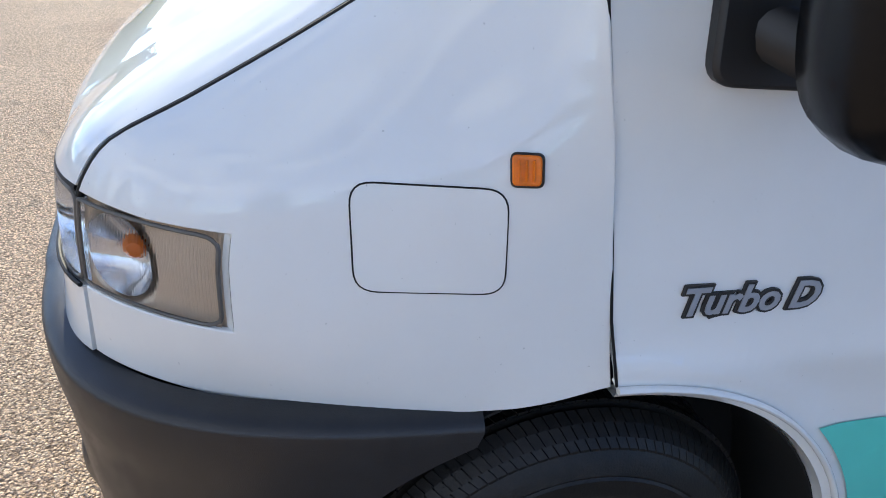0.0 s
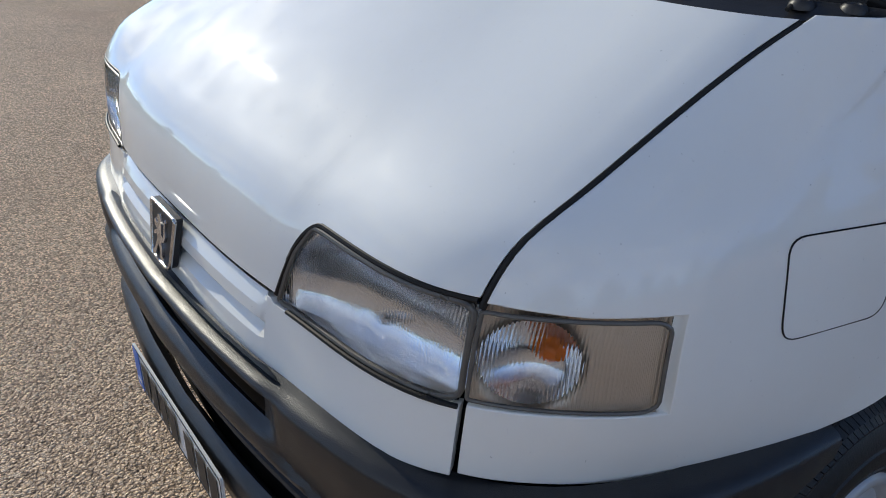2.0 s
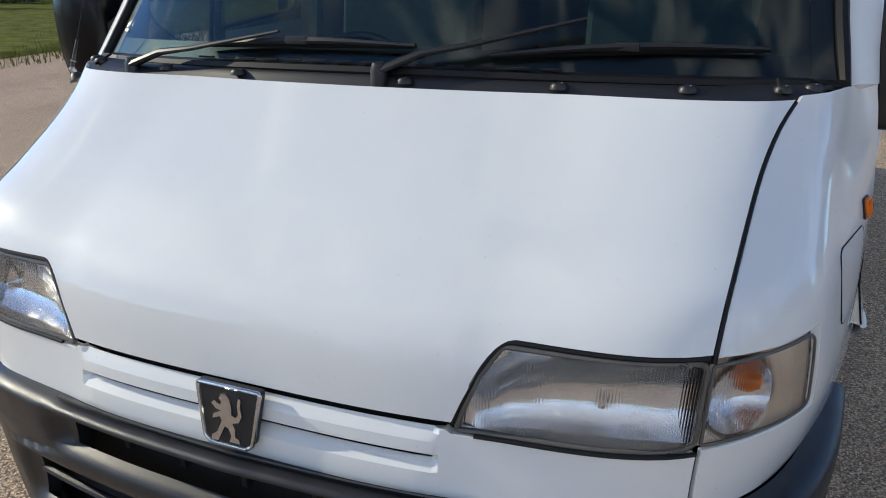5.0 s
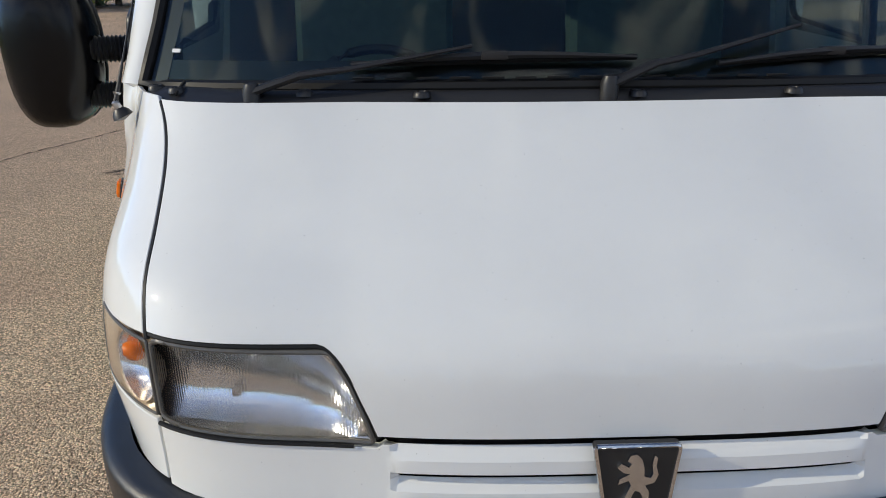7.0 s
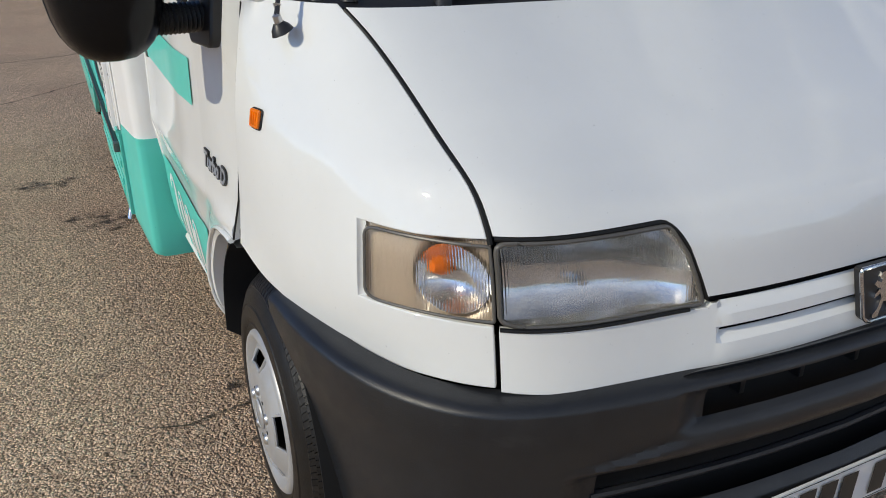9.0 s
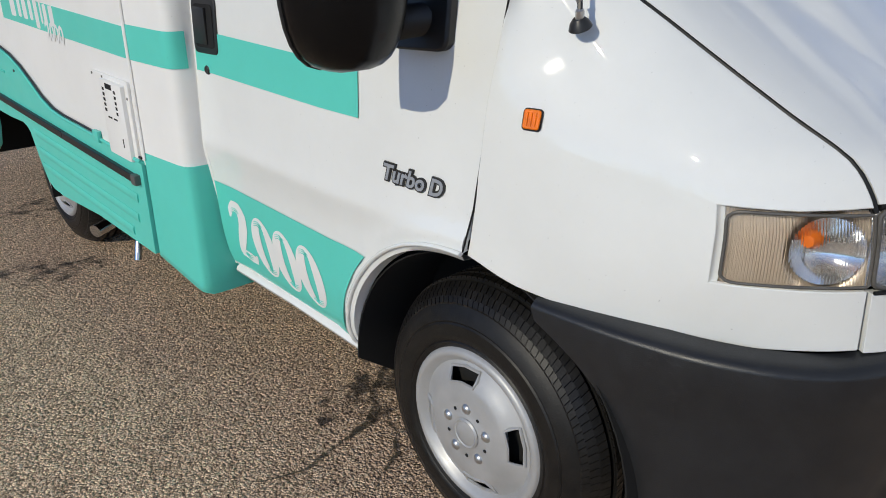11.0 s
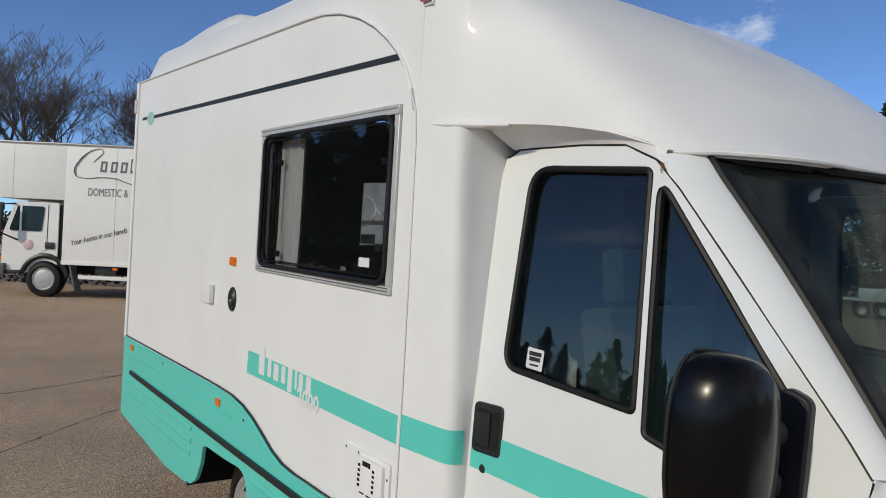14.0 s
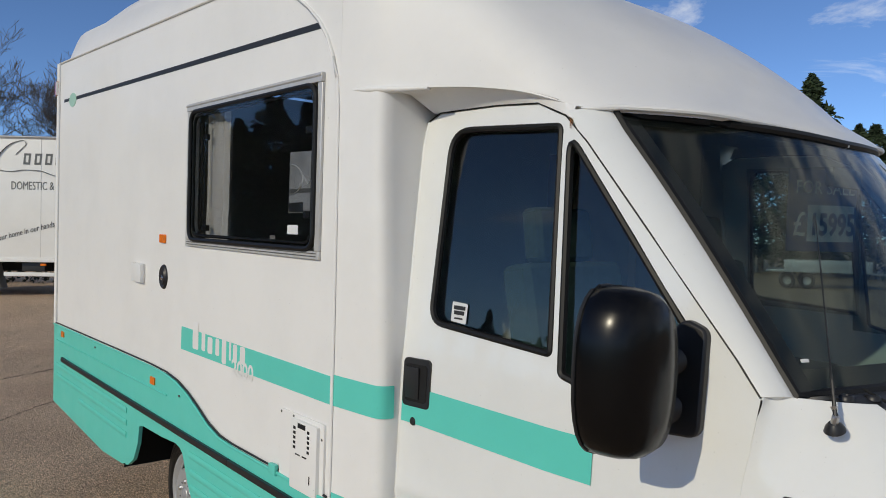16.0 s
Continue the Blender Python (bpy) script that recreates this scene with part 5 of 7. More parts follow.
    part("hub_ring", lathe([(0.030, 0.0185), (0.034, 0.0205), (0.038, 0.0165)], 28), SILVER, wheel)
    part("rim_barrel", lathe([(0.19, -0.02), (0.17, -0.06), (0.16, -0.15), (0.185, -0.19)], 40), BLACK, wheel, "dark steel rim")
    return wheel


for side in (1, -1):
    make_wheel(side, 0.953, 0.006, 0.342)
    make_wheel(side, 0.970, 2.82, 0.263, True)
    liner = [[(x * side, 0.02 + r * math.cos(a), 0.35 + r * math.sin(a)) for a in (radians(low + (180 - low) * k / 28) for k in range(29))] for x, r, low in ((0.935, 0.425, 0), (0.70, 0.425, -24), (0.70, 0.05, -24))]
    part("wheel_arch_liner", sheet(liner), VOID, motorhome, "black wheel arch liner", thick=0.004)
    rear_liner = [[(x * side, 2.80 + r * math.cos(a), 0.30 + r * math.sin(a)) for a in (radians(0 + 180 * k / 20) for k in range(21))] for x, r in ((1.03, 0.40), (0.60, 0.40), (0.60, 0.05))]
    part("wheel_arch_liner", sheet(rear_liner), VOID, motorhome, "black wheel arch liner", thick=0.004)


# ---------------------------------------------------------------- over-cab moulding and roof
before_coachwork = set(scene.objects)
RIM_Y = (1.345, 1.20, 1.10, 0.90, 0.70, 0.506, 0.440, 0.320, 0.245, 0.196)
RIM_X = (1.040, 1.036, 1.005, 0.958, 0.905, 0.838, 0.775, 0.600, 0.300, 0.0)
RIM_Z = (2.050, 2.050, 2.046, 2.038, 2.014, 1.962, 1.967, 1.963, 1.949, 1.923)
TOP_Z = (2.608, 2.572, 2.534, 2.432, 2.312, 2.178, 2.115, 2.022, 1.970, 1.923)
CREASE_Z = (2.580, 2.515, 2.435, 2.312, 2.153, 2.002, 1.984, 1.972, 1.951, 1.923)
TOP_P = (12.0, 6.0, 3.8, 2.9, 2.6, 2.2, 2.0, 2.0, 2.0, 2.0)


def dome(a, n=30):
    """One cross section of the moulding, from its rim over the crease to its middle; a runs from its back edge (0) to its nose (9)."""
    k = tuple(range(10))
    s, a = (-1 if a < 0 else 1), abs(a)
    x, y, z = spline(k, RIM_X, a), spline(k, RIM_Y, a), spline(k, RIM_Z, a)
    top, fold, power = spline(k, TOP_Z, a), max(spline(k, CREASE_Z, a), z), spline(k, TOP_P, a)
    inset = 0.03 * min(1.0, 0.15 + a / 2)
    q = [(x * (1 - inset * u * u), z + (fold - z) * u) for u in np.linspace(0, 1, 20)]
    q += [((1 - inset) * x * (1 - u), fold + (top - fold) * (1 - (1 - u) ** power)) for u in np.linspace(0, 1, 60)[1:]]
    q = np.array(q)
    run = np.concatenate([[0], np.cumsum(np.hypot(np.diff(q[:, 0]), np.diff(q[:, 1])))])
    at = np.linspace(0, run[-1], n)
    q = np.stack([np.interp(at, run, q[:, 0]), np.interp(at, run, q[:, 1])], 1)
    soft = min(1.0, 0.2 + a)
    for _ in range(3):
        q[1:-1] += soft * (q[:-2] - 2 * q[1:-1] + q[2:]) / 4
    return [Vector((p[0] * s, y, p[1])) for p in q]


def door_rear(z):
    """The cab door's rear edge at height z."""
    return spline((0.40, 0.80, 1.20, 1.60, 1.90, 1.975, 2.06), (1.098, 1.097, 1.095, 1.112, 1.126, 1.128, 1.128), z)


def make_overcab():
    rows = []
    for a in [k * 0.15 for k in range(61)]:
        right = dome(a)
        rows.append(right + [Vector((-p.x, p.y, p.z)) for p in right[-2::-1]])
    bm = sheet(rows)
    bmesh.ops.remove_doubles(bm, verts=bm.verts[:], dist=1e-4)
    inner = [v for v in bm.verts if not v.is_boundary and v.co.y < 1.25]
    for _ in range(5):
        bmesh.ops.smooth_vert(bm, verts=inner, factor=0.5, use_axis_x=True, use_axis_y=True, use_axis_z=True)
    part("overcab_moulding", outward(bm, (0, 1.3, 2.0)), CREAM, motorhome, "smooth white overcab moulding", 70, thick=0.02)
    # underside of the brow above the doors and the screen
    for s in (1, -1):
        under = []
        for k in range(33):
            a = 1.6 + 3.25 * k / 32
            p = dome(s * a)[0]
            y = min(max(p.y + 0.01, 0.50), 1.09)
            z = float(np.interp(y, (0.47, 0.555, 0.66, 0.82, 1.07), (1.872, 1.950, 1.992, 2.000, 1.998)))
            q = Vector(((door_x(y, z) + 0.001) * s, y, z - 0.012))
            close = 0.25 * max(0.0, (a - 4.2) / 0.65) ** 2
            q = q.lerp(p + Vector((-0.012 * s, 0.004, 0.001)), close)
            under.append([p + Vector((-0.002 * s, 0, 0.002)), p.lerp(q, 0.5) + Vector((0, 0, 0.020 * (1 - close))), q])
        part("brow_underside", sheet(under), CREAM, motorhome, "white underside of the moulding's brow", 60, thick=0.004)
        # the brow's lip runs out along the side
        tip = [dome(s * a)[0] + Vector((-0.004 * s, 0, -0.002)) for a in (2.6, 2.0, 1.5, 1.1)] + [Vector((1.034 * s, 1.245, 2.052)), Vector((1.034 * s, 1.30, 2.054))]
        part("brow_lip", tube(tip, [0.010, 0.016, 0.019, 0.017, 0.011, 0.002], 10, True, 0.6), CREAM, motorhome, "white tapered end of the brow", 70)
        # the post behind the door
        plan = ((1.040, 1.345), (1.040, 1.16), (1.038, 1.135), (1.030, 1.118), (1.015, 1.108), (0.99, 1.104), (0.94, 1.102))
        zs = steps((0.742, 6), (1.0, 4), (1.2, 10), 2.052)
        rows = [[((x if x > 0.97 else door_x(1.09, z) - 0.030) * s, y + (door_rear(z) - 1.104) * min(1, (1.345 - y) / 0.2), z) for x, y in plan] for z in zs]
        part("corner_post", outward(sheet(rows), (0, 1.6, 1.2)), CREAM, motorhome, "white moulded post behind the cab door", 70, thick=0.012)
        plan = ((1.040, 1.345), (1.040, 1.134), (1.037, 1.118), (1.029, 1.108), (1.010, 1.104), (0.98, 1.103), (0.94, 1.102))
        zs = (0.380, 0.388, 0.41, 0.48, 0.6, 0.742)
        rows = [[((x if x > 0.95 else 0.88) * s - (0.02 * s if k == 0 else 0), y - 0.008 * min(1, (1.345 - y) / 0.2), z - (0.065 * (1.345 - y) / 0.24) * (0.742 - z) / 0.36) for x, y in plan] for k, z in enumerate(zs)]
        rows[-1] = [((x if x > 0.95 else 0.88) * s, y - 0.008 * min(1, (1.345 - y) / 0.2), 0.742) for x, y in plan]
        part("corner_skirt", outward(sheet(rows), (0, 1.6, 0.8)), TEAL, motorhome, "turquoise lower corner panel", 70, thick=0.012)
        floor = [rows[0], [(x * s * 0.9, y + 0.02, 0.40) for x, y in plan]]
        part("corner_base", sheet(floor), TEAL, motorhome, "turquoise underside", thick=0.006)
        plan = ((1.040, 1.345), (1.040, 1.16), (1.038, 1.135), (1.030, 1.118), (1.015, 1.108), (0.99, 1.104), (0.94, 1.102))
        band = [[((x + 0.0022) * s, y - 0.0015 + (door_rear(z) - 1.104) * min(1, (1.345 - y) / 0.2), z) for x, y in plan[:-1]] for z in (1.030, 1.08, 1.133)]
        part("upper_stripe", outward(sheet(band), (0, 1.6, 1.0)), TEAL_FILM, motorhome, "turquoise stripe", 70)
    # rolled lip over the glass
    lip = [dome(a)[0] + Vector((0, 0, -0.004)) for a in steps((4.9, 24), 9.0)] + [dome(-a)[0] + Vector((0, 0, -0.004)) for a in steps((8.85, 23), 4.9)]
    fat = [0.003 + 0.005 * min(1.0, min(k, len(lip) - 1 - k) / 5) for k in range(len(lip))]
    part("brow_edge", tube(lip, fat, 8), CREAM, motorhome, "white rolled edge above the windscreen")


make_overcab()


def roof_top(y):
    """Height of the roof along the coachwork: it climbs from the moulding."""
    return spline((1.345, 1.5, 1.65, 1.85, 2.1, 2.6, 3.2, 4.2), (2.607, 2.662, 2.698, 2.726, 2.736, 2.738, 2.755, 2.758), y)


def roof_section(y, drop=0.0):
    pts = []
    for k in range(33):
        x = -1.04 + 2.08 * k / 32
        c = abs(x) / 1.04
        z = 2.05 + (roof_top(y) - 2.05) * max(0.0, 1 - c**10) ** 0.1
        pts.append((x, y, max(z, 2.532) - drop))
    return pts


def make_roof():
    rows = [roof_section(y) for y in (1.345, 1.42, 1.5, 1.6, 1.75, 1.9, 2.1, 2.6, 3.2, 3.8, 3.96)] + [roof_section(4.05, 0.012), roof_section(4.11, 0.04), roof_section(4.16, 0.09), roof_section(4.195, 0.15), roof_section(4.21, 0.21)]
    part("roof", outward(sheet(rows), (0, 2.7, 1.5)), CREAM, motorhome, "white roof panel", 60, thick=0.02)
    rows = []
    for k in range(25):
        y = 3.06 + 1.00 * k / 24
        h = spline((3.06, 3.09, 3.14, 3.22, 3.34, 3.6, 3.85, 4.0, 4.06), (-0.012, 0.022, 0.058, 0.080, 0.087, 0.080, 0.050, 0.010, -0.02), y)
        row = []
        for j in range(41):
            x = -1.0 + 2.0 * j / 40
            z = 2.05 + (roof_top(y) - 2.05) * max(0.0, 1 - (abs(x) / 1.04) ** 10) ** 0.1
            f = min(1.0, (1.0 - abs(x)) / 0.16)
            f *= f * (3 - 2 * f)
            row.append((x, y, z + h * f - 0.05 * (1 - f)))
        rows.append(row)
    part("roof_box", outward(sheet(rows), (0, 3.5, 1.5)), CREAM, motorhome, "raised white roof moulding", 50, thick=0.01)
    c = Vector((-0.75, 2.42, 2.790))
    dish = part("roof_antenna", lathe([(0.0, 0.095), (0.05, 0.094), (0.165, 0.086), (0.182, 0.076), (0.176, 0.066), (0.10, 0.050), (0.05, 0.040), (0.045, -0.08), (0.0, -0.08)], 36, Matrix.Translation(c) @ pose(0, 0, 0, 0, -90, 0) @ Matrix.Scale(0.68, 4)), CREAM, motorhome, "flat round white television antenna", 50)
    part("spike", tube([c + Vector((0.02, -0.01, 0.09)), c + Vector((0.02, -0.01, 0.21))], [0.006, 0.003], 8), CREAM, dish, "short white rod")


make_roof()

BODY_X = 1.040
ARC = [(2.12, 2.535), (1.98, 2.528), (1.845, 2.502), (1.72, 2.460), (1.625, 2.412), (1.54, 2.355), (1.475, 2.298), (1.425, 2.240), (1.385, 2.170), (1.362, 2.10), (1.352, 2.0)]
SKIRT_TOP = [(4.215, 0.898), (3.2, 0.902), (2.80, 0.902), (2.62, 0.896), (2.50, 0.878), (2.40, 0.848), (2.30, 0.805), (2.20, 0.758), (2.10, 0.730), (2.0, 0.722), (1.70, 0.718), (1.352, 0.712)]


def make_body_side(s):
    hole = [[(1.465, 1.535), (2.415, 1.535), (2.415, 2.10), (1.465, 2.10)]] if s < 0 else []
    outline = [(1.345, 0.70), (4.215, 0.70), (4.215, 2.535), (1.345, 2.535)]
    bm = panel(outline, hole, lambda y, z: Vector((BODY_X * s, y, z)))
    part("body_side", outward(bm, (0, 2.7, 1.5)), CREAM, motorhome, "flat white coachwork side", 30, thick=0.03)
    bead = [(4.205, 2.540)] + ARC + [(1.346, 1.6), (1.342, 1.2), (1.342, 0.72)]
    part("panel_bead", tube([((BODY_X + 0.003) * s, y, z) for y, z in bead], 0.008, 8, True, 0.6), CREAM, motorhome, "slim white edging strip")
    part("bead_line", tube([((BODY_X + 0.001) * s, y + 0.010, z - 0.004) for y, z in bead], 0.002, 6), ALU, motorhome, "thin grey joint line")
    part("corner_bead", tube([((BODY_X + 0.002) * s, 4.212, z) for z in (0.90, 1.5, 2.0, 2.54)], 0.014, 10), CREAM, motorhome, "white corner strip")
    part("joint_line", tube([((BODY_X + 0.004) * s, 4.192, z) for z in (0.90, 2.53)], 0.002, 6), ALU, motorhome, "thin grey joint line")
    part("black_line", slab([(1.462, 2.273), (3.905, 2.284), (3.905, 2.304), (1.468, 2.295)], lambda y, z: Vector((BODY_X * s, y, z)), 0.0018, s), INK, motorhome, "thin black coach line")
    part("black_line", slab([(4.03, 2.286), (4.12, 2.287), (4.12, 2.305), (4.03, 2.304)], lambda y, z: Vector((BODY_X * s, y, z)), 0.0018, s), INK, motorhome, "thin black coach line")
    part("round_decal", slab([(3.968 + 0.058 * math.cos(a), 2.288 + 0.042 * math.sin(a)) for a in (2 * math.pi * k / 24 for k in range(24))], lambda y, z: Vector((BODY_X * s, y, z)), 0.003, s), simple("mint_decal", (0.38, 0.62, 0.50), 0.4), motorhome, "mint green oval decal")
    st = part("upper_stripe", slab([(1.350, 1.030), (2.488, 1.037), (2.484, 1.141), (1.350, 1.124)], lambda y, z: Vector((BODY_X * s, y, z)), 0.0018, s), TEAL_FILM, motorhome, "turquoise stripe")
    # model name drawn as plain white strokes on the stripe
    def stroke(y0, z0, w, h):
        part("name_bar", slab(rounded([(y0, z0), (y0 - w, z0), (y0 - w, z0 + h), (y0, z0 + h)], 0.010, 3), lambda y, z: Vector(((BODY_X + 0.0019) * s, y, z)), 0.0003, s), FILM_WHITE, st, "white bar of the model name")

    y = 2.372
    for w, h, z in ((0.075, 0.12, 1.088), (0.045, 0.085, 1.092), (0.06, 0.070, 1.090), (0.045, 0.072, 1.092), (0.05, 0.105, 1.068), (0.022, 0.085, 1.090), (0.045, 0.072, 1.090), (0.055, 0.070, 1.092)):
        stroke(y, z - 0.030, w * 0.72, h)
        y -= w + 0.010
    bm = letters("2000", 0.062, lambda u, v, d: Vector(((BODY_X + 0.0020 + d * 0.3) * s, (2.025 - u * 0.95) if s < 0 else (1.80 + u * 0.95), 1.008 + v)), 0.0008, 0.0, 0.002)
    part("year_lettering", bm, FILM_WHITE, st, "white lettering 2000", 0)

    # turquoise skirt with pressed ribs and a wheel opening
    top = SKIRT_TOP
    low = [(1.352, 0.393), (1.81, 0.390), (2.17, 0.360), (2.27, 0.362), (2.325, 0.385), (2.375, 0.458), (2.43, 0.572), (2.46, 0.592), (2.50, 0.600), (2.65, 0.590), (2.86, 0.586), (2.90, 0.572), (2.915, 0.480), (2.96, 0.385), (3.03, 0.335), (3.10, 0.318), (3.38, 0.302), (4.215, 0.385)]
    bm = panel(top + low, (), lambda y, z: Vector(((BODY_X + 0.012 - 0.05 * max(0.0, (0.36 - z)) ** 1.0) * s, y, z)), (), (0.32, 0.36, 0.5))
    skirt = part("side_skirt", outward(bm, (0, 2.7, 0.6)), TEAL, motorhome, "turquoise ribbed side skirt", thick=0.02, bevel=0.006)
    part("skirt_edge", tube([((BODY_X + 0.013) * s, y, z) for y, z in top], 0.006, 8), TEAL, skirt, "raised top edge")
    part("skirt_shadow_line", tube([((BODY_X + 0.006) * s, y, z + 0.010) for y, z in top], 0.004, 6), INK, skirt, "dark joint line")
    for dz, y1 in ((0.075, 1.42), (0.150, 1.44), (0.215, 1.50)):
        pts = [((BODY_X + 0.013) * s, y, 0.645 + 0.0190 * (y - 1.393) - dz) for y in steps((y1, 8), 2.37 - 0.15 * dz)]
        part("pressed_rib", tube(pts, 0.0045, 10, True, 3.6), TEAL, skirt)
    for dz in (0.06, 0.125, 0.19):
        part("pressed_rib", tube([((BODY_X + 0.013) * s, y, 0.645 + 0.0190 * (y - 1.393) - dz) for y in (3.05, 3.5, 4.15 - 0.4 * (dz > 0.15))], 0.0045, 10, True, 3.6), TEAL, skirt)
    part("pressed_rib", tube([((BODY_X + 0.013) * s, y, 0.800) for y in (2.60, 3.2, 4.16)], 0.005, 6), TEAL, skirt)
    rail = [(y, 0.645 + 0.0190 * (y - 1.393)) for y in (1.40, 2.0, 3.0, 4.04)]
    bar = part("rubbing_strip", joined(*[slab([(a[0], a[1] - 0.014), (b[0], b[1] - 0.014), (b[0], b[1] + 0.014), (a[0], a[1] + 0.014)], lambda y, z: Vector(((BODY_X + 0.012) * s, y, z)), 0.016, s) for a, b in zip(rail[:-1], rail[1:])]), BLACK, motorhome, "black rubbing strip along the skirt", bevel=0.003)
    part("end_cap", box(((BODY_X + 0.022) * s, 1.392, 0.645), (0.022, 0.034, 0.034), 0.006), GREY_PLASTIC, bar, "grey end cap")
    if s < 0:
        part("clamp", box(((BODY_X + 0.016) * s, 1.675, 0.726), (0.016, 0.044, 0.040), 0.005), TEAL, skirt, "turquoise catch")
    for y, z in ((4.045, 0.855), (2.752, 0.838)):
        part("skirt_marker", slab(rounded([(y - 0.024, z - 0.018), (y + 0.024, z - 0.018), (y + 0.024, z + 0.018), (y - 0.024, z + 0.018)], 0.005), lambda yy, zz: Vector(((BODY_X + 0.012) * s, yy, zz)), 0.006, s), ORANGE, motorhome, "orange reflector on the skirt")
    for y, z in ((3.5, 0.868), (2.47, 0.825)):
        part("rivet", box(((BODY_X + 0.014) * s, y, z), (0.005, 0.010, 0.010), 0.002), GREY_PLASTIC, skirt)


for side in (1, -1):
    make_body_side(side)


def make_body_window():
    s = -1
    on = lambda y, z: Vector(((BODY_X + 0.000) * s, y, z))
    frame_w = part("body_window", joined(
        slab([(1.436, 2.096), (2.446, 2.096), (2.446, 2.128), (1.436, 2.128)], on, 0.016, s),
        slab([(1.436, 1.508), (2.446, 1.512), (2.446, 1.540), (1.436, 1.536)], on, 0.012, s),
        slab([(1.436, 1.536), (1.466, 1.536), (1.466, 2.096), (1.436, 2.096)], on, 0.012, s),
        slab([(2.416, 1.540), (2.446, 1.540), (2.446, 2.096), (2.416, 2.096)], on, 0.012, s)), FRAME_GREY, motorhome, "dark acrylic side window in an aluminium frame", bevel=0.003)
    for z in (1.519, 1.529):
        part("groove", tube([((BODY_X + 0.0125) * s, 1.45, z), ((BODY_X + 0.0125) * s, 2.43, z + 0.003)], 0.0018, 6), GREY_PLASTIC, frame_w)
    part("gutter", tube([((BODY_X + 0.017) * s, 1.438, 2.118), ((BODY_X + 0.017) * s, 2.444, 2.118)], 0.004, 6), FRAME_GREY, frame_w, "small rain gutter")
    po = rounded([(1.470, 1.542), (2.412, 1.542), (2.412, 2.092), (1.470, 2.092)], 0.055, 7)
    part("pane", slab(po, lambda y, z: Vector(((BODY_X + 0.010) * s, y, z)), 0.006, s), ACRYLIC, frame_w, "dark tinted acrylic pane", bevel=0.003)
    part("pane_edge", ring_bar([((BODY_X + 0.012) * s, y, z) for y, z in po], 0.010, 8), RUBBER, frame_w, "black edge of the pane")
    part("pane_edge", ring_bar([((BODY_X + 0.004) * s, 1.941 + (y - 1.941) * 0.955, 1.817 + (z - 1.817) * 0.93) for y, z in po], 0.007, 8), RUBBER, frame_w, "black inner seal")
    for y in (2.33, 2.365):
        part("stay", box(((BODY_X - 0.02) * s, y, 1.81), (0.010, 0.010, 0.46), 0.003), BLACK, frame_w, "black window stay")
    for y, z in ((2.30, 1.595), (1.54, 1.66), (1.535, 1.95), (2.31, 1.98)):
        part("catch", box(((BODY_X - 0.012) * s, y, z), (0.016, 0.040, 0.026), 0.005), BLACK, frame_w, "black window catch")
    part("label_sticker", slab([(1.555, 1.590), (1.620, 1.590), (1.620, 1.622), (1.555, 1.622)], lambda y, z: Vector(((BODY_X + 0.0165) * s, y, z)), 0.0006, s), PLATE, frame_w, "small white label")
    part("label_sticker", slab([(1.70, 1.568), (1.735, 1.568), (1.735, 1.582), (1.70, 1.582)], lambda y, z: Vector(((BODY_X + 0.0165) * s, y, z)), 0.0006, s), GREY_PLASTIC, frame_w, "small grey label")
    # curtain behind the pane, hanging in folds
    rows = [[((-0.985 + 0.016 * math.sin(k * 1.9)), 2.185 + 0.165 * k / 16 + 0.010 * (z < 1.7), z) for k in range(17)] for z in (1.53, 1.7, 1.9, 2.10)]
    part("curtain", sheet(rows), CURTAIN, motorhome, "off-white curtain behind the window", 80, thick=0.003)


make_body_window()


def make_window_reflection():
    """A grey sheet that paints a reflection seen inside the window."""
    s, X = -1, BODY_X - 0.034
    on = lambda y, z: Vector((X * s, y, z))
    grey = simple("glossy_grey_reflection", (0.42, 0.43, 0.44), 0.25, 0, 0.6, vary=0.35, scale=7)
    sh = part("leaflet", slab([(1.498, 1.668), (1.694, 1.664), (1.690, 1.884), (1.498, 1.880)], on, 0.002, s), grey, motorhome, "grey sheet painted as the reflection seen inside the side window")
    part("print_band", slab([(1.500, 1.738), (1.692, 1.735), (1.692, 1.750), (1.500, 1.753)], on, 0.0032, s), GREY_PLASTIC, sh, "dark grey band")
    part("print_band", slab([(1.600, 1.668), (1.690, 1.668), (1.690, 1.700), (1.600, 1.704)], on, 0.0032, s), INK, sh, "black patch")
    arc = [((X + 0.003) * s, 1.690 - 0.085 * math.sin(t), 1.785 + 0.055 * math.cos(t)) for t in (math.pi * k / 16 for k in range(17))]
    part("print_arc", tube(arc, 0.004, 6, True, 0.4), PLATE, sh, "white curved line")
    part("print_arc", tube([((X + 0.003) * s, 1.606, 1.80), ((X + 0.003) * s, 1.57, 1.766), ((X + 0.003) * s, 1.54, 1.80), ((X + 0.003) * s, 1.53, 1.87)], 0.0035, 6, True, 0.4), PLATE, sh, "white curved line")


make_window_reflection()


def make_rust():
    n = Nodes("rust_streak", (0.30, 0.12, 0.03), 0.85)
    n.vary(60, 0.5)
    n.link(n.ramp(n.noise(45, 4, 0.7), 0.40, 0.62, (0, 0, 0), (0.8, 0.8, 0.8)), n.b.inputs["Alpha"])
    on = lambda y, z: Vector((-(door_x(y, z) + 0.0035), y, z))
    bm = panel(rounded([(0.522, 1.945), (0.538, 1.945), (0.534, 1.918), (0.526, 1.914)], 0.004, 3), (), on)
    part("rust_mark", outward(bm, (0, 0.6, 1.5)), n.mat, motorhome, "small brown rust streak under the moulding", 0)


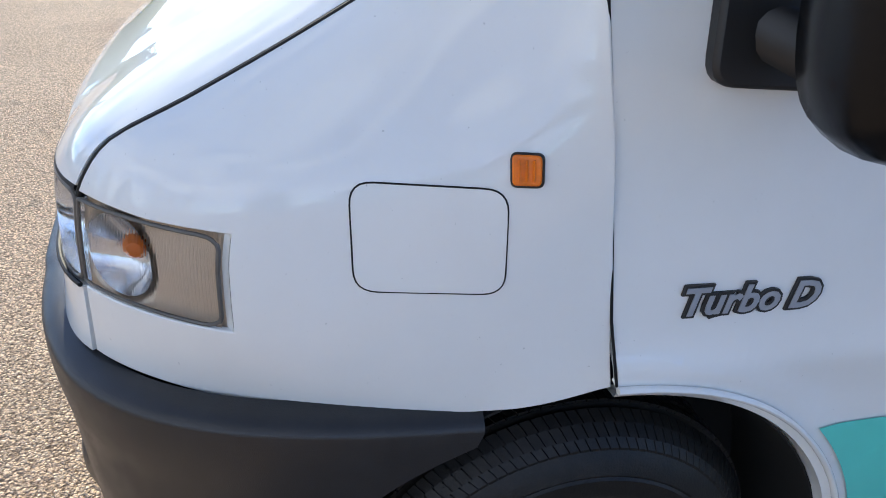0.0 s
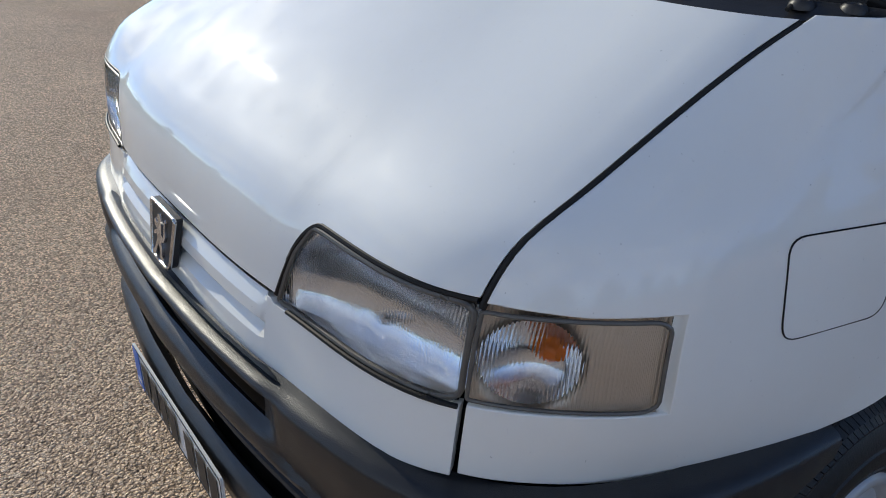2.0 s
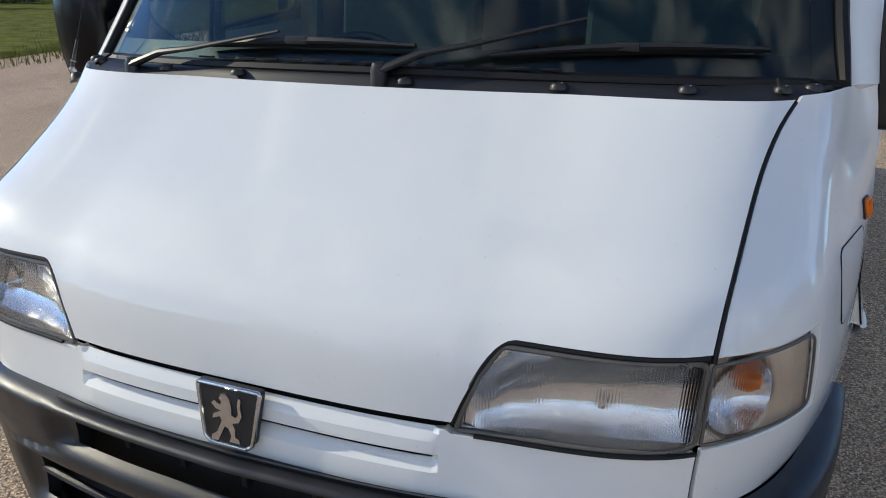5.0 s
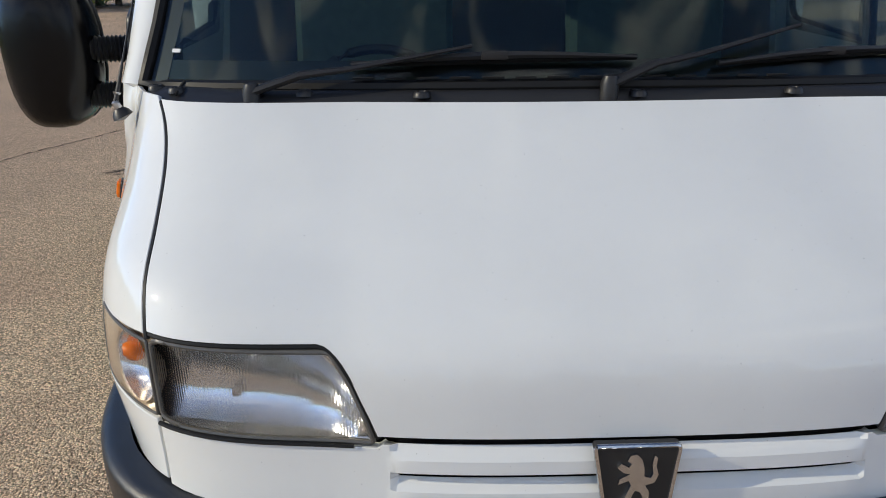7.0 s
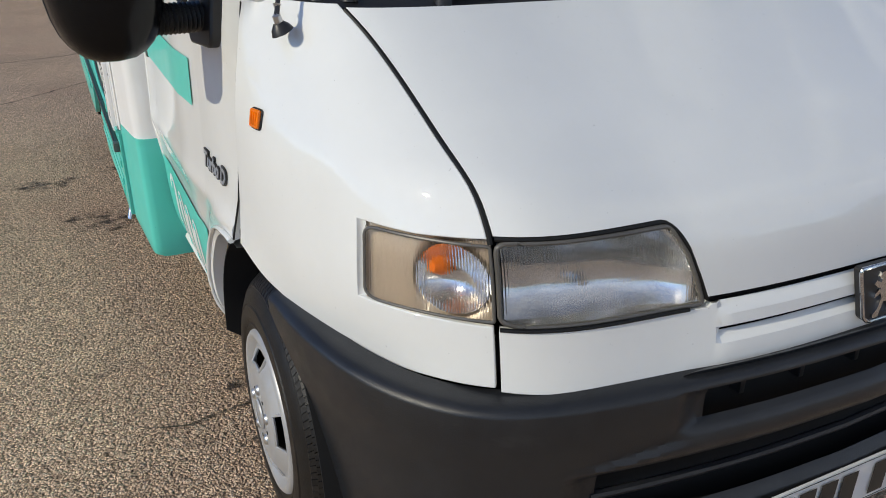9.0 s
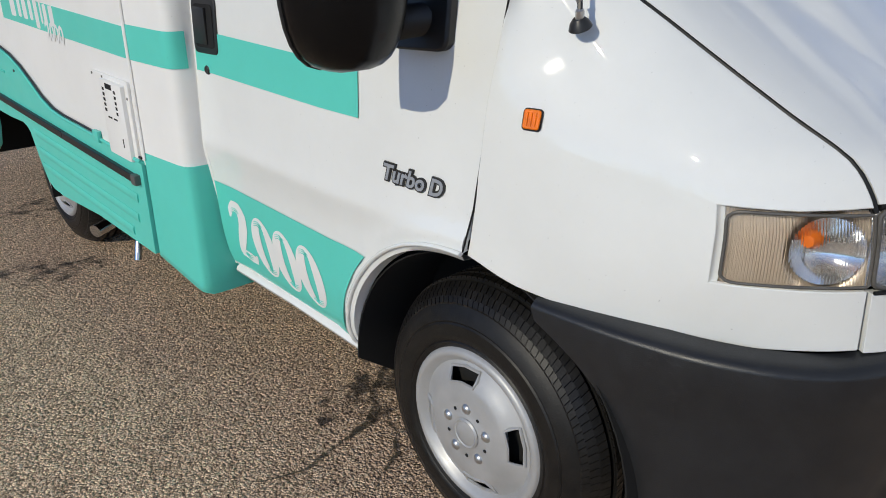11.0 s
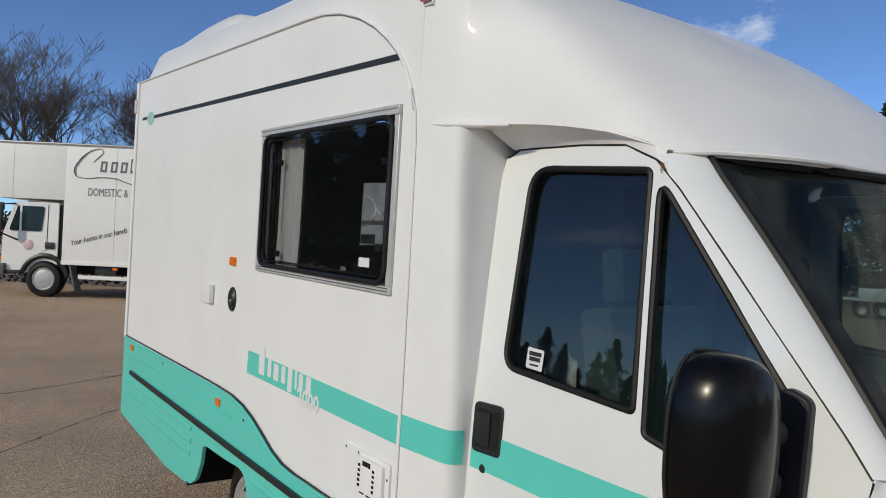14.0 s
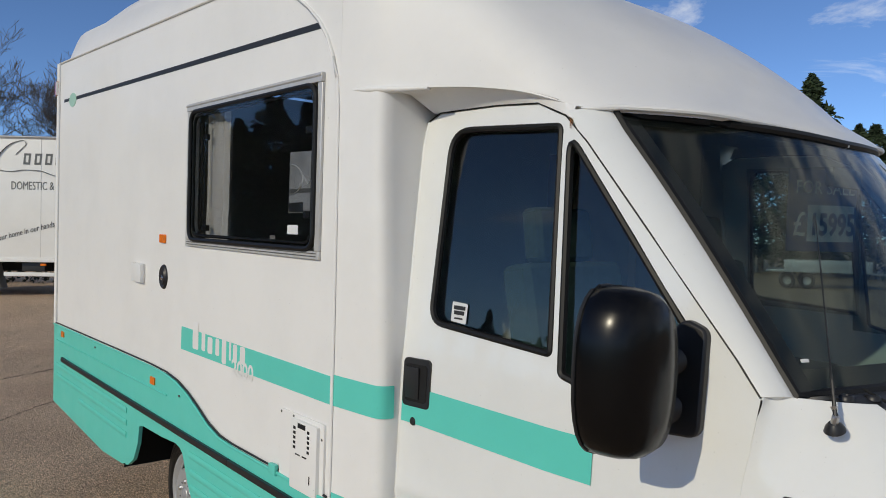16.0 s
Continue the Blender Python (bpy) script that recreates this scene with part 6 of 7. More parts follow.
def make_side_fittings():
    s = -1
    X = BODY_X
    # gas vent cover
    out = rounded([(1.372, 0.690), (1.648, 0.690), (1.648, 0.958), (1.372, 0.958)], 0.012, 3)
    vent = part("heater_vent", slab(out, lambda y, z: Vector((X * s, y, z)), 0.010, s), CREAM, motorhome, "white plastic vent cover", bevel=0.002)
    part("hood_box", box(((X + 0.013) * s, 1.478, 0.822), (0.022, 0.165, 0.245), 0.010), CREAM, vent, "raised white housing")
    for k in range(5):
        for y in (1.448, 1.532):
            part("vent_slot", box(((X + 0.0238) * s, y, 0.848 + 0.017 * k), (0.002, 0.014, 0.010), 0.0), VOID, vent)
    part("vent_slot", box(((X + 0.0238) * s, 1.490, 0.928), (0.002, 0.046, 0.017)), VOID, vent)
    for y in (1.470, 1.510):
        part("vent_slot", box(((X + 0.0238) * s, y, 0.826), (0.002, 0.028, 0.005)), VOID, vent)
    for k in range(4):
        part("vent_slot", box(((X + 0.0105) * s, 1.45 + 0.028 * k, 0.702), (0.002, 0.020, 0.006)), VOID, vent)
    part("vent_slot", box(((X + 0.0238) * s, 1.436, 0.755), (0.002, 0.006, 0.03)), VOID, vent)
    for y, z in ((1.638, 0.948), (1.384, 0.905), (1.56, 0.948)):
        part("screw", lathe([(0.0, 0.002), (0.004, 0.0015), (0.005, 0.0)], 10, Matrix.Translation(((X + 0.010) * s, y, z)) @ pose(0, 0, 0, 0, 0, 180)), GREY_PLASTIC, vent)
    # mains inlet and water filler
    part("mains_inlet", box(((X + 0.014) * s, 2.945, 1.348), (0.028, 0.115, 0.098), 0.014), FILM_WHITE, motorhome, "white mains inlet box")
    cap = part("water_filler", lathe([(0.0, 0.012), (0.030, 0.012), (0.036, 0.006), (0.044, 0.010), (0.050, 0.006), (0.052, 0.0), (0.0, 0.0)], 30, Matrix.Translation((X * s, 2.683, 1.350)) @ pose(0, 0, 0, 0, 0, 180) @ Matrix.Diagonal((1, 0.8, 1.15, 1))), BLACK, motorhome, "black round water filler cap")
    part("lock", lathe([(0.0, 0.004), (0.010, 0.003), (0.012, 0.0)], 14, Matrix.Translation(((X + 0.012) * s, 2.683, 1.345)) @ pose(0, 0, 0, 0, 0, 180)), CHROME, cap, "small bright lock")
    part("side_lamp", slab(rounded([(2.664, 1.512), (2.720, 1.512), (2.720, 1.552), (2.664, 1.552)], 0.006), lambda y, z: Vector((X * s, y, z)), 0.012, s), ORANGE, motorhome, "orange side lamp", bevel=0.003)
    for y, z in ((1.325, 2.476), (4.225, 2.385)):
        mk = part("outline_lamp", box(((X + 0.006) * s, y, z), (0.030, 0.046, 0.092), 0.008), RED, motorhome, "red and clear outline lamp")
        part("base", box(((X - 0.004) * s, y, z - 0.004), (0.018, 0.052, 0.104), 0.006), CREAM, mk, "white lamp foot")
        part("clear_half", box(((X + 0.010) * s, y - 0.017, z), (0.030, 0.012, 0.086), 0.005), FILM_WHITE, mk, "pale front half")
    # drain and exhaust under the skirt
    part("drain_pipe", tube([(-0.98, 1.56, 0.44), (-1.03, 1.54, 0.37), (-1.050, 1.525, 0.310)], 0.013, 10), CHROME, motorhome, "short metal drain pipe")
    part("exhaust_pipe", tube([(-0.60, 2.32, 0.20), (-0.80, 2.24, 0.19), (-0.96, 2.17, 0.175)], 0.028, 12), CHROME, motorhome, "bright exhaust tail pipe")


make_side_fittings()


def true_size():
    """The coachwork above is drawn on round numbers; bring it to its true length, width and height."""
    for ob in set(scene.objects) - before_coachwork:
        if ob.type != "MESH":
            continue
        for v in ob.data.vertices:
            x, y, z = v.co
            y = 1.357 + (y - 1.345) * 1.05 if y > 1.345 else y + 0.012 * min(max((y - 0.2) / 1.1, 0), 1)
            x *= 1 - 0.0106 * min(max((abs(x) - 0.85) / 0.1, 0), 1)
            z += 0.031 * min(max((z - 1.5) / 1.03, 0), 1.2)
            v.co = (x, y, z)


true_size()
make_rust()


# ---------------------------------------------------------------- rear, floor and cab inside
part("rear_wall", box((0, 4.352, 1.58), (2.04, 0.03, 1.95), 0.01), CREAM, motorhome, "white rear wall")
part("rear_skirt", box((0, 4.362, 0.67), (2.05, 0.03, 0.46), 0.01), TEAL, motorhome, "turquoise rear skirt")
part("floor_pan", box((0, 2.80, 0.66), (1.94, 3.00, 0.06), 0.01), VOID, motorhome, "dark underfloor")
part("cab_floor", joined(box((0, 0.83, 0.50), (1.70, 0.66, 0.05), 0.01), box((0, 0.25, 0.50), (1.34, 0.50, 0.05), 0.01)), TRIM_GREY, motorhome, "grey cab floor")
part("engine_bay_floor", box((0, -0.25, 0.50), (1.30, 0.80, 0.10), 0.03), VOID, motorhome, "dark engine underside")
part("bulkhead", box((0, -0.02, 0.85), (1.36, 0.04, 0.72), 0.01), TRIM_GREY, motorhome, "grey bulkhead")


def make_cab_inside():
    prof = ((-0.02, 1.27), (0.05, 1.262), (0.20, 1.235), (0.30, 1.215), (0.345, 1.17), (0.33, 1.05), (0.28, 0.92))
    rows = [[(x, y - 0.14 + 0.15 * abs(x / 0.85) ** 2.6, z - 0.02 * abs(x) ** 2) for y, z in prof] for x in steps((-0.86, 24), 0.86)]
    dash = part("dashboard", outward(sheet(rows), (0, -0.2, 1.0)), TRIM_GREY, motorhome, "dark grey dashboard", 70, thick=0.02)
    part("instrument_hood", box((-0.40, 0.16, 1.255), (0.36, 0.16, 0.08), 0.03), TRIM_GREY, dash, "instrument cowl")
    ring = [Vector((-0.40, 0.36, 1.16)) + pose(0, 0, 0, 52, 0, 0).to_3x3() @ Vector((0.195 * math.cos(a), 0.195 * math.sin(a), 0)) for a in (2 * math.pi * k / 32 for k in range(32))]
    wheel = part("steering_wheel", ring_bar(ring, 0.014, 8), BLACK, motorhome, "black steering wheel")
    part("spoke", tube([ring[0], Vector((-0.40, 0.345, 1.145)), ring[16]], 0.014, 8), BLACK, wheel)
    for sx in (-0.42, 0.42):
        seat = part("cab_seat", box((sx, 0.62, 0.90), (0.50, 0.50, 0.16), 0.05, None, 3), SEAT, motorhome, "pale green patterned cab seat")
        part("backrest", box((sx, 0.88, 1.22), (0.48, 0.13, 0.62), 0.05, pose(0, 0, 0, -12, 0, 0), 3), SEAT, seat, "tall backrest")
        part("headrest", box((sx, 0.97, 1.62), (0.27, 0.09, 0.19), 0.04, pose(0, 0, 0, -8, 0, 0), 3), SEAT, seat, "headrest")
        part("seat_base", box((sx, 0.64, 0.68), (0.40, 0.42, 0.30), 0.02), TRIM_GREY, seat, "grey seat box")
    part("cabinet_wall", box((0.50, 1.62, 1.35), (0.06, 0.50, 1.35), 0.01), simple("pale_wood_panel", (0.42, 0.30, 0.19), 0.5, vary=0.15), motorhome, "pale wooden cabinet side")
    part("inner_mirror", box((0.0, 0.20, 1.83), (0.20, 0.03, 0.06), 0.012), BLACK, motorhome, "interior mirror")
    # price card behind the glass
    def on(u, v, d):
        return Vector((0.295, 0.39, 1.74)) + (u - 0.15) * Vector((0.94, -0.33, 0)) + Vector((0, 0, v - 0.125)) + d * Vector((-0.33, -0.94, 0))

    card = part("price_card", prism(rounded([(-0.02, -0.02), (0.30, -0.02), (0.30, 0.27), (-0.02, 0.27)], 0.01), on, 0.003), simple("blue_card", (0.02, 0.07, 0.20), 0.5, vary=0.05), motorhome, "blue for-sale card behind the windscreen")
    part("card_text", letters("FOR SALE", 0.045, lambda u, v, d: on(u * 1.0 + 0.01, v + 0.185, d + 0.004), 0.0005), FILM_WHITE, card, "white lettering", 0)
    part("card_text", letters("£", 0.085, lambda u, v, d: on(u + 0.0, v + 0.035, d + 0.004), 0.0005), FILM_WHITE, card, "white pound sign", 0)
    part("price_box", prism([(0.070, 0.015), (0.290, 0.015), (0.290, 0.145), (0.070, 0.145)], lambda u, v, d: on(u, v, d + 0.0035), 0.001), PLATE, card, "white price panel")
    part("card_text", letters("15995", 0.075, lambda u, v, d: on(u * 0.80 + 0.078, v + 0.04, d + 0.006), 0.0005, 0.0, 0.003), simple("price_ink", (0.03, 0.08, 0.22), 0.5, vary=0), card, "blue price figures", 0)


make_cab_inside()

# alarm sticker in the driver's window
for s, y0 in ((-1, 0.890),):
    stick = part("window_sticker", slab(rounded([(y0 - 0.033, 1.352), (y0 + 0.033, 1.355), (y0 + 0.033, 1.415), (y0 - 0.033, 1.412)], 0.005), lambda y, z: Vector(((door_x(y, z) - 0.0150) * s, y, z)), 0.0008, s), PLATE, motorhome, "small white square window sticker")
    for z, w, h in ((1.398, 0.025, 0.006), (1.383, 0.022, 0.006), (1.366, 0.018, 0.0025)):
        part("sticker_bar", slab([(y0 - w, z - h), (y0 + w, z - h), (y0 + w, z + h), (y0 - w, z + h)], lambda y, z: Vector(((door_x(y, z) - 0.0138) * s, y, z)), 0.0004, s), INK, stick, "black bar")
p = screen_edge(-0.93, 0.10)
part("glass_label", box(p + Vector((0.0, -0.004, 0)), (0.020, 0.002, 0.008), 0.0, pose(0, 0, 0, -35, 0, -25)), PLATE, motorhome, "tiny white glass label")


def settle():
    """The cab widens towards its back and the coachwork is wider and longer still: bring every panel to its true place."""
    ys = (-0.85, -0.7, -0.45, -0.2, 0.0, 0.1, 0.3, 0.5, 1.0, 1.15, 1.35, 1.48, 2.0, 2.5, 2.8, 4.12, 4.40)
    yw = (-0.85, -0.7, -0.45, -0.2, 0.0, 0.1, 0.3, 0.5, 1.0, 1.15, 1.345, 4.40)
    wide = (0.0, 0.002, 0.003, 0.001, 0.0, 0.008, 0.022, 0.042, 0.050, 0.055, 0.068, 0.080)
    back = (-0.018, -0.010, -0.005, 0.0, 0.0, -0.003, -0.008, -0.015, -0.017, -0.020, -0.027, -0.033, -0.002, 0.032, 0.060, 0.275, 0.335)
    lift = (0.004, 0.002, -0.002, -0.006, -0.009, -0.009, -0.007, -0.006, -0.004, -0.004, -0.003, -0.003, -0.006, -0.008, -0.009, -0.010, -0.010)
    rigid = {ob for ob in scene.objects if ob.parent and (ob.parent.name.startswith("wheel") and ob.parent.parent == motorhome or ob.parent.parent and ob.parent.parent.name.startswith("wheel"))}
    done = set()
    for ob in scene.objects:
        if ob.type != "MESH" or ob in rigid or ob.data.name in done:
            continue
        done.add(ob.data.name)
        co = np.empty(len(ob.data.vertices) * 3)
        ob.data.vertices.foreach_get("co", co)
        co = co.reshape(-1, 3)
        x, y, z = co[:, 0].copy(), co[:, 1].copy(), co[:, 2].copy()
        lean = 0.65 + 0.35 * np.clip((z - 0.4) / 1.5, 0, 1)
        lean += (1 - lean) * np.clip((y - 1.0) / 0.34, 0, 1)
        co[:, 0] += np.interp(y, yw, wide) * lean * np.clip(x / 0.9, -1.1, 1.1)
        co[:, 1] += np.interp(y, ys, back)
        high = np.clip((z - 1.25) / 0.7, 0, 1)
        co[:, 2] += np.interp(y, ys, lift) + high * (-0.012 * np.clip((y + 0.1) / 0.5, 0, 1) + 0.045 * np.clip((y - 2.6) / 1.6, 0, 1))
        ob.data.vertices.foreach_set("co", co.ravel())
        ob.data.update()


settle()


# ---------------------------------------------------------------- ground
def make_ground():
    n = 60
    rows = []
    for i in range(n + 1):
        y = math.copysign(abs(2 * i / n - 1) ** 2.5, 2 * i / n - 1) * 900
        row = []
        for j in range(n + 1):
            x = math.copysign(abs(2 * j / n - 1) ** 2.5, 2 * j / n - 1) * 900
            r = math.hypot(x, y - 1)
            row.append((x, y, 0.0 if r < 7 else 0.05 * (noise.noise((x * 0.05, y * 0.05, 0))) * min(1, (r - 7) / 20) - 0.0))
        rows.append(row)
    bm = sheet(rows)
    tagged(new("ground", mesh_of(outward(bm, (0, 0, -50)), "ground", ASPHALT)), "worn brown-grey asphalt of a yard with oil stains", "ground", kind="structure")


make_ground()


def crack(path, width, name="crack", seed=1):
    rnd = random.Random(seed)
    pts = []
    for (x0, y0), (x1, y1) in zip(path[:-1], path[1:]):
        m = max(2, int(math.hypot(x1 - x0, y1 - y0) / 0.05))
        pts += [(x0 + (x1 - x0) * k / m, y0 + (y1 - y0) * k / m) for k in range(m)]
    pts.append(path[-1])
    rows = []
    for k, (x, y) in enumerate(pts):
        a, b = pts[max(k - 1, 0)], pts[min(k + 1, len(pts) - 1)]
        d = Vector((b[0] - a[0], b[1] - a[1])).normalized()
        w = width * rnd.uniform(0.25, 1.0) * min(1, 0.15 + min(k, len(pts) - 1 - k) / 6)
        o = rnd.uniform(-1, 1) * width * 0.7
        rows.append([(x - d.y * (o + w), y + d.x * (o + w), 0.004), (x - d.y * (o - w), y + d.x * (o - w), 0.004)])
    tagged(new("ground_crack", mesh_of(outward(sheet(rows), (0, 0, -5)), "ground_crack", TAR)), "dark crack in the asphalt with moss", "crack", kind="structure")


crack([(-0.50, 0.88), (-0.66, 0.74), (-0.73, 0.68), (-0.82, 0.58), (-0.95, 0.54), (-1.09, 0.53), (-1.22, 0.55)], 0.018, seed=2)
crack([(-0.74, 0.62), (-0.80, 0.48), (-0.86, 0.40), (-1.01, 0.32)], 0.013, seed=3)
crack([(-4.7, 3.4), (-3.93, 4.71), (-3.7, 5.3), (-3.43, 5.91), (-2.95, 7.1), (-2.45, 7.77), (-1.9, 8.05), (-1.32, 8.26), (0.4, 9.2), (4, 10.6)], 0.022, seed=4)
crack([(-2.4, 5.1), (-1.15, 6.46), (-0.70, 6.95), (-0.16, 7.36), (1.2, 8.1)], 0.014, seed=5)


def make_stain(x, y, r, seed):
    rnd = random.Random(seed)
    bm = bmesh.new()
    ring = []
    for k in range(26):
        a = 2 * math.pi * k / 26
        q = r * (0.55 + 0.45 * rnd.random())
        ring.append(bm.verts.new((x + 1.5 * q * math.cos(a), y + 0.8 * q * math.sin(a), 0.004)))
    bm.faces.new(ring)
    n = Nodes("oil_stain", (0.05, 0.042, 0.035), 0.75)
    n.vary(40, 0.6)
    n.link(n.ramp(n.noise(9, 6, 0.75), 0.46, 0.60, (0, 0, 0), (0.75, 0.75, 0.75)), n.b.inputs["Alpha"])
    n.bump(110, 0.8, 0.004)
    tagged(new("oil_stain", mesh_of(outward(bm, (0, 0, -5)), "oil_stain", n.mat)), "dark oily stain on the asphalt", "stain", "stains on the asphalt", kind="structure")


for k, (x, y, r) in enumerate(((-1.48, 3.30, 0.16), (-0.88, 3.46, 0.22), (-1.12, 2.45, 0.16), (-1.25, 2.60, 0.12), (-0.66, 0.70, 0.20), (-2.6, 4.4, 0.2), (-2.0, 4.1, 0.16), (-0.5, -0.55, 0.14))):
    make_stain(x, y, r, 20 + k)


def make_grass():
    rows = []
    for i in range(41):
        row = []
        for j in range(31):
            t, u = i / 40, j / 30
            x = -11.0 - 0.9 * (1 - t) * 0.0 - 60 * u ** 1.6 - 10 * max(0, t - 0.35)
            y = -30 + 75 * t
            row.append((x, y, 0.004 + min(0.08, 2 * u) + 0.9 * u * u + 0.06 * noise.noise((x * 0.6, y * 0.6, 3)) * min(1, u * 8)))
        rows.append(row)
    tagged(new("grass_verge", mesh_of(outward(sheet(rows), (0, 0, -90)), "grass_verge", GRASS)), "rough green grass verge beside the yard", "grass", kind="structure")
    rnd = random.Random(5)
    verts, faces = [], []
    for _ in range(9000):
        x, y = -11.1 - 14 * rnd.random() ** 1.5, rnd.uniform(2, 26)
        h, a = rnd.uniform(0.05, 0.16), rnd.uniform(0, 6.28)
        w = 0.012
        b = len(verts)
        verts += [(x - w * math.cos(a), y - w * math.sin(a), 0.02), (x + w * math.cos(a), y + w * math.sin(a), 0.02), (x + rnd.uniform(-0.05, 0.05), y + rnd.uniform(-0.05, 0.05), 0.05 + h)]
        faces.append((b, b + 1, b + 2))
    me = bpy.data.meshes.new("grass_blades")
    me.from_pydata(verts, [], faces)
    me.materials.append(GRASS)
    tagged(new("grass_blades", me), "tufts of green grass on the verge", "grass", kind="stuff")


make_grass()


# ---------------------------------------------------------------- removal lorry across the yard
def make_lorry():
    lorry = tagged(new("removal_lorry"), "white removal lorry with grey lettering parked across the yard", "lorry")
    lorry.matrix_world = pose(-0.355, 21.91, 0, 0, 0, -36) @ Matrix.Scale(1.1, 4)

    def P(name, bm, m, label="", **k):
        return part(name, bm, m, lorry, label, **k)

    # local: x along the lorry, y into the picture, z up
    body = P("box_body", joined(box((5.2, 1.2, 2.19), (6.9, 2.4, 2.80), 0.03), box((1.00, 1.2, 2.93), (1.6, 2.4, 1.32), 0.03)), TRUCK_WHITE, "tall white box body over the cab")
    for x in (0.56, 2.95, 4.1, 5.2, 6.3, 7.4):
        part("panel_joint", box((x, -0.002, 2.9 if x < 1.7 else 2.2), (0.004, 0.005, 1.28 if x < 1.7 else 2.74)), FRAME_GREY, body, "thin panel joint")
    part("top_rail", tube([(0.2, -0.01, 3.57), (8.65, -0.01, 3.57)], 0.03, 8), ALU, body, "metal top rail")
    part("bottom_rail", box((5.2, -0.012, 0.82), (6.9, 0.03, 0.09), 0.01), TRUCK_WHITE, body, "white lower rail")
    cab = P("cab", prism(rounded([(0.31, 0.55), (1.62, 0.55), (1.62, 2.20), (0.60, 2.20), (0.34, 1.45)], [0.08, 0.02, 0.06, 0.12, 0.1]), lambda u, v, d: Vector((u, 0.06 + d, v)), 2.2), TRUCK_WHITE, "white lorry cab")
    # solid black box, put in for the shade behind the cab
    part("cab_gap", box((1.66, 1.0, 1.4), (0.08, 1.8, 1.5)), VOID, cab, "black box that paints the shade behind the cab")
    win = part("window", prism(rounded([(0.48, 1.52), (1.24, 1.52), (1.30, 2.10), (0.68, 2.10)], 0.06), lambda u, v, d: Vector((u, 0.052 - d, v)), 0.012), simple("lorry_window_glass", (0.015, 0.035, 0.04), 0.25, vary=0.4, scale=3, spec=0.3), cab, "dark side window")
    part("pillar", box((0.76, 0.035, 1.81), (0.05, 0.02, 0.60)), TRUCK_WHITE, cab)
    part("door_line", tube([(1.38, 0.055, 2.15), (1.37, 0.055, 1.1), (1.20, 0.055, 1.0)], 0.008, 6), GREY_PLASTIC, cab, "door gap")
    part("door_handle", box((1.45, 0.04, 1.20), (0.22, 0.04, 0.15), 0.02), BLACK, cab, "black door handle")
    part("round_badge", lathe([(0.0, 0.006), (0.11, 0.006), (0.12, 0.0)], 24, Matrix.Translation((0.94, 0.05, 1.20)) @ pose(0, 0, 0, 0, 0, -90)), simple("pale_round_sticker", (0.62, 0.45, 0.48), 0.5), cab, "pale round sticker")
    part("mirror_arm", tube([(0.62, 0.04, 2.14), (0.44, -0.22, 2.12), (0.44, -0.24, 1.46), (0.70, 0.04, 1.30)], 0.022, 8), BLACK, cab, "black tubular mirror arm")
    part("cab_mirror", box((0.44, -0.26, 1.76), (0.12, 0.10, 0.52), 0.03), BLACK, cab, "tall black cab mirror")
    part("wide_mirror", box((0.46, -0.26, 2.06), (0.12, 0.10, 0.18), 0.03), BLACK, cab, "small black wide-angle mirror")
    part("bumper", box((0.36, 1.05, 0.62), (0.18, 2.2, 0.26), 0.04), GREY_PLASTIC, cab, "grey cab bumper")
    part("step", box((0.62, 0.06, 0.56), (0.36, 0.10, 0.08), 0.02), BLACK, cab, "black cab step")
    part("front_lamp", box((0.30, 0.16, 0.86), (0.06, 0.22, 0.12), 0.02), ORANGE, cab, "orange corner lamp")
    part("wheel_arch", tube([(1.36 + 0.54 * math.cos(a), 0.03, 0.40 + 0.56 * math.sin(a)) for a in (radians(10 + 160 * k / 14) for k in range(15))], 0.06, 8), BLACK, cab, "black plastic wheel arch")
    # another black box stands for the shade inside the wheel arch
    part("arch_shade", box((1.36, 0.10, 0.62), (0.98, 0.06, 0.50), 0.05), VOID, cab)
    for x in (1.36, 6.3):
        w = P("wheel", lathe([(0.0, 0.02), (0.10, 0.03), (0.22, 0.0), (0.25, 0.02), (0.27, 0.0)], 28, Matrix.Translation((x, 0.0, 0.42)) @ pose(0, 0, 0, 0, 0, -90)), SILVER, "lorry wheel")
        part("tyre", lathe([(0.26, 0.0), (0.30, 0.03), (0.38, 0.02), (0.42, -0.03), (0.42, -0.22), (0.26, -0.24)], 36, Matrix.Translation((x, 0.0, 0.42)) @ pose(0, 0, 0, 0, 0, -90)), TYRE, w, "black tyre")
    P("mud_flap", box((2.04, 0.10, 0.48), (0.04, 0.30, 0.62), 0.01, pose(0, 0, 0, 0, -14, 0)), GREY_PLASTIC, "grey mud flap")
    P("chassis", box((4.6, 1.1, 0.66), (6.6, 1.2, 0.22), 0.01), VOID, "dark chassis frame")
    P("side_guard", box((4.1, 0.03, 0.50), (3.9, 0.05, 0.09), 0.015), TRUCK_WHITE, "white side guard rail")
    P("side_light", box((3.02, -0.02, 0.72), (0.12, 0.03, 0.05), 0.006), ORANGE, "orange side light")
    P("tool_box", box((2.75, 0.3, 0.66), (0.5, 0.4, 0.2), 0.02), BLACK, "black box under the body")
    face = lambda u, v, d: Vector((u, -0.006 - d, v))
    # the firm's mark as plain swashes and bars
    sw = [(2.40, 3.18), (2.52, 3.30), (2.62, 3.42), (2.55, 3.50), (2.34, 3.44), (2.10, 3.24), (1.97, 3.00), (2.02, 2.84), (2.30, 2.80), (2.60, 2.84), (2.90, 2.83), (3.15, 2.75), (3.6, 2.62)]
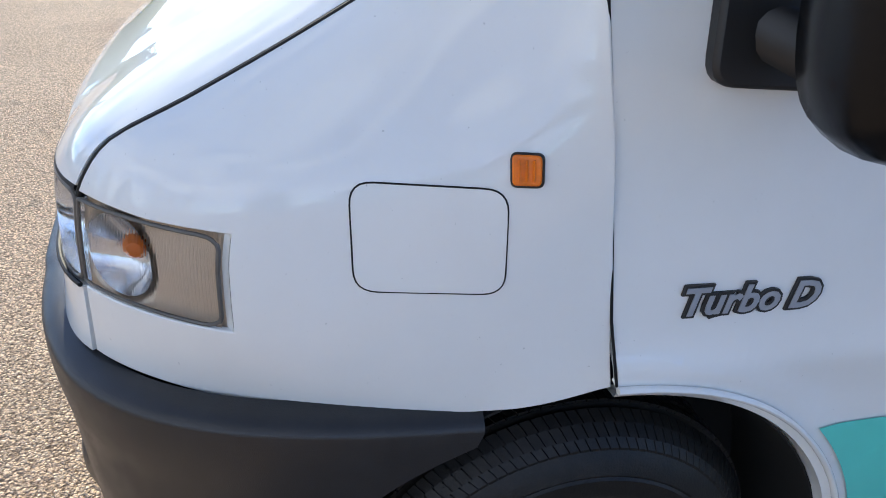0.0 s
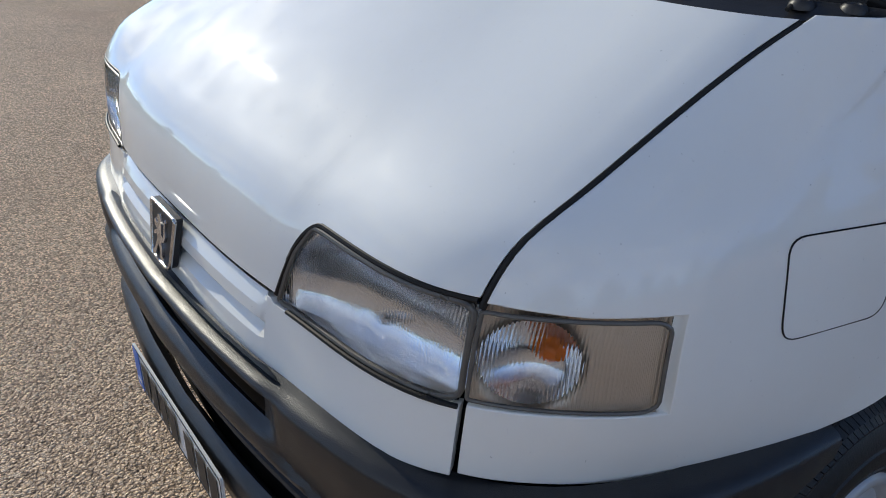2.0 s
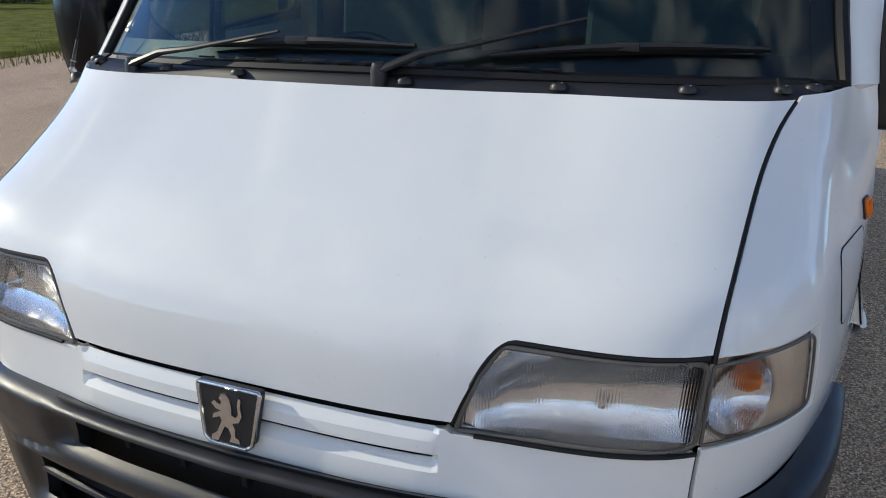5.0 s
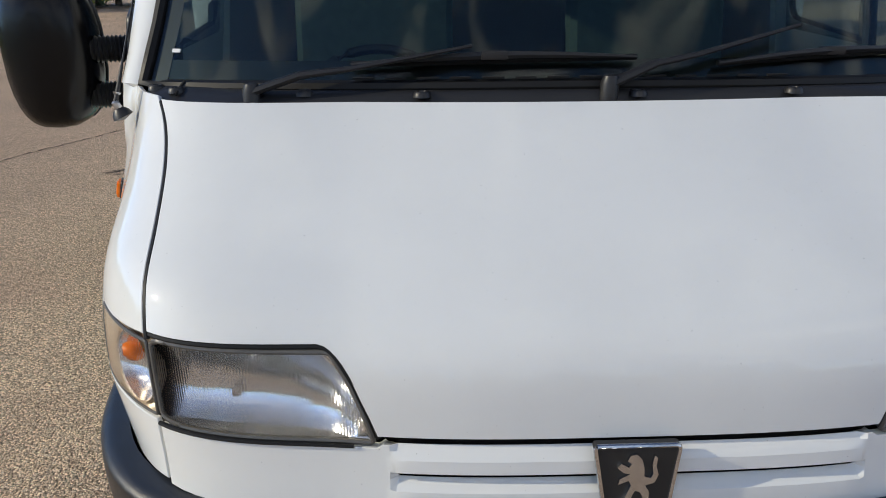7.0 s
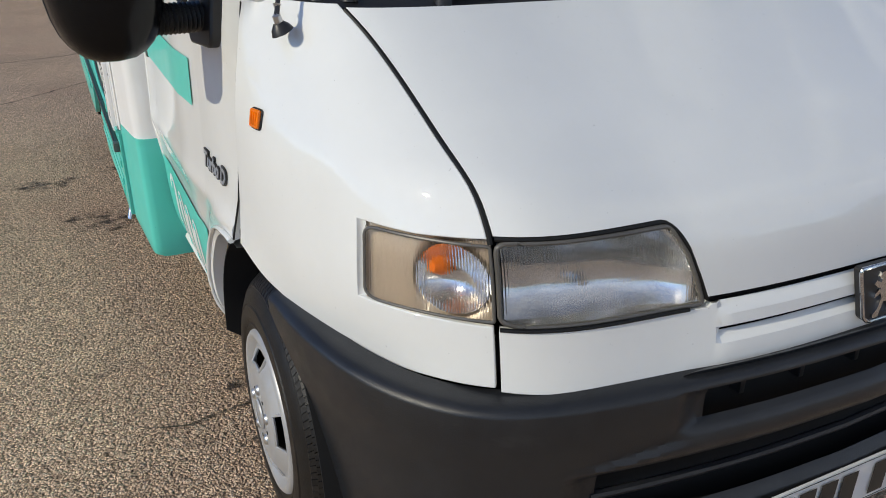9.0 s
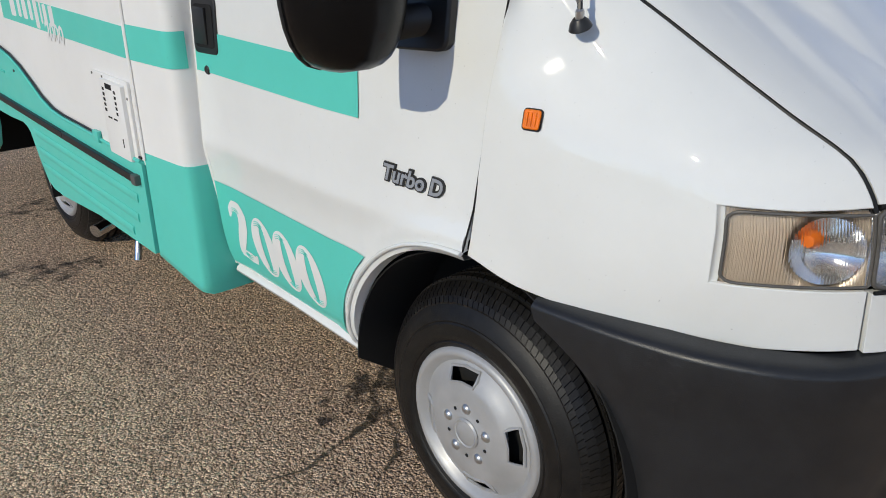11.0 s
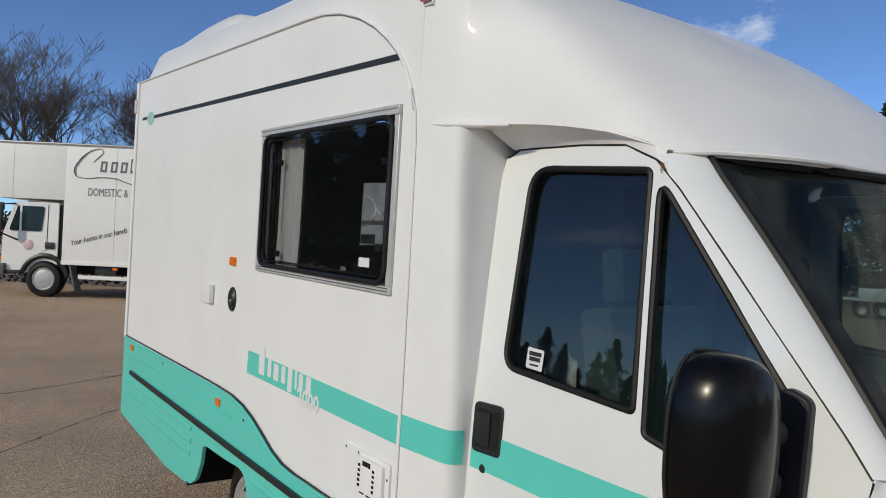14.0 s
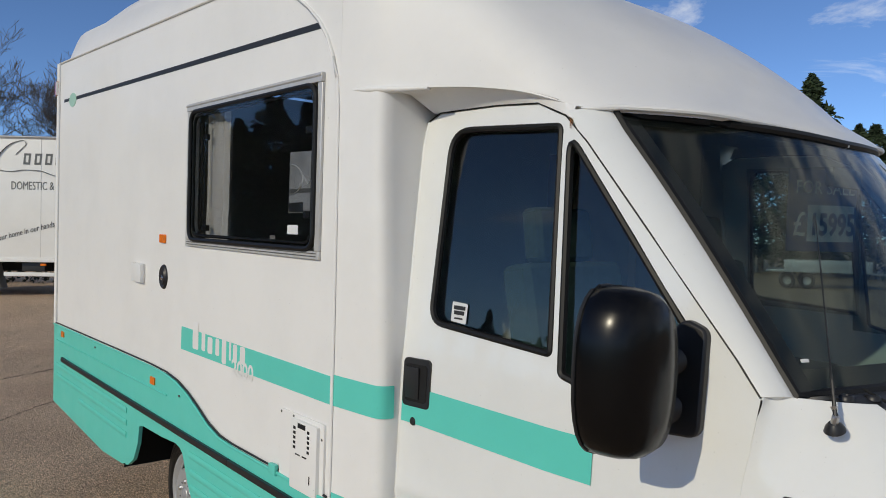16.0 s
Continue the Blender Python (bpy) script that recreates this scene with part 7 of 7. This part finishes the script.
    rad = [0.012, 0.014, 0.014, 0.016, 0.022, 0.030, 0.034, 0.030, 0.022, 0.022, 0.034, 0.040, 0.02]
    run = list(range(len(sw)))
    fine = [run[-1] * k / 60 for k in range(61)]
    sw, rad = [(spline(run, [q[0] for q in sw], f), spline(run, [q[1] for q in sw], f)) for f in fine], [spline(run, rad, f) for f in fine]
    P("mark_swash", tube([face(u, v, 0.004) for u, v in sw], rad, 8, True, 0.2), LOGO_GREY, "grey swash of the firm's mark")
    for k, (u, w, h) in enumerate(((2.56, 0.17, 0.25), (2.80, 0.17, 0.25), (3.03, 0.17, 0.25), (3.26, 0.10, 0.33), (3.42, 0.16, 0.25), (3.64, 0.17, 0.25))):
        out = [(u, 2.96), (u + w * 0.85, 2.96), (u + w, 2.96 + h), (u + w * 0.15, 2.96 + h)]
        mid = [(u + w * 0.5 + (a - u - w * 0.5) * 0.45, 2.96 + h * 0.5 + (b - 2.96 - h * 0.5) * 0.62) for a, b in out]
        bars = joined(*[prism([out[i], out[(i + 1) % 4], mid[(i + 1) % 4], mid[i]], face, 0.003) for i in range(4)])
        P("mark_bar", bars, LOGO_GREY, "grey bar of the firm's mark")
    for glyph in islands(letters("DOMESTIC &", 0.18, lambda u, v, d: face(2.30 + u * 0.62, 2.40 + v, d), 0.002)):
        P("letter", glyph, LOGO_GREY, "grey letter", smooth=0)
    a = math.atan2(0.36, 1.23)
    slanted = letters("Your home in our hands", 0.125, lambda u, v, d: face(1.96 + (u * 0.72) * math.cos(a) * 1.04 - v * math.sin(a), 1.22 + u * 0.72 * math.sin(a) + v * math.cos(a), d), 0.002, 0.3)
    for glyph in islands(slanted):
        P("letter", glyph, INK, "dark slanted letter", smooth=0)


make_lorry()


def make_hedge():
    """A dark clipped hedge of small leaves along the far edge of the yard."""
    rnd = random.Random(12)
    verts, faces = [], []
    for _ in range(16000):
        x, y, z = rnd.uniform(-16, 9), rnd.uniform(-0.6, 0.6), 2.3 * rnd.random() ** 0.8
        z *= 1 + 0.12 * noise.noise((x * 0.7, 0, 5))
        r = rnd.uniform(0.05, 0.11)
        u = Vector((rnd.uniform(-1, 1), rnd.uniform(-1, 1), rnd.uniform(-1, 1))).normalized() * r
        w = u.cross(Vector((rnd.uniform(-1, 1), rnd.uniform(-1, 1), rnd.uniform(-1, 1)))).normalized() * r * 0.6
        c, b = Vector((x, y, z)), len(verts)
        verts.extend(v[:] for v in (c - u, c - w, c + u, c + w))
        faces.append((b, b + 1, b + 2, b + 3))
    me = bpy.data.meshes.new("hedge")
    me.from_pydata(verts, [], faces)
    me.materials.append(simple("dark_hedge_leaves", (0.030, 0.028, 0.017), 0.9, vary=0.5, scale=3))
    hedge = tagged(new("hedge", me), "dark brown-green hedge along the far edge of the yard", "hedge", kind="stuff")
    hedge.matrix_world = pose(-0.355, 21.91, 0, 0, 0, -36) @ pose(0, 5.2, 0)


make_hedge()


# ---------------------------------------------------------------- trees
def make_bare_tree(seed, height, depth=6):
    rnd = random.Random(seed)
    store = (([], []), ([], []))

    def limb(p, d, length, r, level):
        q, steps_n = p, 3
        verts, faces = store[0 if level < 2 else 1]
        rings = []
        for k in range(steps_n + 1):
            u = d.cross(Vector((0.3, 0.2, 1))).normalized()
            w = d.cross(u)
            sides = 6 if level < 2 else 3
            rr = max(r * (1 - 0.45 * k / steps_n), 0.008)
            rings.append([len(verts) + i for i in range(sides)])
            verts.extend((q + rr * (math.cos(6.283 * i / sides) * u + math.sin(6.283 * i / sides) * w))[:] for i in range(sides))
            if k < steps_n:
                d = (d + Vector((rnd.uniform(-1, 1), rnd.uniform(-1, 1), rnd.uniform(-0.5, 0.9))) * 0.14).normalized()
                q = q + d * length / steps_n
            if k and level < depth and (level or k == steps_n):
                for _ in range(2 if level > 0 else 5):
                    side = Vector((rnd.uniform(-1, 1), rnd.uniform(-1, 1), rnd.uniform(-0.2, 0.8)))
                    nd = (d * 0.70 + side * (0.80 if level else 0.80)).normalized()
                    if rnd.random() < (0.98 if level < 3 else 0.44):
                        limb(q, nd, length * rnd.uniform(0.55, 0.82), rr * 0.66, level + 1)
        for a, b in zip(rings[:-1], rings[1:]):
            m = len(a)
            faces.extend((a[i], a[(i + 1) % m], b[(i + 1) % m], b[i]) for i in range(m))

    limb(Vector((0, 0, -0.1)), Vector((0, 0, 1)), height * 0.25, height * 0.024, 0)
    tree = new("bare_tree")
    for name, (verts, faces) in zip(("trunk", "twigs_crown"), store):
        me = bpy.data.meshes.new(name)
        me.from_pydata(verts, [], faces)
        me.materials.append(BARK)
        me.shade_smooth()
        new("trunk" if name == "trunk" else "crown", me).parent = tree
    return tree


for k, (x, y, h) in enumerate(((2.9, 36.0, 13.4), (7.6, 37.0, 13.0), (-1.4, 38.5, 12.4))):
    t = tagged(make_bare_tree(40 + k, h), "leafless broad tree with fine twigs behind the lorry", "tree", "bare trees")
    t.matrix_world = pose(x, y, 0, 0, 0, 60 * k)


def conifer(seed, height, radius):
    rnd = random.Random(seed)
    tree = new("conifer_tree")
    part("trunk", tube([(0, 0, -0.1), (0.05, 0, height * 0.5), (0, 0.04, height * 0.98)], [height * 0.022, height * 0.014, 0.02], 8), BARK, tree)
    verts, faces = [], []
    for _ in range(4200):
        t = rnd.random() ** 0.8
        z = height * (0.10 + 0.90 * t)
        lobes = 1 + 0.35 * math.sin(z * 4.3 + rnd.uniform(-0.5, 0.5))
        r = radius * (1 - t) ** 0.75 * lobes * math.sqrt(rnd.uniform(0.15, 1))
        a = rnd.uniform(0, 6.283)
        r *= 1 + 0.25 * math.sin(3 * a + seed + z)
        c = Vector((r * math.cos(a), r * math.sin(a), z - 0.18 * r))
        s = rnd.uniform(0.10, 0.26)
        u = Vector((rnd.uniform(-1, 1), rnd.uniform(-1, 1), rnd.uniform(-0.6, 0.4))).normalized() * s
        w = Vector((rnd.uniform(-1, 1), rnd.uniform(-1, 1), rnd.uniform(-1, 1))).normalized() * s * 0.45
        b = len(verts)
        verts.extend(v[:] for v in (c - u, c - w, c + u, c + w))
        faces.append((b, b + 1, b + 2, b + 3))
    me = bpy.data.meshes.new("crown")
    me.from_pydata(verts, [], faces)
    me.materials.append(NEEDLES)
    crown = new("crown", me)
    crown.parent = tree
    return tagged(tree, "dark green conifer at the edge of the yard", "tree", "conifers round the yard")


first = conifer(3, 9.5, 2.6)
first.matrix_world = pose(34.0, 15.4, 0)
second = conifer(8, 7.0, 3.0)
second.matrix_world = pose(35.2, 13.0, 0)
rnd = random.Random(9)
for k in range(13):
    src = first if k % 2 else second
    copy_thing(src, pose(rnd.uniform(30, 40), -26 + 4.4 * k if k < 8 else 6 + 5.0 * (k - 6), 0, 0, 0, 77 * k))
for k in range(14):
    src = second if k % 2 else first
    copy_thing(src, pose(rnd.uniform(-46, -36), -38 + 5.2 * k, 0.05, 0, 0, 50 * k) @ Matrix.Scale(rnd.uniform(0.35, 0.5), 4))
for k in range(9):
    src = second if k % 2 else first
    copy_thing(src, pose(-26 + 6.5 * k, rnd.uniform(-44, -36), 0, 0, 0, 31 * k))

for k in range(52):
    a = radians(-14 - 1.35 * k)
    r = rnd.uniform(35, 42)
    copy_thing(first if k % 3 else second, pose(-1 + r * math.sin(a), 2 + r * math.cos(a), 0, 0, 0, 41 * k) @ Matrix.Scale(rnd.uniform(0.78, 1.05) if k < 17 else rnd.uniform(0.26, 0.40), 4))


for k in range(7):
    copy_thing(second if k % 2 else first, pose(38.5 + 1.6 * (k % 2), 10 + 2.5 * k, 0, 0, 0, 67 * k) @ Matrix.Scale(0.9 - 0.05 * (k % 3), 4))


# ---------------------------------------------------------------- trailer seen past the cab
def make_trailer():
    tr = tagged(new("plant_trailer"), "grey flat trailer with twin wheels standing on the yard", "trailer")
    tr.matrix_world = pose(26.0, 11.5, 0, 0, 0, -64)
    part("bed", box((0, 0, 0.62), (3.4, 1.5, 0.10), 0.02), GALV, tr, "galvanised bed")
    for y in (-0.74, 0.74):
        part("side_rail", box((0.3, y, 0.82), (2.8, 0.04, 0.34), 0.01), GALV, tr, "low galvanised side")
        for x in (-1.0, -0.35):
            w = part("wheel", lathe([(0.0, 0.02), (0.12, 0.02), (0.15, 0.0)], 20, Matrix.Translation((x, y, 0.27)) @ pose(0, 0, 0, 0, 0, 90)), SILVER, tr, "trailer wheel")
            part("tyre", lathe([(0.14, -0.08), (0.26, -0.09), (0.28, 0.0), (0.26, 0.09), (0.14, 0.08)], 24, Matrix.Translation((x, y, 0.27)) @ pose(0, 0, 0, 0, 0, 90)), TYRE, w, "black tyre")
    part("drawbar", tube([(1.7, 0.3, 0.55), (2.6, 0, 0.50), (1.7, -0.3, 0.55)], 0.04, 8), GALV, tr, "steel drawbar")
    part("prop", tube([(2.4, 0, 0.5), (2.4, 0, 0.0)], 0.03, 8), GALV, tr, "steel prop stand")


make_trailer()
